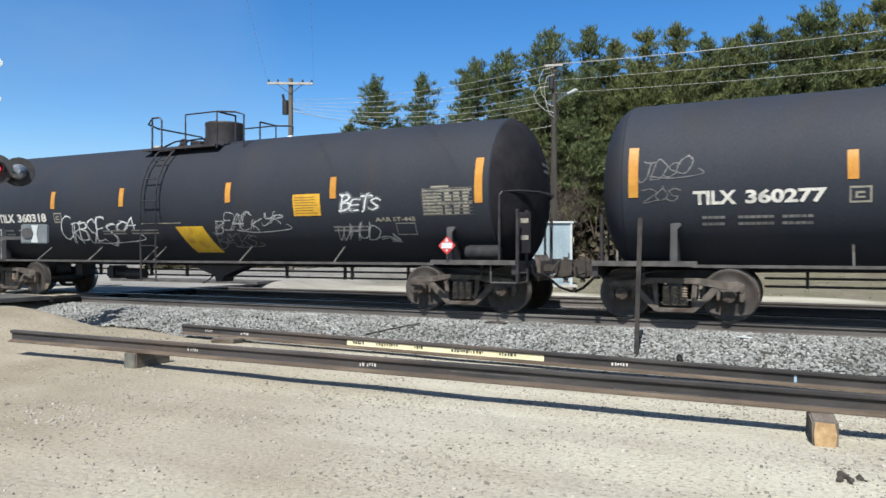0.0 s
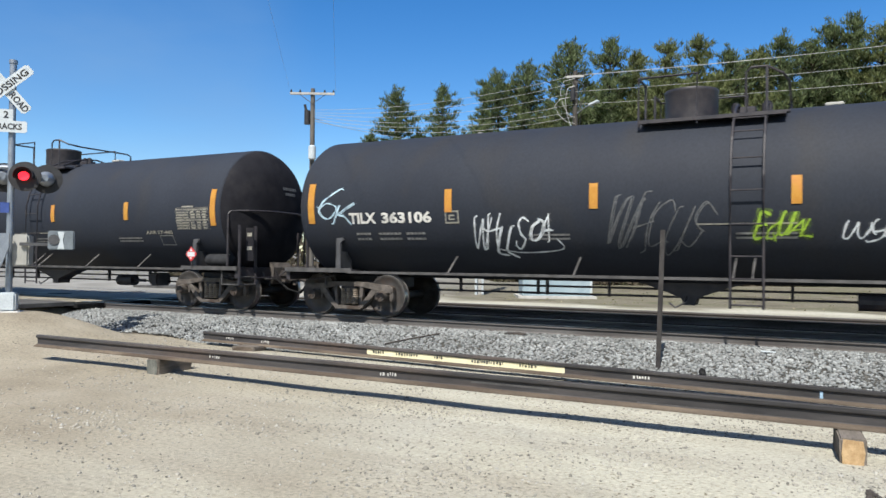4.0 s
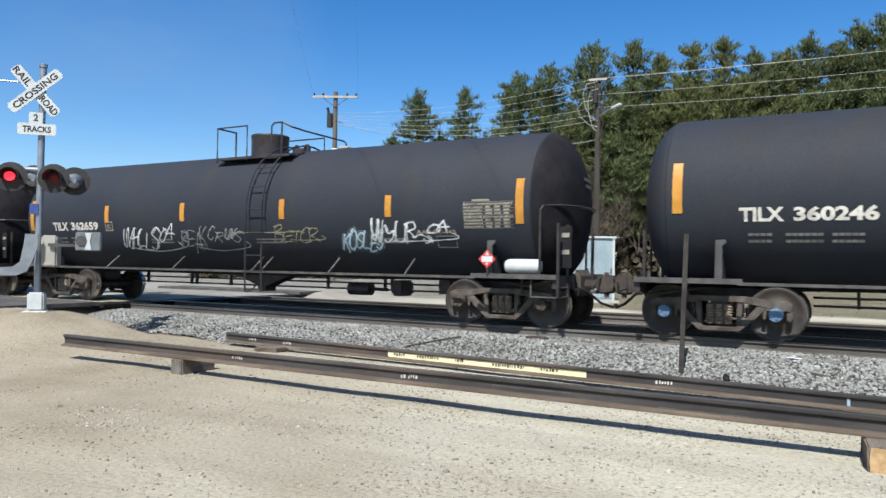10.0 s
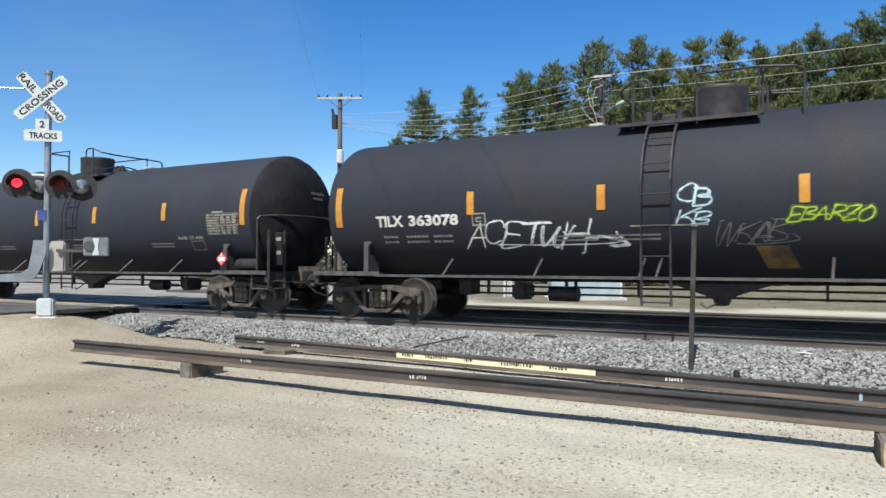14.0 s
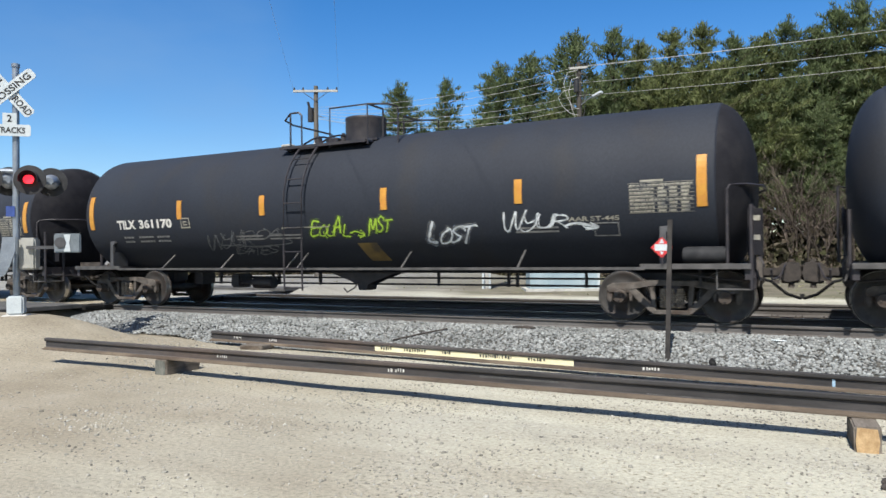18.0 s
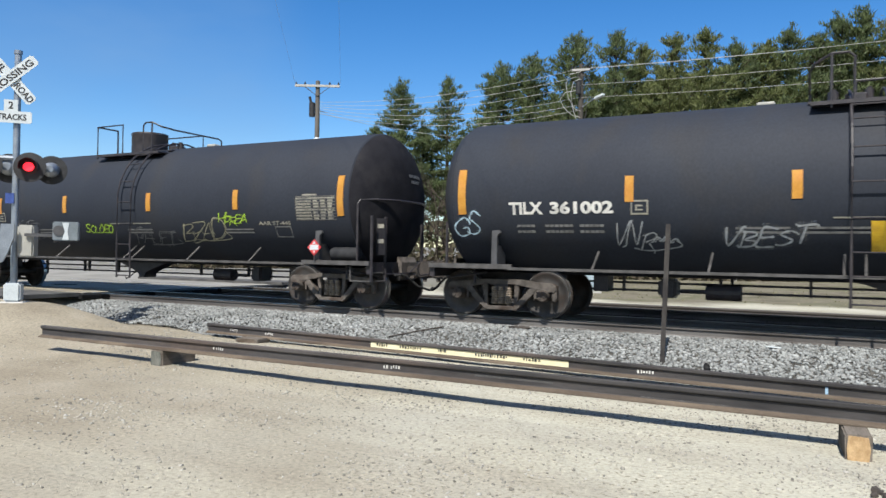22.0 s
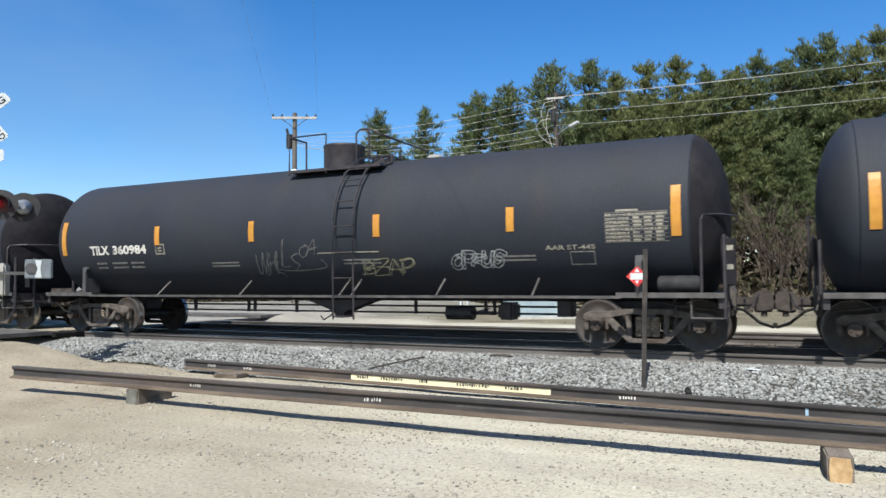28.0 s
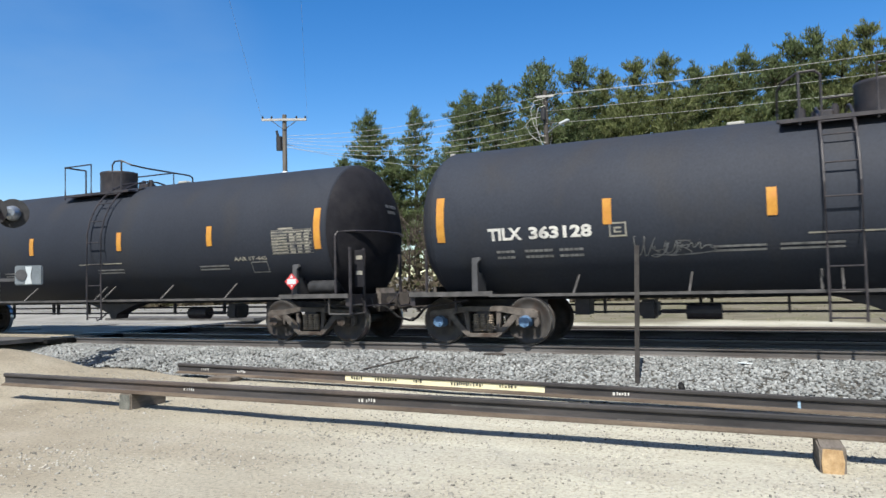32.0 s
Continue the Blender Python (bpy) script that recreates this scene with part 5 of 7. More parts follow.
# sprayed letter forms: strokes of x,z points in a unit box
STROKES = {
    "A": "0,0 .45,1 .6,.9 1,0|.1,.38 1.05,.42", "B": ".1,0 .12,1|0,.95 .7,1 .85,.75 .2,.52 .95,.4 .85,.08 0,0", "C": "1,.85 .6,1 .1,.7 .05,.25 .5,0 1,.15",
    "D": ".1,0 .1,1 .7,.9 1,.5 .7,.08 -.05,.02", "E": "1,.95 .15,1 .1,.5 .05,0 1,.02|.1,.5 .85,.55", "G": "1,.85 .5,1 .05,.55 .4,0 .95,.1 .9,.45 .5,.42",
    "H": ".05,1 .1,.5 0,0|.95,1.05 .9,.5 1,-.05|0,.5 1,.55", "I": ".5,1 .45,0", "J": ".2,1 1,1 .75,.95 .7,.15 .3,0 0,.2", "K": ".1,1 .1,0|1,1 .15,.45 .5,.4 1.1,-.1",
    "L": ".15,1 .05,.4 .1,.05 1,0", "M": "0,0 .15,1 .5,.3 .85,1 1,0", "N": "0,0 .1,1 .85,.05 1,1", "O": ".5,1 .08,.7 .1,.2 .5,0 .92,.25 .9,.75 .5,1 .4,.95",
    "P": ".1,0 .15,1|0,.95 .75,1 .95,.7 .6,.45 .1,.45", "Q": ".5,1 .05,.6 .2,.08 .7,.05 .95,.5 .5,1|.55,.3 1.05,-.1", "R": ".1,0 .12,1|0,.95 .75,1 .9,.7 .2,.5 .5,.4 1.1,-.05",
    "S": "1,.85 .5,1 .1,.75 .5,.5 .9,.3 .5,0 0,.12", "T": "-.05,.95 1.1,1|.55,1 .45,0", "U": ".05,1 .05,.3 .4,0 .85,.2 .95,1 1,0", "V": "0,1 .45,0 1,1.05",
    "W": "0,1 .12,.15 .3,.05 .45,.75 .5,.95 .58,.1 .72,.05 1,1", "X": "0,1 1,0|1,1 0,0", "Y": "0,1 .3,.5 .9,.6|1,1 .85,.2 .4,-.15 .1,.0", "Z": "0,.95 1,1 0,.02 1.05,.05|.2,.5 .8,.5",
    "0": ".5,1 .05,.5 .5,0 .95,.5 .5,1", "2": "0,.8 .5,1 .9,.7 .05,.02 1,.05", "6": ".9,1 .2,.6 .1,.15 .6,0 .95,.3 .5,.5 .12,.3", "7": "0,.95 1,1 .4,0", "9": ".9,.7 .5,1 .1,.7 .5,.48 .9,.75 .8,.3 .4,0",
    "8": ".5,.5 .1,.8 .5,1 .9,.8 .1,.2 .5,0 .9,.2 .5,.5", ">": "0,.25 .7,.4 1.9,.1 1.2,.02|1.4,.4 1.95,.1 1.3,-.1", "*": ".5,1 .45,0|0,.6 1,.4|.1,.1 .9,.9", "~": "-.2,.3 .1,.6 .3,.35 .6,.7 .75,.3 1.0,.55 1.3,.4", ".": ".4,.1 .6,.1",
}


def sprayed(car, k, style, paint, text, x0, x1, z0, z1):
    """Spray paint on the shell: leaning, uneven letters with a thin mist of overspray beside each stroke."""
    rnd = random.Random(f"{k} {x0} {z0}")
    v, f, mv, mf = [], [], [], []
    lines = text.split("/")
    lh = (z1 - z0) / len(lines)
    for r, word in enumerate(lines):
        lo = z1 - lh * (r + 1)
        n = sum({"I": 0.5, " ": 0.45, "W": 1.35, "M": 1.3, ".": 0.4}.get(c, 1.0) for c in word)
        cell, x = (x1 - x0) / (n + 0.25), x0
        lean = rnd.uniform(0.15, 0.40) * lh
        base = rnd.uniform(-0.15, 0.15)
        shake = 0.05 if style == "block" else 0.085
        x -= lean * 0.4
        for i, c in enumerate(word):
            w = cell * {"I": 0.5, " ": 0.45, "W": 1.35, "M": 1.3, ".": 0.4}.get(c, 1.0)
            if c != " ":
                top = lh * rnd.uniform(0.6, 0.98) * (1.12 if i == 0 else 1.0)
                drop = lo + lh * (rnd.uniform(-0.10, 0.14) + base * (i / len(word) - 0.5))
                if " " in word[:i]:
                    top, drop = top * 0.6, drop + 0.36 * lh
                fill = rnd.uniform(0.95, 1.3) if style != "block" else rnd.uniform(0.85, 1.1)
                for stroke in STROKES[c].split("|"):
                    pts = [tuple(float(q) for q in p.split(",")) for p in stroke.split()]
                    pts = [(x + w * fill * (a + rnd.uniform(-shake, shake)) + lean * b, drop + top * (b + rnd.uniform(-shake, shake))) for a, b in pts]
                    line = curve_through(pts, 6)
                    if style == "bubble":
                        fat = 0.16 * min(w, top)
                        side = []
                        for q in range(len(line)):
                            d = line[min(q + 1, len(line) - 1)] - line[max(q - 1, 0)]
                            d = d / (np.hypot(*d) + 1e-9)
                            side.append(np.array((-d[1], d[0])) * fat)
                        loop = [p + e for p, e in zip(line, side)] + [p - e for p, e in zip(line[::-1], side[::-1])]
                        ribbon(v, f, loop + [loop[0]], 0.009)
                    else:
                        thick = min(0.023, 0.052 * top) if style == "block" else rnd.uniform(0.008, 0.011) + 0.003 * (paint in "WC")
                        ribbon(v, f, line, thick)
                        if style == "tag" and rnd.random() < 0.45:
                            off = np.array((rnd.uniform(0.02, 0.05), rnd.uniform(-0.04, 0.02)))
                            ribbon(v, f, [p + off for p in line[:int(len(line) * rnd.uniform(0.5, 1.0)) + 2]], thick * 0.8)
                        ribbon(mv, mf, line, thick * (3.4 if style == "block" else 2.6))
                        for end, d in ((line[0], line[0] - line[1]), (line[-1], line[-1] - line[-2])):
                            if rnd.random() < 0.45:
                                d = d / (np.hypot(*d) + 1e-9)
                                tick = rnd.uniform(0.10, 0.2) * top
                                ribbon(v, f, [end, end + np.array((d[0] * 0.5 + d[1] * 0.7, d[1] * 0.5 - d[0] * 0.7)) * tick], thick)
            x += w
        if style == "tag" and len(word) > 3 and rnd.random() < 0.6:
            sweep = [(x1 + 0.05, lo + lh * 0.35), (x1 + 0.12, lo + lh * 0.1), (x0 + (x1 - x0) * 0.6, lo + lh * rnd.uniform(-0.08, 0.05)), (x0 + (x1 - x0) * rnd.uniform(0.15, 0.4), lo + lh * rnd.uniform(-0.02, 0.12))]
            ribbon(v, f, curve_through(sweep, 8), 0.010)
    if mv:
        on_shell("overspray", mv, mf, MIST[paint], car, 0.0046, "thin mist of sprayed paint")
    on_shell("graffiti", v, f, SPRAY[paint], car, 0.006 + 0.0004 * rnd.randrange(8), "spray-painted graffiti lettering")


def dress(k, number, *marks):
    """What sets one car apart: its number and what has been painted on it."""
    car = CARS[k]
    if number:
        mark, digits = number.split()
        for name, text, x, width, label in (("reporting_mark", mark, -6.63, 0.66, "white block reporting mark"), ("car_number", digits, -5.835, 1.155, "white block car number")):
            v, f = letters(text, width, 0.225, 0.038)
            on_shell(name, [(x + a, 1.975 + b) for a, b in v], f, M_WHITE, car, 0.009, label)
    words = {"panel": "a yellow placard panel", "slant": "a slanted yellow panel", "tag": "graffiti scrawls", "block": "bold graffiti", "bubble": "outlined graffiti letters", "patch": "red painted-over patches"}
    kinds = []
    for style, paint, x0, x1, z0, z1, *text in marks:
        if text:
            sprayed(car, k, style, paint, text[0], x0, x1, z0, z1)
        elif style == "patch":
            on_shell("paint_patch", *patch_grid(x0, x1, z0, z1), SPRAY["R"], car, 0.005, "dark red overpainted patch")
        elif style == "slant":
            w, x1 = (x1 - x0) * 0.70, x0 + (x1 - x0) * 0.92
            if x1 - x0 < 0.8 and paint == "Y":
                w, x1 = (x1 - x0) * 1.02, x0 + (x1 - x0) * 1.06
            on_shell("slanted_panel", *patch_grid(x0, x0 + w, z0, z1, (x1 - x0) - w), M_YELLOW if paint == "Y" else M_BROWN, car, 0.006, "slanted yellow caution panel")
        elif style == "panel":
            ob = on_shell("caution_panel", *patch_grid(x0, x1, z0, z1), M_AMBER if paint == "Y" else SPRAY["O"], car, 0.007, "yellow caution panel with small print")
            rnd = random.Random(k)
            on_shell("small_print", *bars([(x0 + 0.05, x1 - 0.05 - rnd.uniform(0, 0.15), z0 + 0.05 + r * 0.055, z0 + 0.066 + r * 0.055) for r in range(7)]), M_BROWN if paint == "Y" else M_RED, ob, 0.0095)
        if words[style] not in kinds:
            kinds.append(words[style])
    if kinds:
        tagged(car, "black tank car with " + " and ".join(w.replace("a yellow placard panel", "yellow placard").replace("a slanted yellow panel", "slanted yellow panel").replace("red painted-over patches", "red patches") for w in kinds[:2]))


dress(0, "TILX 360277", ("tag", "g", -7.5, -6.6, 2.45, 2.83, "JDSO"), ("tag", "g", -7.45, -6.8, 2.02, 2.25, "20S"))
dress(1, "TILX 360318", ("panel", "Y", 3.3, 4.0, 1.96, 2.42), ("slant", "Y", -0.2, 1.0, 1.18, 1.79), ("block", "W", 4.5, 5.5, 2.07, 2.42, "BETS"), ("tag", "G", 1.0, 3.0, 1.65, 2.08, "BEACK YR"), ("tag", "W", -4.2, -1.5, 1.43, 2.06, "CRBSES OA"), ("tag", "G", 4.3, 5.6, 1.45, 1.85, "WHUD>"), ("tag", "g", 0.9, 2.1, 1.3, 1.63, "BACKS"))
dress(2, "TILX 361173", ("tag", "C", -0.6, 0.4, 2.24, 2.72, "WOK"), ("tag", "g", -0.1, 2.2, 1.68, 2.08, "BEAOR YR"), ("tag", "G", 2.7, 4.1, 1.41, 2.04, "WHLLS OA"), ("tag", "G", 5.2, 5.9, 1.41, 1.81, "BZT"), ("slant", "B", 0.5, 1.4, 1.12, 1.51), ("block", "W", -7.5, -6.8, 1.99, 2.31, "BETS"), ("tag", "W", -3.5, -1.4, 1.5, 1.82, "WYUR~ OA"))
dress(3, "TILX 362567", ("block", "W", -7.4, -5.4, 2.49, 3.1, "REWUL"), ("tag", "W", -4.0, -2.6, 1.39, 2.11, "WHLLS OA"), ("tag", "V", -2.4, -1.9, 1.75, 1.94, "~~"), ("block", "C", -0.7, 0.3, 1.97, 2.89, "BET/ACE"), ("tag", "W", -0.1, 1.2, 1.35, 2.06, "WHLLS OA"), ("tag", "G", 1.4, 2.7, 1.72, 2.11, "BEACR~"), ("tag", "G", 3.2, 3.9, 1.85, 2.14, "V97"), ("slant", "B", 0.4, 1.3, 1.0, 1.52), ("tag", "g", -6.2, -5.3, 1.33, 1.66, "28MTB"))
dress(4, "TILX 363106", ("tag", "C", -7.4, -6.5, 2.04, 2.56, "6K"), ("tag", "W", -3.8, -2.2, 1.38, 2.14, "WHLLS OA"), ("tag", "g", -1.2, 0.5, 1.45, 2.3, "WHCUS"), ("block", "L", 1.2, 2.1, 1.66, 2.02, "EQUAL"), ("tag", "W", 2.4, 3.8, 1.62, 1.98, "WYUR~"), ("tag", "W", 3.9, 5.8, 1.62, 2.04, "WYUUR>"), ("tag", "C", 5.9, 6.6, 1.7, 2.06, "OA"))
dress(5, "TILX 361115", ("tag", "C", -4.8, -4.4, 1.42, 1.75, "ST"), ("block", "G", -4.1, -3.5, 1.31, 2.05, "W/A"))
dress(6, "TILX 360244", ("tag", "W", -3.7, -2.6, 1.51, 2.22, "WHLB"), ("tag", "G", -2.6, -1.8, 1.6, 2.08, "S97"), ("tag", "G", -1.4, -0.2, 1.56, 2.07, "BEAK~"), ("panel", "Y", 2.9, 3.6, 1.97, 2.42), ("block", "W", 3.8, 4.8, 2.14, 2.5, "BETS"), ("tag", "W", 3.6, 5.1, 1.55, 1.95, "WHUR>"), ("tag", "g", 5.8, 6.4, 1.52, 2.07, "BEA/KS"), ("tag", "G", -4.6, -4.1, 1.52, 1.9, "DB"))
dress(7, "TILX 360252", ("tag", "W", -4.4, -1.4, 1.45, 2.08, "CNMTES>"), ("bubble", "G", -1.3, 0.6, 1.45, 2.0, "SEOKS"), ("patch", "R", 1.4, 2.3, 1.83, 2.14), ("bubble", "G", 1.2, 2.8, 1.25, 1.78, "SEORS"), ("panel", "Y", 2.8, 3.5, 1.93, 2.38), ("tag", "G", 3.9, 4.7, 1.6, 2.25, "LS~"), ("patch", "R", 4.8, 5.7, 1.95, 2.16), ("tag", "g", 5.7, 6.8, 1.52, 2.04, "BEAGS"))
dress(8, "TILX 360300", ("bubble", "G", -3.7, -2.4, 1.48, 1.9, "SBRO"), ("tag", "W", -2.4, -1.2, 1.48, 2.26, "VDECS"), ("patch", "R", -0.5, 0.3, 1.8, 2.12), ("slant", "Y", -0.2, 0.9, 1.18, 1.78), ("tag", "W", 1.0, 2.7, 1.87, 2.23, "BEACK YR"), ("bubble", "W", 1.9, 3.2, 1.48, 1.95, "OPRUS"), ("panel", "Y", 3.3, 4.0, 1.95, 2.4), ("block", "C", 4.1, 4.6, 1.91, 2.28, "ZB"), ("tag", "W", 4.1, 5.7, 1.45, 1.92, "WRZAP>"), ("tag", "g", 5.5, 6.0, 1.34, 1.54, "SDB"), ("tag", "g", 6.3, 6.7, 1.36, 1.83, "K/R"))
dress(9, "TILX 360246", ("tag", "G", -4.3, -1.8, 1.54, 1.95, "WYUR BEAL"), ("block", "C", -0.6, 0.5, 1.43, 2.13, "DGCS/WBS"), ("tag", "W", 1.3, 2.8, 1.66, 2.08, "BEACK YR"), ("panel", "O", 2.9, 3.6, 1.94, 2.4), ("tag", "g", 5.6, 6.5, 1.45, 2.08, "WHUR>"))
dress(10, "TILX 362659", ("tag", "W", -3.8, -1.8, 1.45, 2.11, "WHLLS OA"), ("tag", "G", -1.6, 0.5, 1.48, 2.08, "BEAK CR WS"), ("tag", "E", 1.5, 2.8, 1.68, 2.02, "BETCR"), ("block", "C", 3.4, 4.5, 1.48, 1.9, "KOSLES"), ("tag", "W", 4.2, 6.1, 1.68, 2.09, "WYUR> OA"))
dress(11, "TILX 360268", ("tag", "W", -3.9, -1.0, 1.32, 2.08, "CRKSTS OA"), ("panel", "Y", 2.9, 3.6, 1.98, 2.43), ("tag", "G", 2.3, 2.9, 1.57, 1.94, "BR"), ("tag", "G", 4.2, 5.1, 1.55, 1.86, "KTBER"), ("tag", "g", -5.3, -4.0, 1.34, 2.02, "WKAN"), ("tag", "V", -0.9, 0.0, 1.4, 1.72, "~~"), ("tag", "V", 0.7, 1.5, 1.4, 1.72, "~~"))
dress(12, "TILX 362677", ("block", "L", -2.3, -1.5, 1.78, 2.1, "EQUAL"), ("block", "C", -1.5, -0.6, 1.47, 1.86, "KOBS"), ("bubble", "V", -0.5, 0.6, 1.5, 2.1, "SAB/KOP"), ("tag", "C", -4.9, -4.4, 1.48, 1.95, "E/S"), ("tag", "W", 1.4, 3.2, 1.68, 2.12, "WYUR> OA"), ("tag", "G", 3.1, 3.7, 1.51, 1.84, "WK"))
dress(13, "TILX 363078", ("tag", "W", -4.5, -1.7, 1.54, 2.08, "ACETWH>"), ("tag", "C", -0.5, 0.1, 1.87, 2.52, "CB/KB"), ("block", "L", 1.2, 2.4, 1.88, 2.13, "EBARZO"), ("tag", "G", 2.6, 4.2, 1.36, 2.21, "WHLLS OA"), ("tag", "L", 4.5, 5.6, 1.66, 1.96, "AOVEL>"), ("tag", "G", 5.9, 6.8, 1.71, 2.2, "KBW>"), ("slant", "B", 0.7, 1.4, 1.14, 1.51), ("tag", "g", 0.1, 1.2, 1.55, 1.97, "WKAB"))
dress(14, "TILX 360303", ("tag", "g", -6.7, -5.3, 1.38, 1.98, "KLNB"), ("block", "G", -4.3, -3.5, 1.52, 2.0, "SA"))
dress(15, "TILX 360309", ("tag", "g", -5.0, -3.9, 1.35, 2.03, "KAT>"), ("tag", "G", -1.9, -0.7, 1.54, 2.03, "WIGS>"), ("tag", "g", -0.6, 0.6, 1.52, 2.02, "WHLO"), ("panel", "Y", 2.8, 3.6, 1.95, 2.39), ("block", "L", 3.6, 4.6, 1.75, 2.08, "EQUAL"), ("tag", "V", 5.9, 6.4, 1.82, 2.03, "~~"))
dress(16, "TILX 362545", ("tag", "G", -1.0, 0.6, 1.45, 1.96, "WYUR OA"), ("tag", "W", 2.7, 4.1, 1.55, 2.28, "HEVRY"), ("block", "M", 1.5, 2.2, 1.28, 1.73, "KR"), ("tag", "g", -1.7, -0.9, 1.65, 2.12, "KVB"), ("tag", "g", -3.3, -2.3, 1.5, 1.8, "ABEL"))
dress(17, "TILX 361170", ("block", "L", -0.5, 0.8, 1.69, 2.06, "EQUAL>"), ("block", "L", 1.0, 1.6, 1.73, 2.06, "MST"), ("block", "W", 2.4, 3.4, 1.46, 1.95, "LOST"), ("tag", "W", 4.0, 5.6, 1.68, 2.02, "WYUR>"), ("slant", "B", 0.6, 1.3, 1.13, 1.51), ("tag", "g", -3.7, -1.3, 1.5, 1.89, "WYUR OA"), ("tag", "g", -2.9, -1.6, 1.3, 1.5, "BATES"))
dress(18, "TILX 361074", ("tag", "W", 0.6, 3.2, 1.7, 2.04, "WYUUR>OA"), ("tag", "T", 1.3, 2.5, 1.48, 1.72, "~~~~"), ("slant", "B", 0.5, 1.4, 1.09, 1.53), ("block", "V", -2.7, -1.9, 1.23, 1.88, "TB/SM"), ("tag", "V", -1.8, -1.3, 1.2, 1.6, "R>"), ("tag", "g", -4.0, -3.0, 1.57, 2.13, "CBS"))
dress(19, "TILX 360221", ("block", "T", -2.4, -1.1, 1.75, 2.6, "VEK"), ("panel", "Y", 3.3, 4.0, 1.97, 2.43), ("tag", "G", 4.2, 5.7, 1.55, 2.14, "BEIKO"), ("block", "L", 6.1, 6.7, 1.56, 1.96, "PES"), ("tag", "g", 1.9, 3.2, 1.56, 2.03, "WHUDZ>"), ("tag", "G", -3.5, -2.4, 1.48, 1.92, "BESL"), ("block", "L", -7.8, -7.3, 1.67, 2.06, "S"))
dress(20, "TILX 361002", ("slant", "Y", -0.8, -0.0, 1.34, 1.82), ("block", "T", -0.2, 0.7, 1.42, 2.1, "VLB"), ("tag", "L", 1.1, 2.3, 1.54, 1.82, "AMPAE"), ("tag", "E", 3.6, 5.2, 1.66, 2.11, "WHUZ>"), ("tag", "C", -7.8, -7.2, 1.61, 2.04, "GS"), ("tag", "G", -4.7, -3.7, 1.37, 1.8, "VNR~"), ("block", "G", -2.9, -1.5, 1.42, 1.8, "VBEST"))
dress(21, "TILX 361065", ("tag", "g", -3.7, -2.4, 1.46, 2.01, "CKET>"), ("tag", "G", -6.9, -5.5, 1.36, 1.66, "HJMTMA"), ("block", "L", -5.2, -4.4, 1.55, 1.78, "ZB~"), ("block", "L", -0.7, 0.4, 1.63, 1.84, "SOLOEO"), ("tag", "g", 1.1, 2.5, 1.34, 1.75, "PALET"), ("tag", "E", 2.8, 4.2, 1.45, 1.98, "BZAD"), ("tag", "L", 4.1, 5.0, 1.84, 2.12, "HPREA"))
dress(22, "TILX 360975", ("block", "L", -4.4, -3.6, 1.62, 1.9, "EQUAL"), ("tag", "g", -2.5, -1.4, 1.46, 2.02, "WHLO"), ("slant", "Y", -0.8, -0.2, 1.36, 1.82), ("tag", "E", -0.1, 1.5, 1.4, 1.92, "BZKED>"), ("block", "L", 2.3, 3.0, 1.63, 1.92, "EQUAL"), ("tag", "g", 3.3, 4.3, 1.38, 1.72, "KLZE"), ("tag", "B", 4.1, 5.2, 1.75, 2.11, "PALBE~"))
dress(23, "TILX 362715", ("block", "W", -4.9, -3.7, 1.7, 2.2, "VEST/WBR"), ("tag", "G", -1.1, -0.1, 1.25, 1.94, "KJX"), ("tag", "G", 0.1, 0.5, 1.47, 1.82, "L~"), ("tag", "W", 2.8, 4.1, 1.51, 1.91, "EALNA"), ("tag", "M", -7.2, -6.5, 1.9, 2.2, "KPLS"))
dress(24, "TILX 363161", ("tag", "g", -3.3, -1.2, 1.6, 2.31, "WHLOS"), ("tag", "C", -0.2, 0.4, 1.46, 1.99, "S"), ("block", "C", 3.2, 4.5, 1.63, 2.02, "VEST/MBRL"))
dress(25, "TILX 361150", ("tag", "G", -3.9, -2.2, 1.92, 2.16, "WYUR>"), ("block", "C", -4.8, -4.3, 1.51, 1.82, "BGE"), ("tag", "W", -1.0, 0.6, 1.3, 1.85, "WBS"))
dress(26, "TILX 360984", ("tag", "g", -1.4, 0.3, 1.51, 2.17, "WHLLS OA"), ("tag", "E", 1.3, 2.6, 1.38, 1.74, "BZAP"), ("bubble", "G", 3.4, 4.5, 1.55, 1.86, "OPRUS"))
dress(27, "TILX 362718", ("block", "W", -0.0, 1.1, 1.5, 1.84, "BZS>"), ("slant", "B", 0.6, 1.4, 1.09, 1.53), ("tag", "E", 2.4, 3.6, 1.4, 1.86, "HZAP"), ("tag", "g", -4.0, -2.6, 1.6, 1.85, "WYUR~"))
dress(28, "TILX 362617", ("tag", "E", -1.0, 0.4, 1.44, 1.92, "HPEAC"), ("block", "W", 1.2, 1.9, 1.42, 1.86, "BO"), ("tag", "g", 3.2, 4.7, 1.55, 2.06, "WHLLS OA"), ("tag", "g", -4.4, -1.7, 1.66, 2.01, "RKSES OA"))
dress(29, "TILX 363128", ("block", "C", -0.1, 0.75, 1.56, 1.98, "6KG"), ("block", "C", 0.75, 2.9, 1.54, 1.72, "WBRLRJUSMM"), ("slant", "B", 0.7, 1.5, 1.09, 1.5), ("tag", "g", 3.0, 4.4, 1.61, 2.1, "WHLLS OA"), ("tag", "g", -4.0, -2.8, 1.62, 1.9, "WYUR~"))

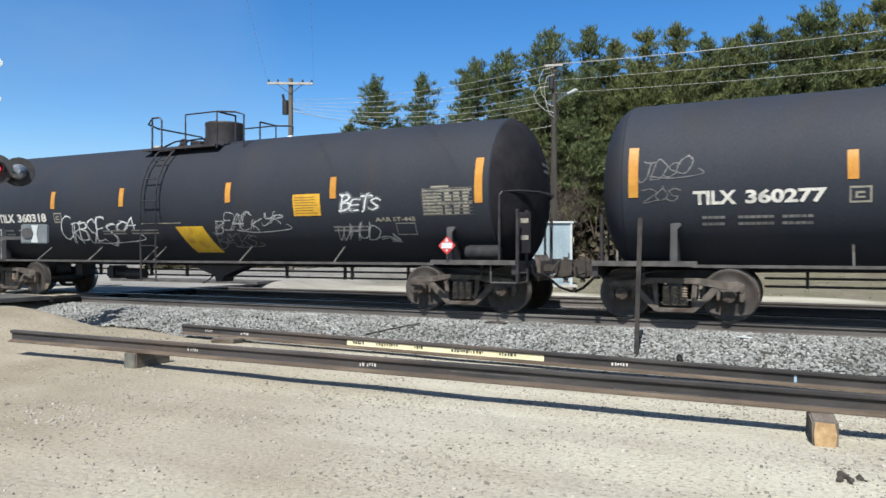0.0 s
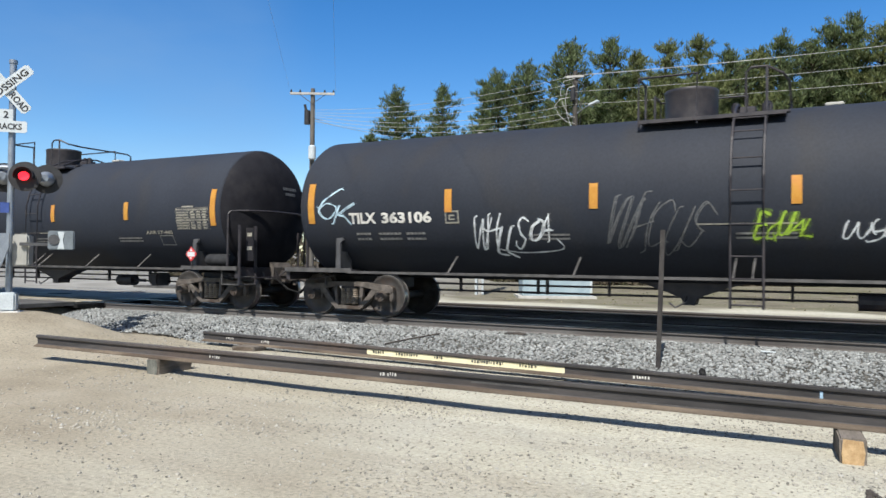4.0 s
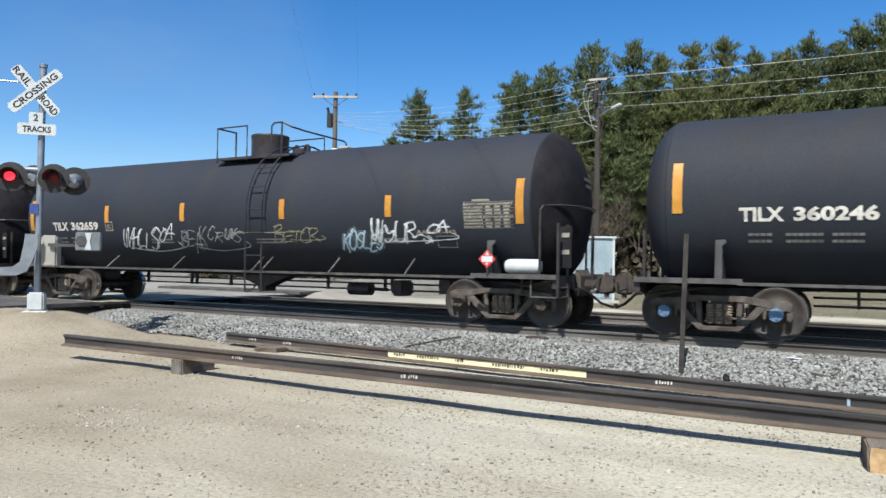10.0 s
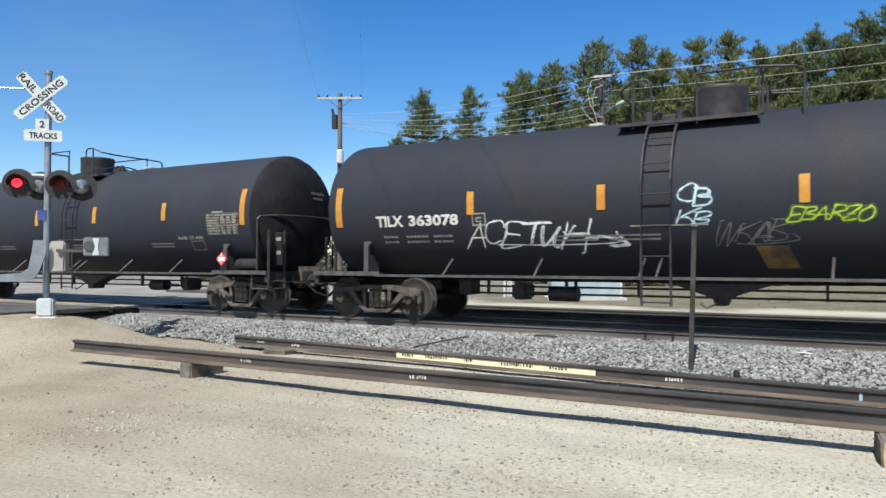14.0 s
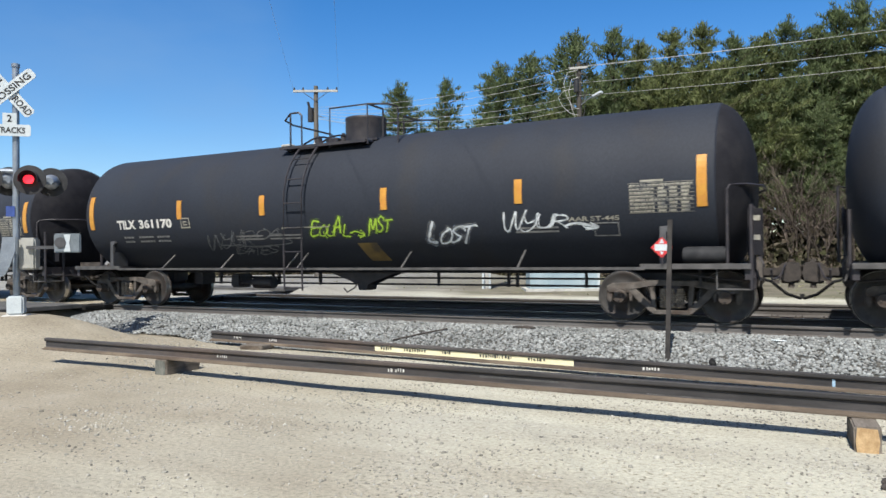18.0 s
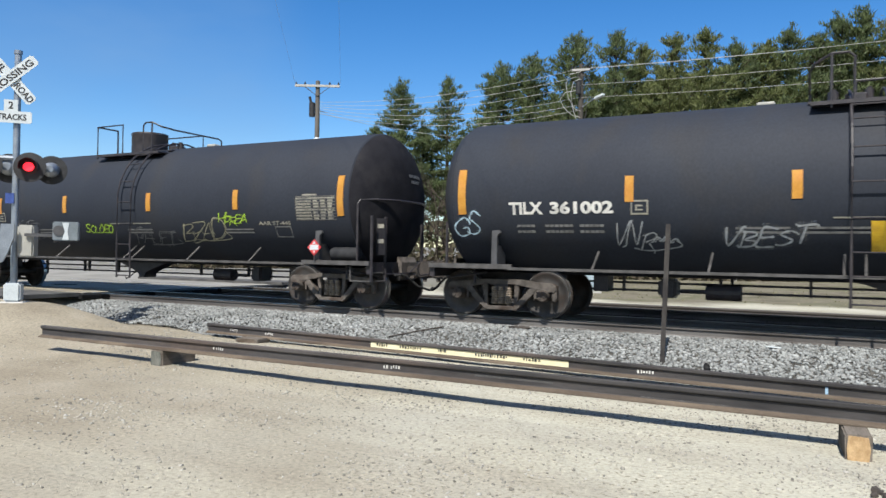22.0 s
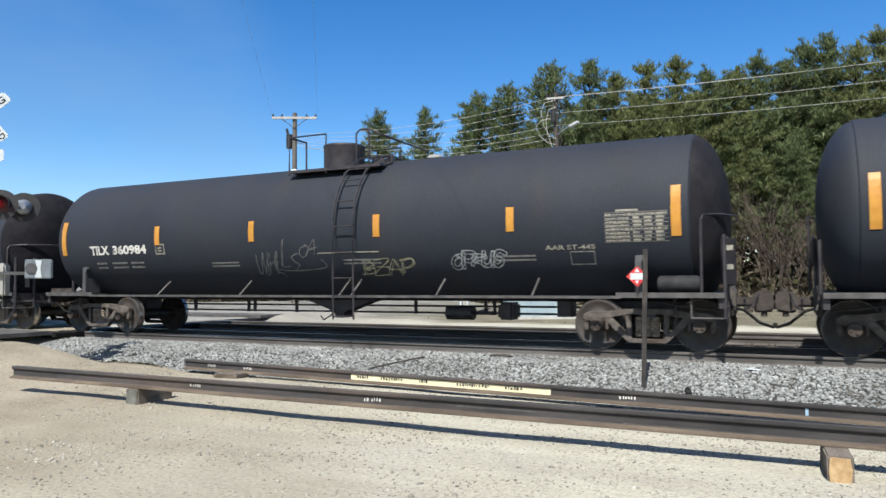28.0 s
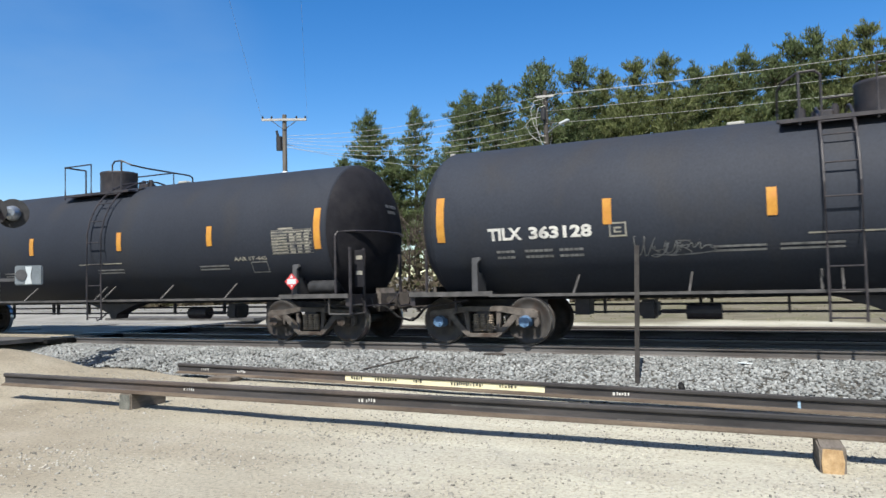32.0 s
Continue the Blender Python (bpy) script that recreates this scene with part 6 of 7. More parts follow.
# one car's reservoir is coloured white for sun glint, another has a scrawled word
for ob in CARS[10].children:
    if ob.name.startswith("air_reservoir"):
        ob.data = ob.data.copy()
        ob.data.materials[0] = M_SIGNWHITE
        tagged(ob, "air reservoir cylinder, white for sun glint")
bm = bmesh.new()
rod(bm, (0.62, -0.55, 3.78), (0.62, -0.55, 4.02), 0.06, 12)
part("valve_cap", bm, M_SIGNWHITE, CARS[3], "white valve cap")
flat_writing("reservoir_scrawl", "PUD", 0.36, 0.15, M_WHITE, CARS[16], pose(7.58, -1.446, 1.19), 0.02)

# ---- crossing signal ----
CWX, CWW = 0.95, 0.46
SX, SY, SZ = -13.75, 8.5, 0.10
signal = thing("crossing_signal", pose(SX, SY, SZ, 0, 0, 45), "silver level-crossing signal with crossbuck, red lamps and lowered gate", "crossing signal")
bm = bmesh.new()
rod(bm, (0, 0, 0.3), (0, 0, 4.86), 0.062, 18)
rod(bm, (0, 0, 4.86), (0, 0, 4.93), 0.075, 18)
part("mast", bm, M_GALV, signal, "galvanised steel mast", 40)
bm = bmesh.new()
box(bm, (0, 0, 0.25), (0.29, 0.29, 0.36))
bmesh.ops.bevel(bm, geom=bm.edges[:], offset=0.03, segments=2, affect="EDGES")
part("mast_base", bm, M_SIGNWHITE, signal, "white cast base box")
bm = bmesh.new()
box(bm, (0, 0, 0.0), (0.44, 0.44, 0.14))
bmesh.ops.bevel(bm, geom=bm.edges[:], offset=0.02, segments=1, affect="EDGES")
part("foundation", bm, M_CONCRETE, signal)
for turn, text, y in ((43, "CROSSING", -0.13), (-49, "RAIL  ROAD", -0.105)):
    bm = bmesh.new()
    box(bm, (0, 0, 0), (1.17, 0.012, 0.215))
    bmesh.ops.bevel(bm, geom=[e for e in bm.edges if abs((e.verts[0].co - e.verts[1].co).y) > 0.005], offset=0.03, segments=3, affect="EDGES")
    blade = part("crossbuck_blade", bm, M_SIGNWHITE, signal, "white crossbuck blade", at=pose(-0.10, y, 4.37, 0, -turn, 0))
    if text == "CROSSING":
        flat_writing("blade_writing", text, 1.0, 0.13, M_INK, blade, pose(0, -0.009, 0), 0.025)
    else:
        flat_writing("blade_writing", "RAIL", 0.42, 0.13, M_INK, blade, pose(-0.36, -0.009, 0), 0.025)
        flat_writing("blade_writing", "ROAD", 0.42, 0.13, M_INK, blade, pose(0.36, -0.009, 0), 0.025)
bm = bmesh.new()
box(bm, (-0.08, -0.11, 3.84), (0.24, 0.012, 0.22))
tp = part("track_count_plate", bm, M_SIGNWHITE, signal)
flat_writing("plate_writing", "2", 0.085, 0.14, M_INK, tp, pose(-0.08, -0.119, 3.845), 0.03)
bm = bmesh.new()
box(bm, (-0.06, -0.11, 3.62), (0.68, 0.012, 0.225))
bmesh.ops.bevel(bm, geom=[e for e in bm.edges if abs((e.verts[0].co - e.verts[1].co).y) > 0.005], offset=0.02, segments=2, affect="EDGES")
tp = part("tracks_plate", bm, M_SIGNWHITE, signal)
flat_writing("plate_writing", "TRACKS", 0.5, 0.12, M_INK, tp, pose(-0.06, -0.119, 3.62), 0.03)
bm = bmesh.new()
rod(bm, (-0.45, 0, 2.84), (0.45, 0, 2.84), 0.05, 12)
part("lamp_crossarm", bm, M_GALV, signal)
BULBS = {}
for x in (-0.37, 0.37):
    for s in (-1, 1):
        lamp = new("flashing_lamp")
        lamp.parent = signal
        lamp.matrix_basis = pose(x - 0.09 + (0.0 if s < 0 else 0.30), 0, 2.66, 0, 0, 0 if s < 0 else 180)
        bm = bmesh.new()
        lathe(bm, [(-0.21, 0.155), (-0.20, 0.285), (-0.19, 0.285), (-0.188, 0.165), (-0.16, 0.165), (-0.16, 0.10)], "y", 36)
        part("backplate", bm, M_INK, lamp, "round black backplate", 40)
        bm = bmesh.new()
        lathe(bm, [(-0.16, 0.15), (-0.02, 0.13), (0.04, 0.07), (0.04, 0.02)], "y", 24)
        part("lamp_body", bm, M_GALV, lamp, "grey cast lamp housing", 40)
        bm = bmesh.new()
        ring = [[bm.verts.new((r * math.cos(radians(-15 + q * 17.5)), y, r * math.sin(radians(-15 + q * 17.5)))) for q in range(13)] for y, r in ((-0.2, 0.165), (-0.40, 0.165), (-0.40, 0.172), (-0.2, 0.172))]
        for a in range(4):
            for q in range(12):
                bm.faces.new((ring[a][q], ring[a][q + 1], ring[(a + 1) % 4][q + 1], ring[(a + 1) % 4][q]))
        part("hood", bm, M_INK, lamp)
        bm = bmesh.new()
        lathe(bm, [(-0.205, 0.15), (-0.222, 0.11), (-0.23, 0.02)], "y", 28)
        part("lens", bm, M_LENS, lamp, "red lens darkened for hood shade", 60)
        bm = bmesh.new()
        bm.faces.new([bm.verts.new((0.095 * math.cos(k * math.tau / 24), 0, 0.085 * math.sin(k * math.tau / 24))) for k in range(24)])
        BULBS[(x, s)] = part("beacon_disc", bm, M_LIT, lamp, "glowing red beacon disc", at=pose(0, -0.30, 0))
bm = bmesh.new()
box(bm, (-0.08, -0.075, 2.06), (0.15, 0.02, 0.2))
part("number_plate_blue", bm, M_BLUESIGN, signal, "small blue notice plate")
bm = bmesh.new()
box(bm, (0.22, 0.04, 1.24), (0.28, 0.42, 0.62))
bmesh.ops.bevel(bm, geom=bm.edges[:], offset=0.03, segments=2, affect="EDGES")
part("gate_mechanism", bm, M_CREAM, signal, "cream gate mechanism box")
bm = bmesh.new()
prism(bm, [(0.06, 1.56), (-0.16, 1.56), (-0.18, 1.36), (-0.24, 1.02), (-0.36, 0.93), (-0.80, 0.90), (-0.80, 0.76), (-0.30, 0.76), (-0.12, 0.84), (-0.04, 1.0), (0.06, 1.3)], -0.32, -0.26)
part("gate_bracket", bm, M_GALV, signal, "curved silver gate arm bracket")
bm = bmesh.new()
for k in range(8):
    box(bm, (-0.8 - 0.4 - 0.8 * k, -0.29, 0.83), (0.4, 0.03, 0.085))
part("gate_arm_white", bm, M_SIGNWHITE, signal, "white lengths of the lowered gate arm")
bm = bmesh.new()
for k in range(8):
    box(bm, (-0.8 - 0.8 - 0.8 * k, -0.29, 0.83), (0.4, 0.03, 0.085))
part("gate_arm_red", bm, M_RED, signal, "red lengths of the lowered gate arm")
bm = bmesh.new()
rod(bm, (-0.15, 0, 4.55), (-1.6, 0.2, 4.58), 0.014, 8)
part("bell_bracket", bm, M_GALV, signal)

bm = bmesh.new()
box(bm, (CWX - 0.42, -0.22, 1.36), (0.62, 0.04, 0.06))
part("counterweight_arm", bm, M_POSTGREY, signal)
bm = bmesh.new()
box(bm, (CWX, -0.29, 1.44), (CWW, 0.13, 0.37))
bmesh.ops.bevel(bm, geom=bm.edges[:], offset=0.02, segments=2, affect="EDGES")
weight = part("counterweight", bm, M_ALU, signal, "grey counterweight plates of the gate arm")
bm = bmesh.new()
lathe(bm, [(-0.012, 0.10), (0.012, 0.10)], "y", 24)
for v in bm.verts:
    v.co += Vector((CWX - 0.12, -0.362, 1.45))
part("counterweight_disc", bm, M_POSTGREY, weight, "dark round cover disc")
bm = bmesh.new()
prism(bm, [(CWX - 0.06, 1.275), (CWX + 0.06, 1.275), (CWX + 0.035, 1.44), (CWX + 0.06, 1.605), (CWX - 0.06, 1.605), (CWX - 0.015, 1.44)], -0.366, -0.352)
part("weight_plate", bm, M_SIGNWHITE, weight, "white plate edge")

# ---- beyond the tracks ----
hut = thing("equipment_cabinet", pose(-9.2, 28.4, ground_z(-9.2, 28.4), 0, 0, 27), "pale blue steel signal equipment cabinet on a slab", "equipment cabinet")
bm = bmesh.new()
box(bm, (0, 0.8, 1.36), (2.85, 1.6, 2.56))
bmesh.ops.bevel(bm, geom=bm.edges[:], offset=0.03, segments=1, affect="EDGES")
part("cabinet_body", bm, M_BLUEMETAL, hut)
bm = bmesh.new()
box(bm, (0, 0.8, 2.68), (3.0, 1.75, 0.08))
part("cabinet_roof", bm, M_SIGNWHITE, hut)
bm = bmesh.new()
box(bm, (0, 0.8, 0.02), (3.2, 2.0, 0.16))
part("slab", bm, M_CONCRETE, hut)
for x in (-0.95, 0.0, 0.95):
    bm = bmesh.new()
    box(bm, (x, -0.015, 1.36), (0.86, 0.03, 2.3))
    d = part("cabinet_door", bm, M_BLUEMETAL, hut)
    bm = bmesh.new()
    box(bm, (x + 0.34, -0.045, 1.3), (0.04, 0.04, 0.2))
    part("door_handle", bm, M_INK, d)
bm = bmesh.new()
prism(bm, [(-0.20, 1.9), (0, 1.55), (0.20, 1.9), (0, 2.25)], -0.05, -0.034)
part("dark_plate", bm, M_INK, hut, "black diamond plate")
bm = bmesh.new()
box(bm, (1.39, -0.02, 1.36), (0.09, 0.05, 2.56))
part("corner_post", bm, M_SIGNWHITE, hut)


def marker(x, y, h, material, label):
    t = thing("marker_post", pose(x, y, ground_z(x, y)), label, "post", "white posts by the far gravel")
    bm = bmesh.new()
    box(bm, (0, 0, h / 2 - 0.1), (0.1, 0.06, h + 0.2))
    bmesh.ops.bevel(bm, geom=bm.edges[:], offset=0.012, segments=1, affect="EDGES")
    part("post_body", bm, material, t)


marker(-12.5, 27.6, 1.0, M_SIGNWHITE, "white plastic marker post on far gravel")
stub = thing("service_pole", pose(-12.5, 27.9, ground_z(-12.5, 27.9)), "short grey wooden service pole with a white conduit", "pole")
bm = bmesh.new()
rod(bm, (0, 0, -0.3), (0, 0, 6.9), 0.15, 12, 0.125)
part("pole_shaft", bm, M_GREYPOLE, stub, smooth=40)
bm = bmesh.new()
rod(bm, (0.22, -0.12, 0), (0.22, -0.12, 5.7), 0.05, 8)
part("conduit", bm, M_SIGNWHITE, stub)
for z in (2.5, 5.5):
    bm = bmesh.new()
    box(bm, (0.13, -0.06, z), (0.2, 0.12, 0.05))
    part("conduit_strap", bm, M_GREYSTEEL, stub)
bm = bmesh.new()
box(bm, (0.05, -0.16, 5.1), (0.22, 0.12, 0.35))
part("meter_box", bm, M_GALV, stub)


def utility_pole(x, y, h, turn, label, arms, wood=None):
    t = thing("utility_pole", pose(x, y, ground_z(x, y), 0, 0, turn), label, "utility pole", "utility poles along the tracks")
    g = ground_z(x, y)
    bm = bmesh.new()
    rod(bm, (0, 0, -0.5), (0, 0, h - g), 0.17, 14, 0.115)
    part("pole_shaft", bm, wood or M_POLE, t, smooth=40)
    for z, half, thick in arms:
        bm = bmesh.new()
        box(bm, (0, -0.14, z - g), (2 * half, 0.1, thick))
        part("crossarm", bm, M_GREYPOLE, t)
        for s in (-1, 1):
            bm = bmesh.new()
            rod(bm, (s * 0.62 * half, -0.14, z - g), (0, -0.14, z - g - 0.55), 0.018, 6)
            part("arm_brace", bm, M_GREYSTEEL, t)
        for q in (-0.95, -0.55, 0.55, 0.95):
            bm = bmesh.new()
            lathe(bm, [(0, 0.03), (0.03, 0.055), (0.08, 0.055), (0.1, 0.035), (0.15, 0.03)], "z", 10)
            for v in bm.verts:
                v.co += Vector((q * half, -0.14, z - g + thick / 2))
            part("insulator", bm, M_INK, t)
    return t, g


p1, g1 = utility_pole(-23.95, 31.2, 10.5, 28, "wooden utility pole with a long crossarm and transformer can", [(10.2, 1.2, 0.12)])
bm = bmesh.new()
rod(bm, (-0.28, -0.05, 8.55 - g1), (-0.28, -0.05, 9.3 - g1), 0.16, 14)
rod(bm, (-0.34, -0.05, 9.3 - g1), (-0.42, -0.05, 9.62 - g1), 0.07, 8)
part("cutout_switch", bm, M_INK, p1)
bm = bmesh.new()
lathe(bm, [(6.6 - g1, 0.12), (6.65 - g1, 0.2), (7.3 - g1, 0.2), (7.38 - g1, 0.1)], "z", 16)
for v in bm.verts:
    v.co += Vector((0.05, -0.3, 0))
part("transformer", bm, M_SIGNWHITE, p1, "pale transformer can")
bm = bmesh.new()
pipe(bm, [(0, -0.1, 8.9 - g1), (0.35, -0.15, 8.8 - g1), (0.55, -0.15, 8.75 - g1)], 0.02)
part("service_bracket", bm, M_GREYSTEEL, p1)
p2, g2 = utility_pole(-9.9, 33.1, 10.35, 10, "dark wooden utility pole with street lamp and looping cables", [(10.05, 0.42, 0.10)],
                      surface("dark_pole_wood", (0.030, 0.026, 0.022), (0.062, 0.055, 0.047), 0.9, 0, 5, 8, 40, 0.3, 0.01, stretch=(1, 1, 0.12)))
for dx, z0, z1, m in ((-0.62, 9.95, 8.2, M_WIRE), (-0.40, 9.6, 7.7, M_WIRE), (-0.85, 9.1, 7.9, M_WIRE), (0.42, 9.8, 8.4, M_GREYSTEEL), (0.30, 9.0, 7.4, M_GREYSTEEL)):
    bm = bmesh.new()
    pipe(bm, [(0.0, -0.18, z0 - g2), (dx * 0.8, -0.3, z0 - 0.12 - g2), (dx * 1.1, -0.3, z0 * 0.65 + z1 * 0.35 - g2), (dx * 0.9, -0.3, z0 * 0.3 + z1 * 0.7 - g2), (dx * 0.45, -0.25, z1 - g2), (0, -0.18, z1 - 0.1 - g2)], 0.015)
    part("cable_loop", bm, m, p2)
bm = bmesh.new()
pipe(bm, [(0.1, -0.1, 8.3 - g2), (0.4, -0.2, 8.5 - g2), (0.75, -0.35, 8.65 - g2)], 0.03)
part("lamp_arm", bm, M_GALV, p2)
bm = bmesh.new()
box(bm, (0.9, -0.4, 8.68 - g2), (0.5, 0.22, 0.12), Euler((0, radians(-18), radians(-20))).to_matrix())
bmesh.ops.bevel(bm, geom=bm.edges[:], offset=0.03, segments=2, affect="EDGES")
part("lamp_head", bm, M_SIGNWHITE, p2, "pale street lamp head")
bm = bmesh.new()
rod(bm, (-0.1, -0.2, 8.9 - g2), (-0.1, -0.2, 9.5 - g2), 0.13, 12)
part("transformer", bm, M_INK, p2)
p3, g3 = utility_pole(24.0, 32.6, 11.0, 0, "wooden utility pole carrying the line onward", [(10.6, 0.55, 0.12)])


def wire(a, b, sag, r=0.0095, label="thin pale sagging overhead wire between poles"):
    a, b = Vector(a), Vector(b)
    bm = bmesh.new()
    n = 22
    pts = []
    for i in range(n + 1):
        t = i / n
        p = a.lerp(b, t)
        p.z -= 4 * sag * t * (1 - t)
        pts.append(p)
    pipe(bm, pts, r, 5)
    solid("overhead_wire", bm, M_WIRE, label, "wire", "overhead wires")


for (dx, z2), (ex, z3) in zip(((-0.5, 10.12), (0.5, 10.12), (-0.15, 9.35), (-0.15, 8.75)), ((-0.5, 10.75), (0.5, 10.75), (-0.15, 10.0), (-0.15, 9.2))):
    wire((-9.9 + dx, 33.0, z2), (24.0 + ex, 32.6, z3), 0.5)
for z2, z1, s in ((10.12, 9.35, 0.45), (9.75, 9.2, 0.5), (9.3, 9.1, 0.55), (8.75, 9.0, 0.6), (8.4, 8.85, 0.6), (8.15, 8.75, 0.7)):
    wire((-10.0, 33.0, z2), (-23.9, 31.2, z1), s, 0.009)
wire((-10.0, 33.0, 7.2), (-12.5, 27.9, 6.6), 0.25, 0.015)
wire((-23.9, 31.1, 8.75), (-17.5, 42.5, 8.6), 0.3, 0.012)
for dx, ex in ((-1.1, 4.0), (1.1, 6.6)):
    wire((-23.95 + dx, 31.2 + dx * 0.5, 10.35), (ex, -10.0, 13.0), 0.5, 0.004, "thin overhead wire crossing high over the tracks")

# ---- trees ----


def needles(rng, tips, size):
    """Soft tufts of needle blades: (place, way, scale) of each tuft to triangles that fan out round its tip."""
    m = 17
    p = np.repeat(np.array([q[0] for q in tips]), m, axis=0)
    k = np.repeat(np.array([q[2] for q in tips]), m)[:, None]
    w = np.repeat(np.array([q[1] for q in tips]), m, axis=0) + rng.normal(0, 0.6, p.shape)
    w[:, 2] += 0.15
    w /= np.linalg.norm(w, axis=1)[:, None]
    s = np.cross(w, rng.normal(0, 1, p.shape))
    s /= np.linalg.norm(s, axis=1)[:, None] + 1e-9
    ln = size * rng.uniform(0.6, 1.25, (len(p), 1)) * k
    o = p + rng.normal(0, 0.15, p.shape) * np.array([1.1, 1.1, 0.6]) * k
    v = np.stack([o - s * ln * 0.12, o + s * ln * 0.12, o + w * ln], 1).reshape(-1, 3)
    return v, np.arange(len(v)).reshape(-1, 3)


def pine(name, seed, h, spread, bare, material, group, ragged=0.35):
    """An old white pine: a tapered trunk, whorls of limbs that sweep up towards the tip, tufted plumes, a blunt ragged top and gaps."""
    rng = np.random.default_rng(seed)
    t = thing(name, pose(0, 0, 0), "tall green pine tree with layered ragged branches", "pine tree", group)
    bm = bmesh.new()
    pts = [(0.25 * math.sin(i * 1.1 + seed) * i / 10, 0.25 * math.cos(i * 0.9 + seed) * i / 10, h * 0.985 * i / 10) for i in range(11)]
    rings = []
    for i, p in enumerate(pts):
        r = 0.24 * (1 - i / 10.3) + 0.012
        rings.append([bm.verts.new((p[0] + r * math.cos(k * math.tau / 8), p[1] + r * math.sin(k * math.tau / 8), p[2] - (0.6 if i == 0 else 0))) for k in range(8)])
    for a, b in zip(rings, rings[1:]):
        for k in range(8):
            bm.faces.new((a[k], a[(k + 1) % 8], b[(k + 1) % 8], b[k]))
    tips = []
    z = h * bare
    thin = rng.uniform(0.55, 0.8)
    while z < h * 0.955:
        u = (z - h * bare) / (h * (1 - bare))
        # full below, tapering to a blunt plume that stays ragged to the tip
        reach = spread * 1.25 * min(1.0, 0.72 + 0.8 * u) * (1 - u) ** 0.86 * rng.uniform(0.70, 1.15) + 0.18
        if abs(u - thin) < 0.035:
            reach *= 0.62
        c = np.array([np.interp(z, [q[2] for q in pts], [q[j] for q in pts]) for j in (0, 1)])
        turn = rng.uniform(0, math.tau)
        nb = rng.integers(5, 8)
        for b in range(nb):
            a = turn + math.tau * b / nb + rng.uniform(-0.45, 0.45)
            ln = reach * rng.uniform(1 - ragged * 1.5, 1 + ragged * 0.75)
            if rng.uniform() < 0.12:
                ln *= 0.4
            up = rng.uniform(-0.04, 0.2) + 0.7 * u ** 2
            zs = z + rng.uniform(-0.15, 0.15)
            start = np.array([c[0], c[1], zs])
            flat = 1.0 / math.sqrt(1 + 0.5 * up * up)
            out = np.array([math.cos(a) * flat, math.sin(a) * flat, up * 0.75])
            end = start + out * ln + np.array([0, 0, 0.05 * ln * ln])
            end[2] = min(end[2], h * 0.995)
            rod(bm, start, end, 0.04, 3, 0.012)
            k = max(2, int(ln / 0.17))
            for i in range(k):
                f = (i + rng.uniform(0.2, 1.0)) / k
                if f < 0.3 and ln > 0.8:
                    continue
                p = start + (end - start) * f
                wide = 0.40 * ln * (1.05 - f) + 0.06
                p = p + np.array([-math.sin(a), math.cos(a), 0]) * rng.uniform(-wide, wide) + np.array([0, 0, rng.uniform(-0.03, 0.10)])
                tips.append((p, np.array([math.cos(a) * 0.5, math.sin(a) * 0.5, 0.45 + 0.7 * u]), rng.uniform(0.8, 1.15) * (1.0 - 0.25 * u * u)))
        z += h * rng.uniform(0.030, 0.056) * (1.0 - 0.5 * u)
    for k in range(10):
        tips.append((np.array([pts[-1][0] + rng.normal(0, 0.05), pts[-1][1] + rng.normal(0, 0.05), h * (0.915 + k * 0.008)]), np.array([0.0, 0, 1.3]), 0.62))
    part("trunk", bm, M_BARK, t)
    v, f = needles(rng, tips, 0.38)
    ob = new("crown", fast_mesh("crown", v, f, material))
    ob.parent = t
    tagged(ob, "needled crown with gaps")
    return t, h


PINES = [pine("pine_tree", 11, 15.0, 3.6, 0.16, M_NEEDLE, "pines of the wood edge"),
         pine("pine_tree", 12, 16.5, 3.5, 0.28, M_NEEDLE, "pines of the wood edge"),
         pine("pine_tree", 13, 17.0, 3.3, 0.30, M_NEEDLE2, "pines of the wood edge", 0.45),
         pine("pine_tree", 14, 16.0, 3.4, 0.26, M_NEEDLE, "pines of the wood edge", 0.5),
         pine("pine_tree", 15, 15.5, 3.4, 0.22, M_NEEDLE2, "pines of the wood edge", 0.4)]
used = [False] * len(PINES)


def plant(i, x, y, top, turn):
    """A pine of kind i with its tip at height top."""
    t, h = PINES[i]
    g = ground_z(x, y)
    s = (top - g) / h
    if used[i]:
        ob = copy_thing(t, pose(x, y, g - 0.1, 0, 0, turn))
    else:
        ob, used[i] = t, True
        ob.matrix_basis = pose(x, y, g - 0.1, 0, 0, turn)
    ob.scale = (s, s, s)


rnd = random.Random(21)
for i, x, y, top in ((0, -28.2, 47.0, 14.9), (3, -25.0, 48.7, 15.1), (3, -22.1, 50.2, 15.2), (0, -29.9, 46.4, 11.4), (0, -26.5, 47.6, 11.5), (4, -23.6, 49.4, 10.6),
                     (1, -19.4, 46.0, 15.0), (1, -17.6, 47.0, 15.6), (1, -14.3, 46.4, 16.5), (3, -12.0, 47.6, 16.5), (4, -10.3, 48.2, 15.6), (2, -8.6, 49.0, 16.4),
                     (2, -6.7, 50.4, 17.0), (1, -4.7, 51.5, 16.2), (4, -3.0, 52.2, 16.0), (1, -1.6, 53.1, 17.2), (3, 0.0, 53.8, 16.6), (1, 1.4, 54.7, 18.1), (3, 3.0, 55.2, 18.4),
                     (4, 4.4, 54.0, 17.2), (2, 6.2, 55.5, 18.6), (1, 8.4, 55.0, 18.3), (4, 10.6, 56.5, 18.0)):
    plant(i, x, y, top, rnd.uniform(0, 360))
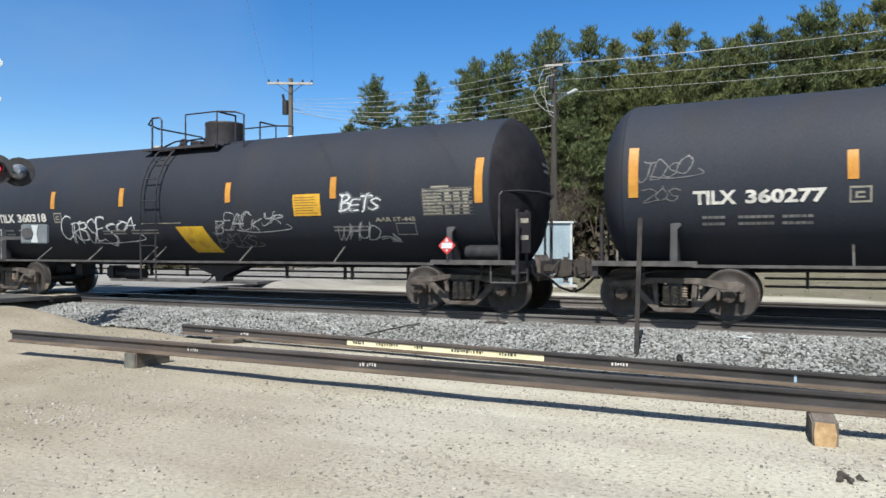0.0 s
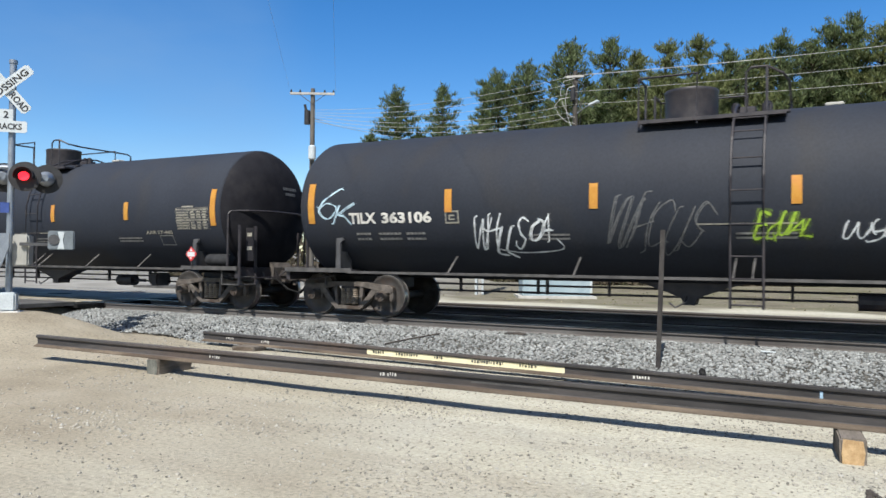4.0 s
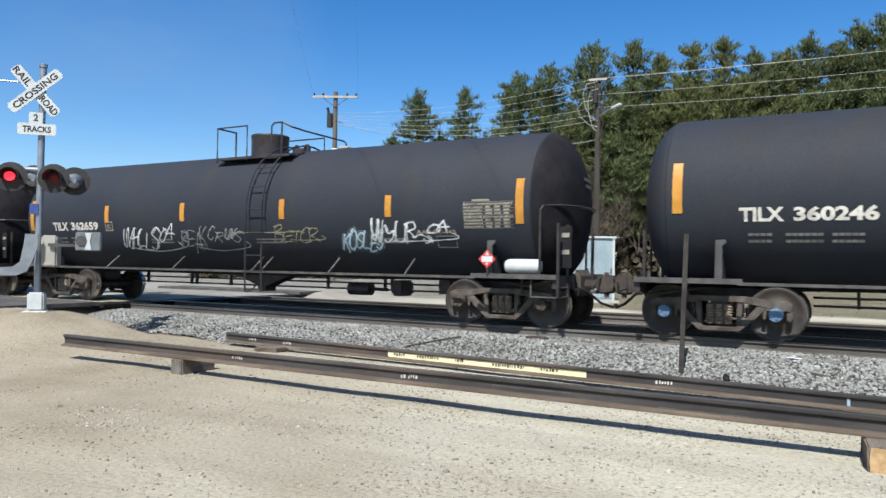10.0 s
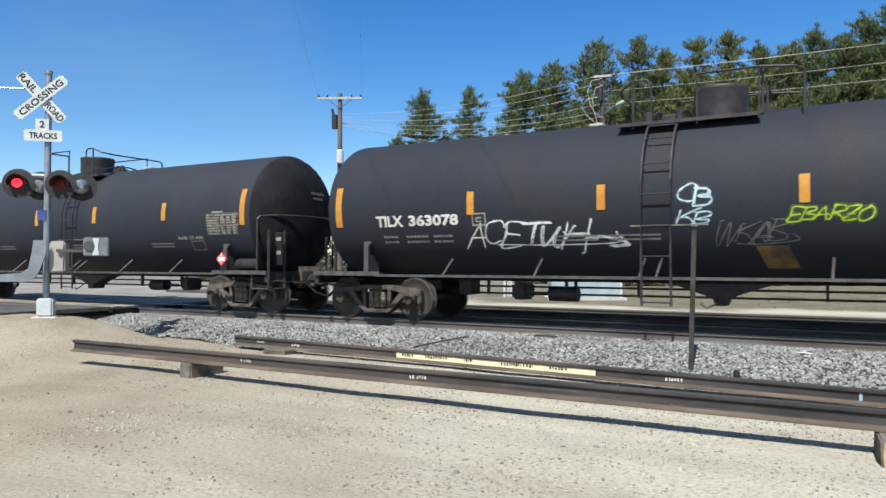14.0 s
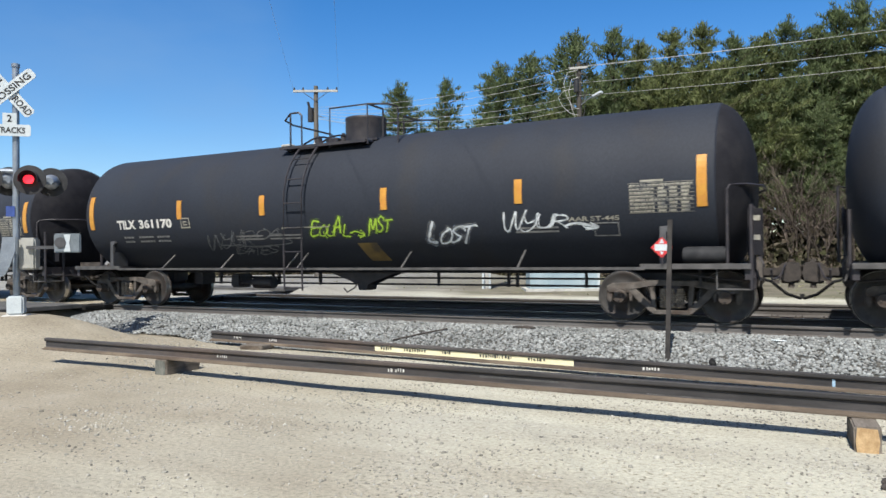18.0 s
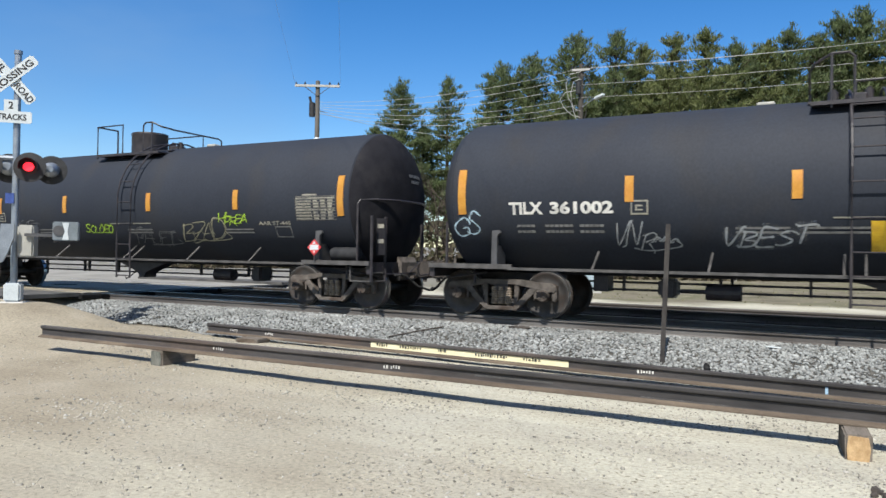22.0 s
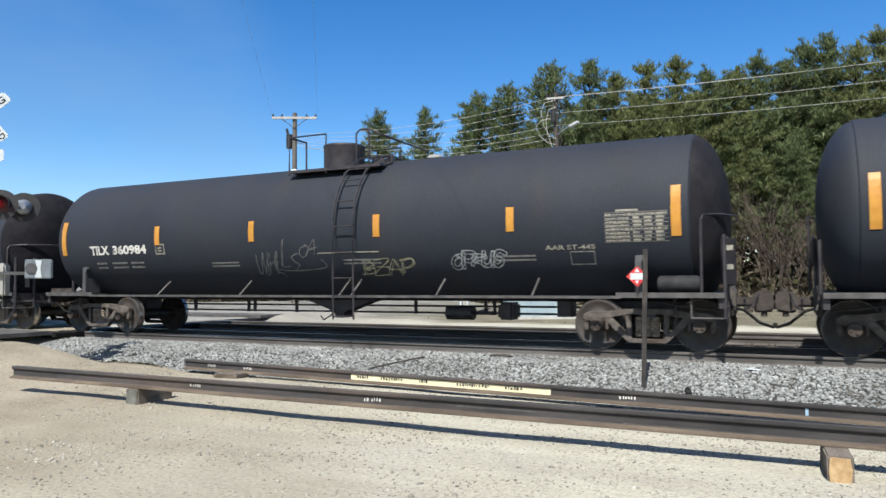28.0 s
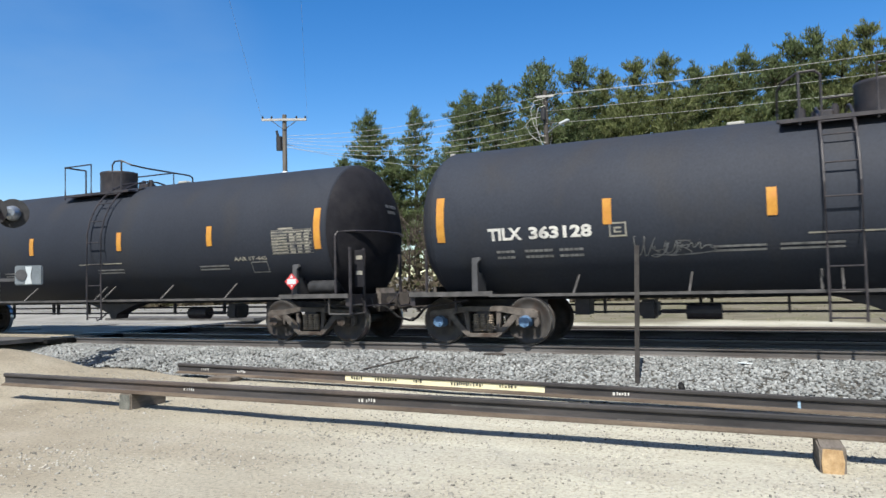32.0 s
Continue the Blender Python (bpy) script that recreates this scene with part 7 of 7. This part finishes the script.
# the wood behind the edge
x = -19.0
while x < 16:
    plant(rnd.choice((1, 2, 3, 4)), x + rnd.uniform(-0.6, 0.6), 51.0 + 0.42 * (x + 14) + rnd.uniform(0, 4), 14.9 + 0.06 * (x + 14) + rnd.uniform(-1.4, 0.9), rnd.uniform(0, 360))
    x += rnd.uniform(1.3, 2.1)
x = -15.0
while x < 14:
    plant(rnd.choice((1, 2, 3, 4)), x, 45.2 + 0.42 * (x + 14) + rnd.uniform(-1.0, 1.0), rnd.uniform(10.5, 13.2), rnd.uniform(0, 360))
    x += rnd.uniform(2.6, 4.0)


def shrub(seed, h, label):
    """A leafless thicket: forking stems and fine twigs."""
    rnd = random.Random(seed)
    t = thing("bare_shrub", pose(0, 0, 0), label, "shrub", "bare thicket at the wood edge")
    bm = bmesh.new()
    fine = bmesh.new()

    def fork(p, d, ln, r, level):
        q = p + d * ln
        rod(bm if level < 2 else fine, p, q, r, 4 if level < 2 else 3, r * 0.6)
        if level == 4:
            return
        for _ in range(3 if level < 3 else 2):
            e = (d + Vector((rnd.gauss(0, 0.42), rnd.gauss(0, 0.42), rnd.gauss(0.12, 0.2)))).normalized()
            fork(p + d * ln * rnd.uniform(0.55, 1.0), e, ln * rnd.uniform(0.55, 0.85), r * 0.55, level + 1)

    for _ in range(5):
        fork(Vector((rnd.uniform(-0.7, 0.7), rnd.uniform(-0.7, 0.7), -0.2)), Vector((rnd.gauss(0, 0.2), rnd.gauss(0, 0.2), 1)).normalized(), h * 0.36, 0.055, 0)
    part("stem", bm, M_TWIG, t)
    part("twig_spray", fine, M_TWIG, t)
    return t


SHRUBS = [shrub(31 + i, 6.5, "leafless grey-brown shrub at the wood edge") for i in range(3)]
fresh = [True] * 3
x = -21.0
while x < 10:
    i = rnd.randrange(3)
    yy = 42.5 + 0.42 * (x + 14) + rnd.uniform(-1.5, 1.5)
    m = pose(x, yy, ground_z(x, yy), 0, 0, rnd.uniform(0, 360))
    s = rnd.uniform(0.75, 1.25)
    ob = SHRUBS[i] if fresh[i] else copy_thing(SHRUBS[i], m)
    fresh[i] = False
    ob.matrix_basis = m
    ob.scale = (s, s, s)
    x += rnd.uniform(1.1, 1.9)


def dead_trunk(pts, r, stubs):
    """A pale leafless trunk leaning in the thicket, its foot at the last point."""
    base = Vector(pts[-1])
    base.z = ground_z(base.x, base.y)
    t = thing("dead_tree", pose(*base), "pale leafless dead trunk leaning in the thicket", "dead tree", "dead trunks at the wood edge")
    bm = bmesh.new()
    line = [Vector(p) - base for p in pts] + [Vector((0, 0, -0.3))]
    for i, (a, b) in enumerate(zip(line, line[1:])):
        rod(bm, a, b, r * (0.55 + 0.45 * i / len(line)), 8, r * (0.55 + 0.45 * (i + 1) / len(line)))
    part("trunk", bm, M_PALEBARK, t)
    for k, (dx, dz, ln) in enumerate(stubs):
        a = line[0].lerp(line[1], 0.25 + 0.2 * k)
        bm = bmesh.new()
        rod(bm, a, a + Vector((dx, -0.1, dz)) * ln, r * 0.4, 6, r * 0.15)
        part("branch", bm, M_PALEBARK, t)


dead_trunk([(-8.85, 42.0, 6.5), (-8.80, 42.0, 3.2), (-8.76, 42.0, 0.6)], 0.085, [(0.5, 0.6, 0.8), (-0.4, 0.7, 0.6)])
dead_trunk([(-8.40, 41.6, 2.9), (-7.75, 41.6, 1.8), (-7.14, 41.6, 0.6)], 0.07, [])
dead_trunk([(-7.50, 42.2, 5.0), (-7.0, 42.2, 3.4), (-6.45, 42.2, 0.7)], 0.075, [(0.6, 0.5, 0.9), (-0.5, 0.6, 0.7)])
dead_trunk([(-4.48, 42.6, 3.65), (-3.90, 42.6, 3.85), (-3.82, 42.6, 0.8)], 0.075, [(-0.3, 0.8, 0.6)])
dead_trunk([(-12.6, 42.0, 5.6), (-12.5, 42.0, 3.0), (-12.7, 42.0, 0.5)], 0.06, [(0.5, 0.7, 0.8), (-0.5, 0.5, 0.9)])
# tall leafless trees standing over the thicket
for k, (x, yy, size) in enumerate(((-16.2, 42.6, 1.5), (-14.9, 42.9, 1.35), (-17.4, 42.2, 1.3), (-15.6, 41.9, 1.4), (-13.7, 42.7, 1.25), (-16.9, 43.3, 1.5), (-14.3, 42.0, 1.2))):
    ob = copy_thing(SHRUBS[k % 3], pose(x, yy, ground_z(x, yy), 0, 0, 70 * k))
    ob.scale = (size * 0.8, size * 0.8, size)
    tagged(ob, "tall leafless grey-brown tree at the wood edge", "tree")
# undergrowth: dry leaves and low brush, uncountable
rngb = np.random.default_rng(9)
n = 26000
bx = rngb.uniform(-34, 20, n)
by = 38.5 + 0.42 * (bx + 14) + 10 * rngb.uniform(0, 1, n) ** 1.4
bz = np.array([ground_z(a, b) for a, b in zip(bx, by)]) + rngb.uniform(0, 1, n) ** 2.2 * 3.0 * np.clip((by - 39.5 - 0.42 * (bx + 14)) / 3, 0.05, 1)
c = np.stack([bx, by, bz], -1)
d1 = rngb.normal(0, 1, (n, 3))
d1 /= np.linalg.norm(d1, axis=1)[:, None]
d2 = np.cross(d1, rngb.normal(0, 1, (n, 3)))
d2 /= np.linalg.norm(d2, axis=1)[:, None]
s = rngb.uniform(0.05, 0.22, (n, 1))
v = np.stack([c - d1 * s, c + d1 * s, c + d2 * s * 2.2], 1).reshape(-1, 3)
brush = new("undergrowth", fast_mesh("undergrowth", v, np.arange(len(v)).reshape(-1, 3), M_LITTER))
tagged(brush, "dry brown leaf litter and low brush under the pines", "undergrowth", kind="stuff")
n = 30000
bx = rngb.uniform(-22, 24, n)
by = 47.5 + 0.42 * (bx + 14) + 9 * rngb.uniform(0, 1, n)
bz = np.array([ground_z(a, b) for a, b in zip(bx, by)]) + rngb.uniform(0, 1, n) ** 1.2 * 7.0
c = np.stack([bx, by, bz], -1)
d1 = rngb.normal(0, 1, (n, 3))
d1 /= np.linalg.norm(d1, axis=1)[:, None]
d2 = np.cross(d1, rngb.normal(0, 1, (n, 3)))
d2 /= np.linalg.norm(d2, axis=1)[:, None]
s = rngb.uniform(0.08, 0.30, (n, 1))
v = np.stack([c - d1 * s, c + d1 * s, c + d2 * s * 2.0], 1).reshape(-1, 3)
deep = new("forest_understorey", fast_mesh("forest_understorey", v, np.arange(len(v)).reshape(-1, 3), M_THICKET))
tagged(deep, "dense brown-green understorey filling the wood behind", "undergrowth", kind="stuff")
# grass tufts on the far verge
n = 1800
bx, by = rngb.uniform(-45, 22, n), 25.5 + 16 * rngb.uniform(0, 1, n)
bz = np.array([ground_z(a, b) for a, b in zip(bx, by)])
a = rngb.uniform(0, math.tau, n)
hgt = rngb.uniform(0.015, 0.06, n)
c = np.stack([bx, by, bz], -1)
e = np.stack([np.cos(a), np.sin(a), 0 * a], -1) * 0.05
tip = c + np.stack([rngb.normal(0, 0.06, n), rngb.normal(0, 0.06, n), hgt], -1)
v = np.stack([c - e, c + e, tip], 1).reshape(-1, 3)
tufts = new("grass_tufts", fast_mesh("grass_tufts", v, np.arange(len(v)).reshape(-1, 3), islands("dry_grass", [(0.26, 0.23, 0.14), (0.20, 0.21, 0.10), (0.34, 0.30, 0.20), (0.17, 0.18, 0.08)], 0.9, 0.5, 0.3)))
tagged(tufts, "dry green-brown grass tufts on the far verge", "grass", kind="stuff")


# ---- what moves ----
DRIFT = [(0, 0.02), (3, 0.02), (6, 0), (8, 0), (10, 0.01), (13, 0.03), (16, -0.02), (18, -0.05), (22, -0.05), (25, -0.05), (28, -0.03), (29, 0), (30, 0.05), (31, 0.1), (32, 0.15)]


def motions():
    tick = 1.0 / FPS
    for k, car in CARS.items():
        walk(car, [(t, pose(START + SPEED * t + d - PITCH * k, YC, 0)) for t, d in DRIFT])
        first = max(0, math.ceil((-32.0 - START + PITCH * k) / SPEED * FPS))
        last = min(round(SECONDS * FPS), math.floor((15.0 - START + PITCH * k) / SPEED * FPS))
        if last <= first:
            continue
        per = math.degrees(SPEED * tick / WHEEL_R)
        for w in [o for o in car.children if o.name.startswith("wheelset")]:
            x = w.location.x
            rows = [] if first == 0 else [(0.0, pose(x, 0, WHEEL_R))]
            rows += [(i * tick, pose(x, 0, WHEEL_R, 0, (i - first) * per, 0)) for i in range(first, last + 1)]
            if last < round(SECONDS * FPS):
                rows.append((SECONDS, rows[-1][1]))
            walk(w, rows)
    # the two lamps flash in turn as their beacon discs swing face-on and edge-on
    for (x, s), disc in BULBS.items():
        rows = []
        t = 6.55 - 0.95 * 8
        while t < SECONDS + 1:
            on, shut = (t, -77.5) if x > 0 else (t + 0.46, -75)
            for q, a in ((on, 0), (on + (0.42 if x > 0 else 0.45), 0), (on + (0.457 if x > 0 else 0.487), shut), (on + 0.91, shut)):
                if 0.0 < q < SECONDS:
                    rows.append((round(q * FPS) / FPS, a))
            t += 0.95
        rows = [(0.0, rows[0][1])] + rows + [(SECONDS, rows[-1][1])]
        walk(disc, [(q, pose(0, -0.30, 0, 0, 0, a)) for q, a in rows])


motions()
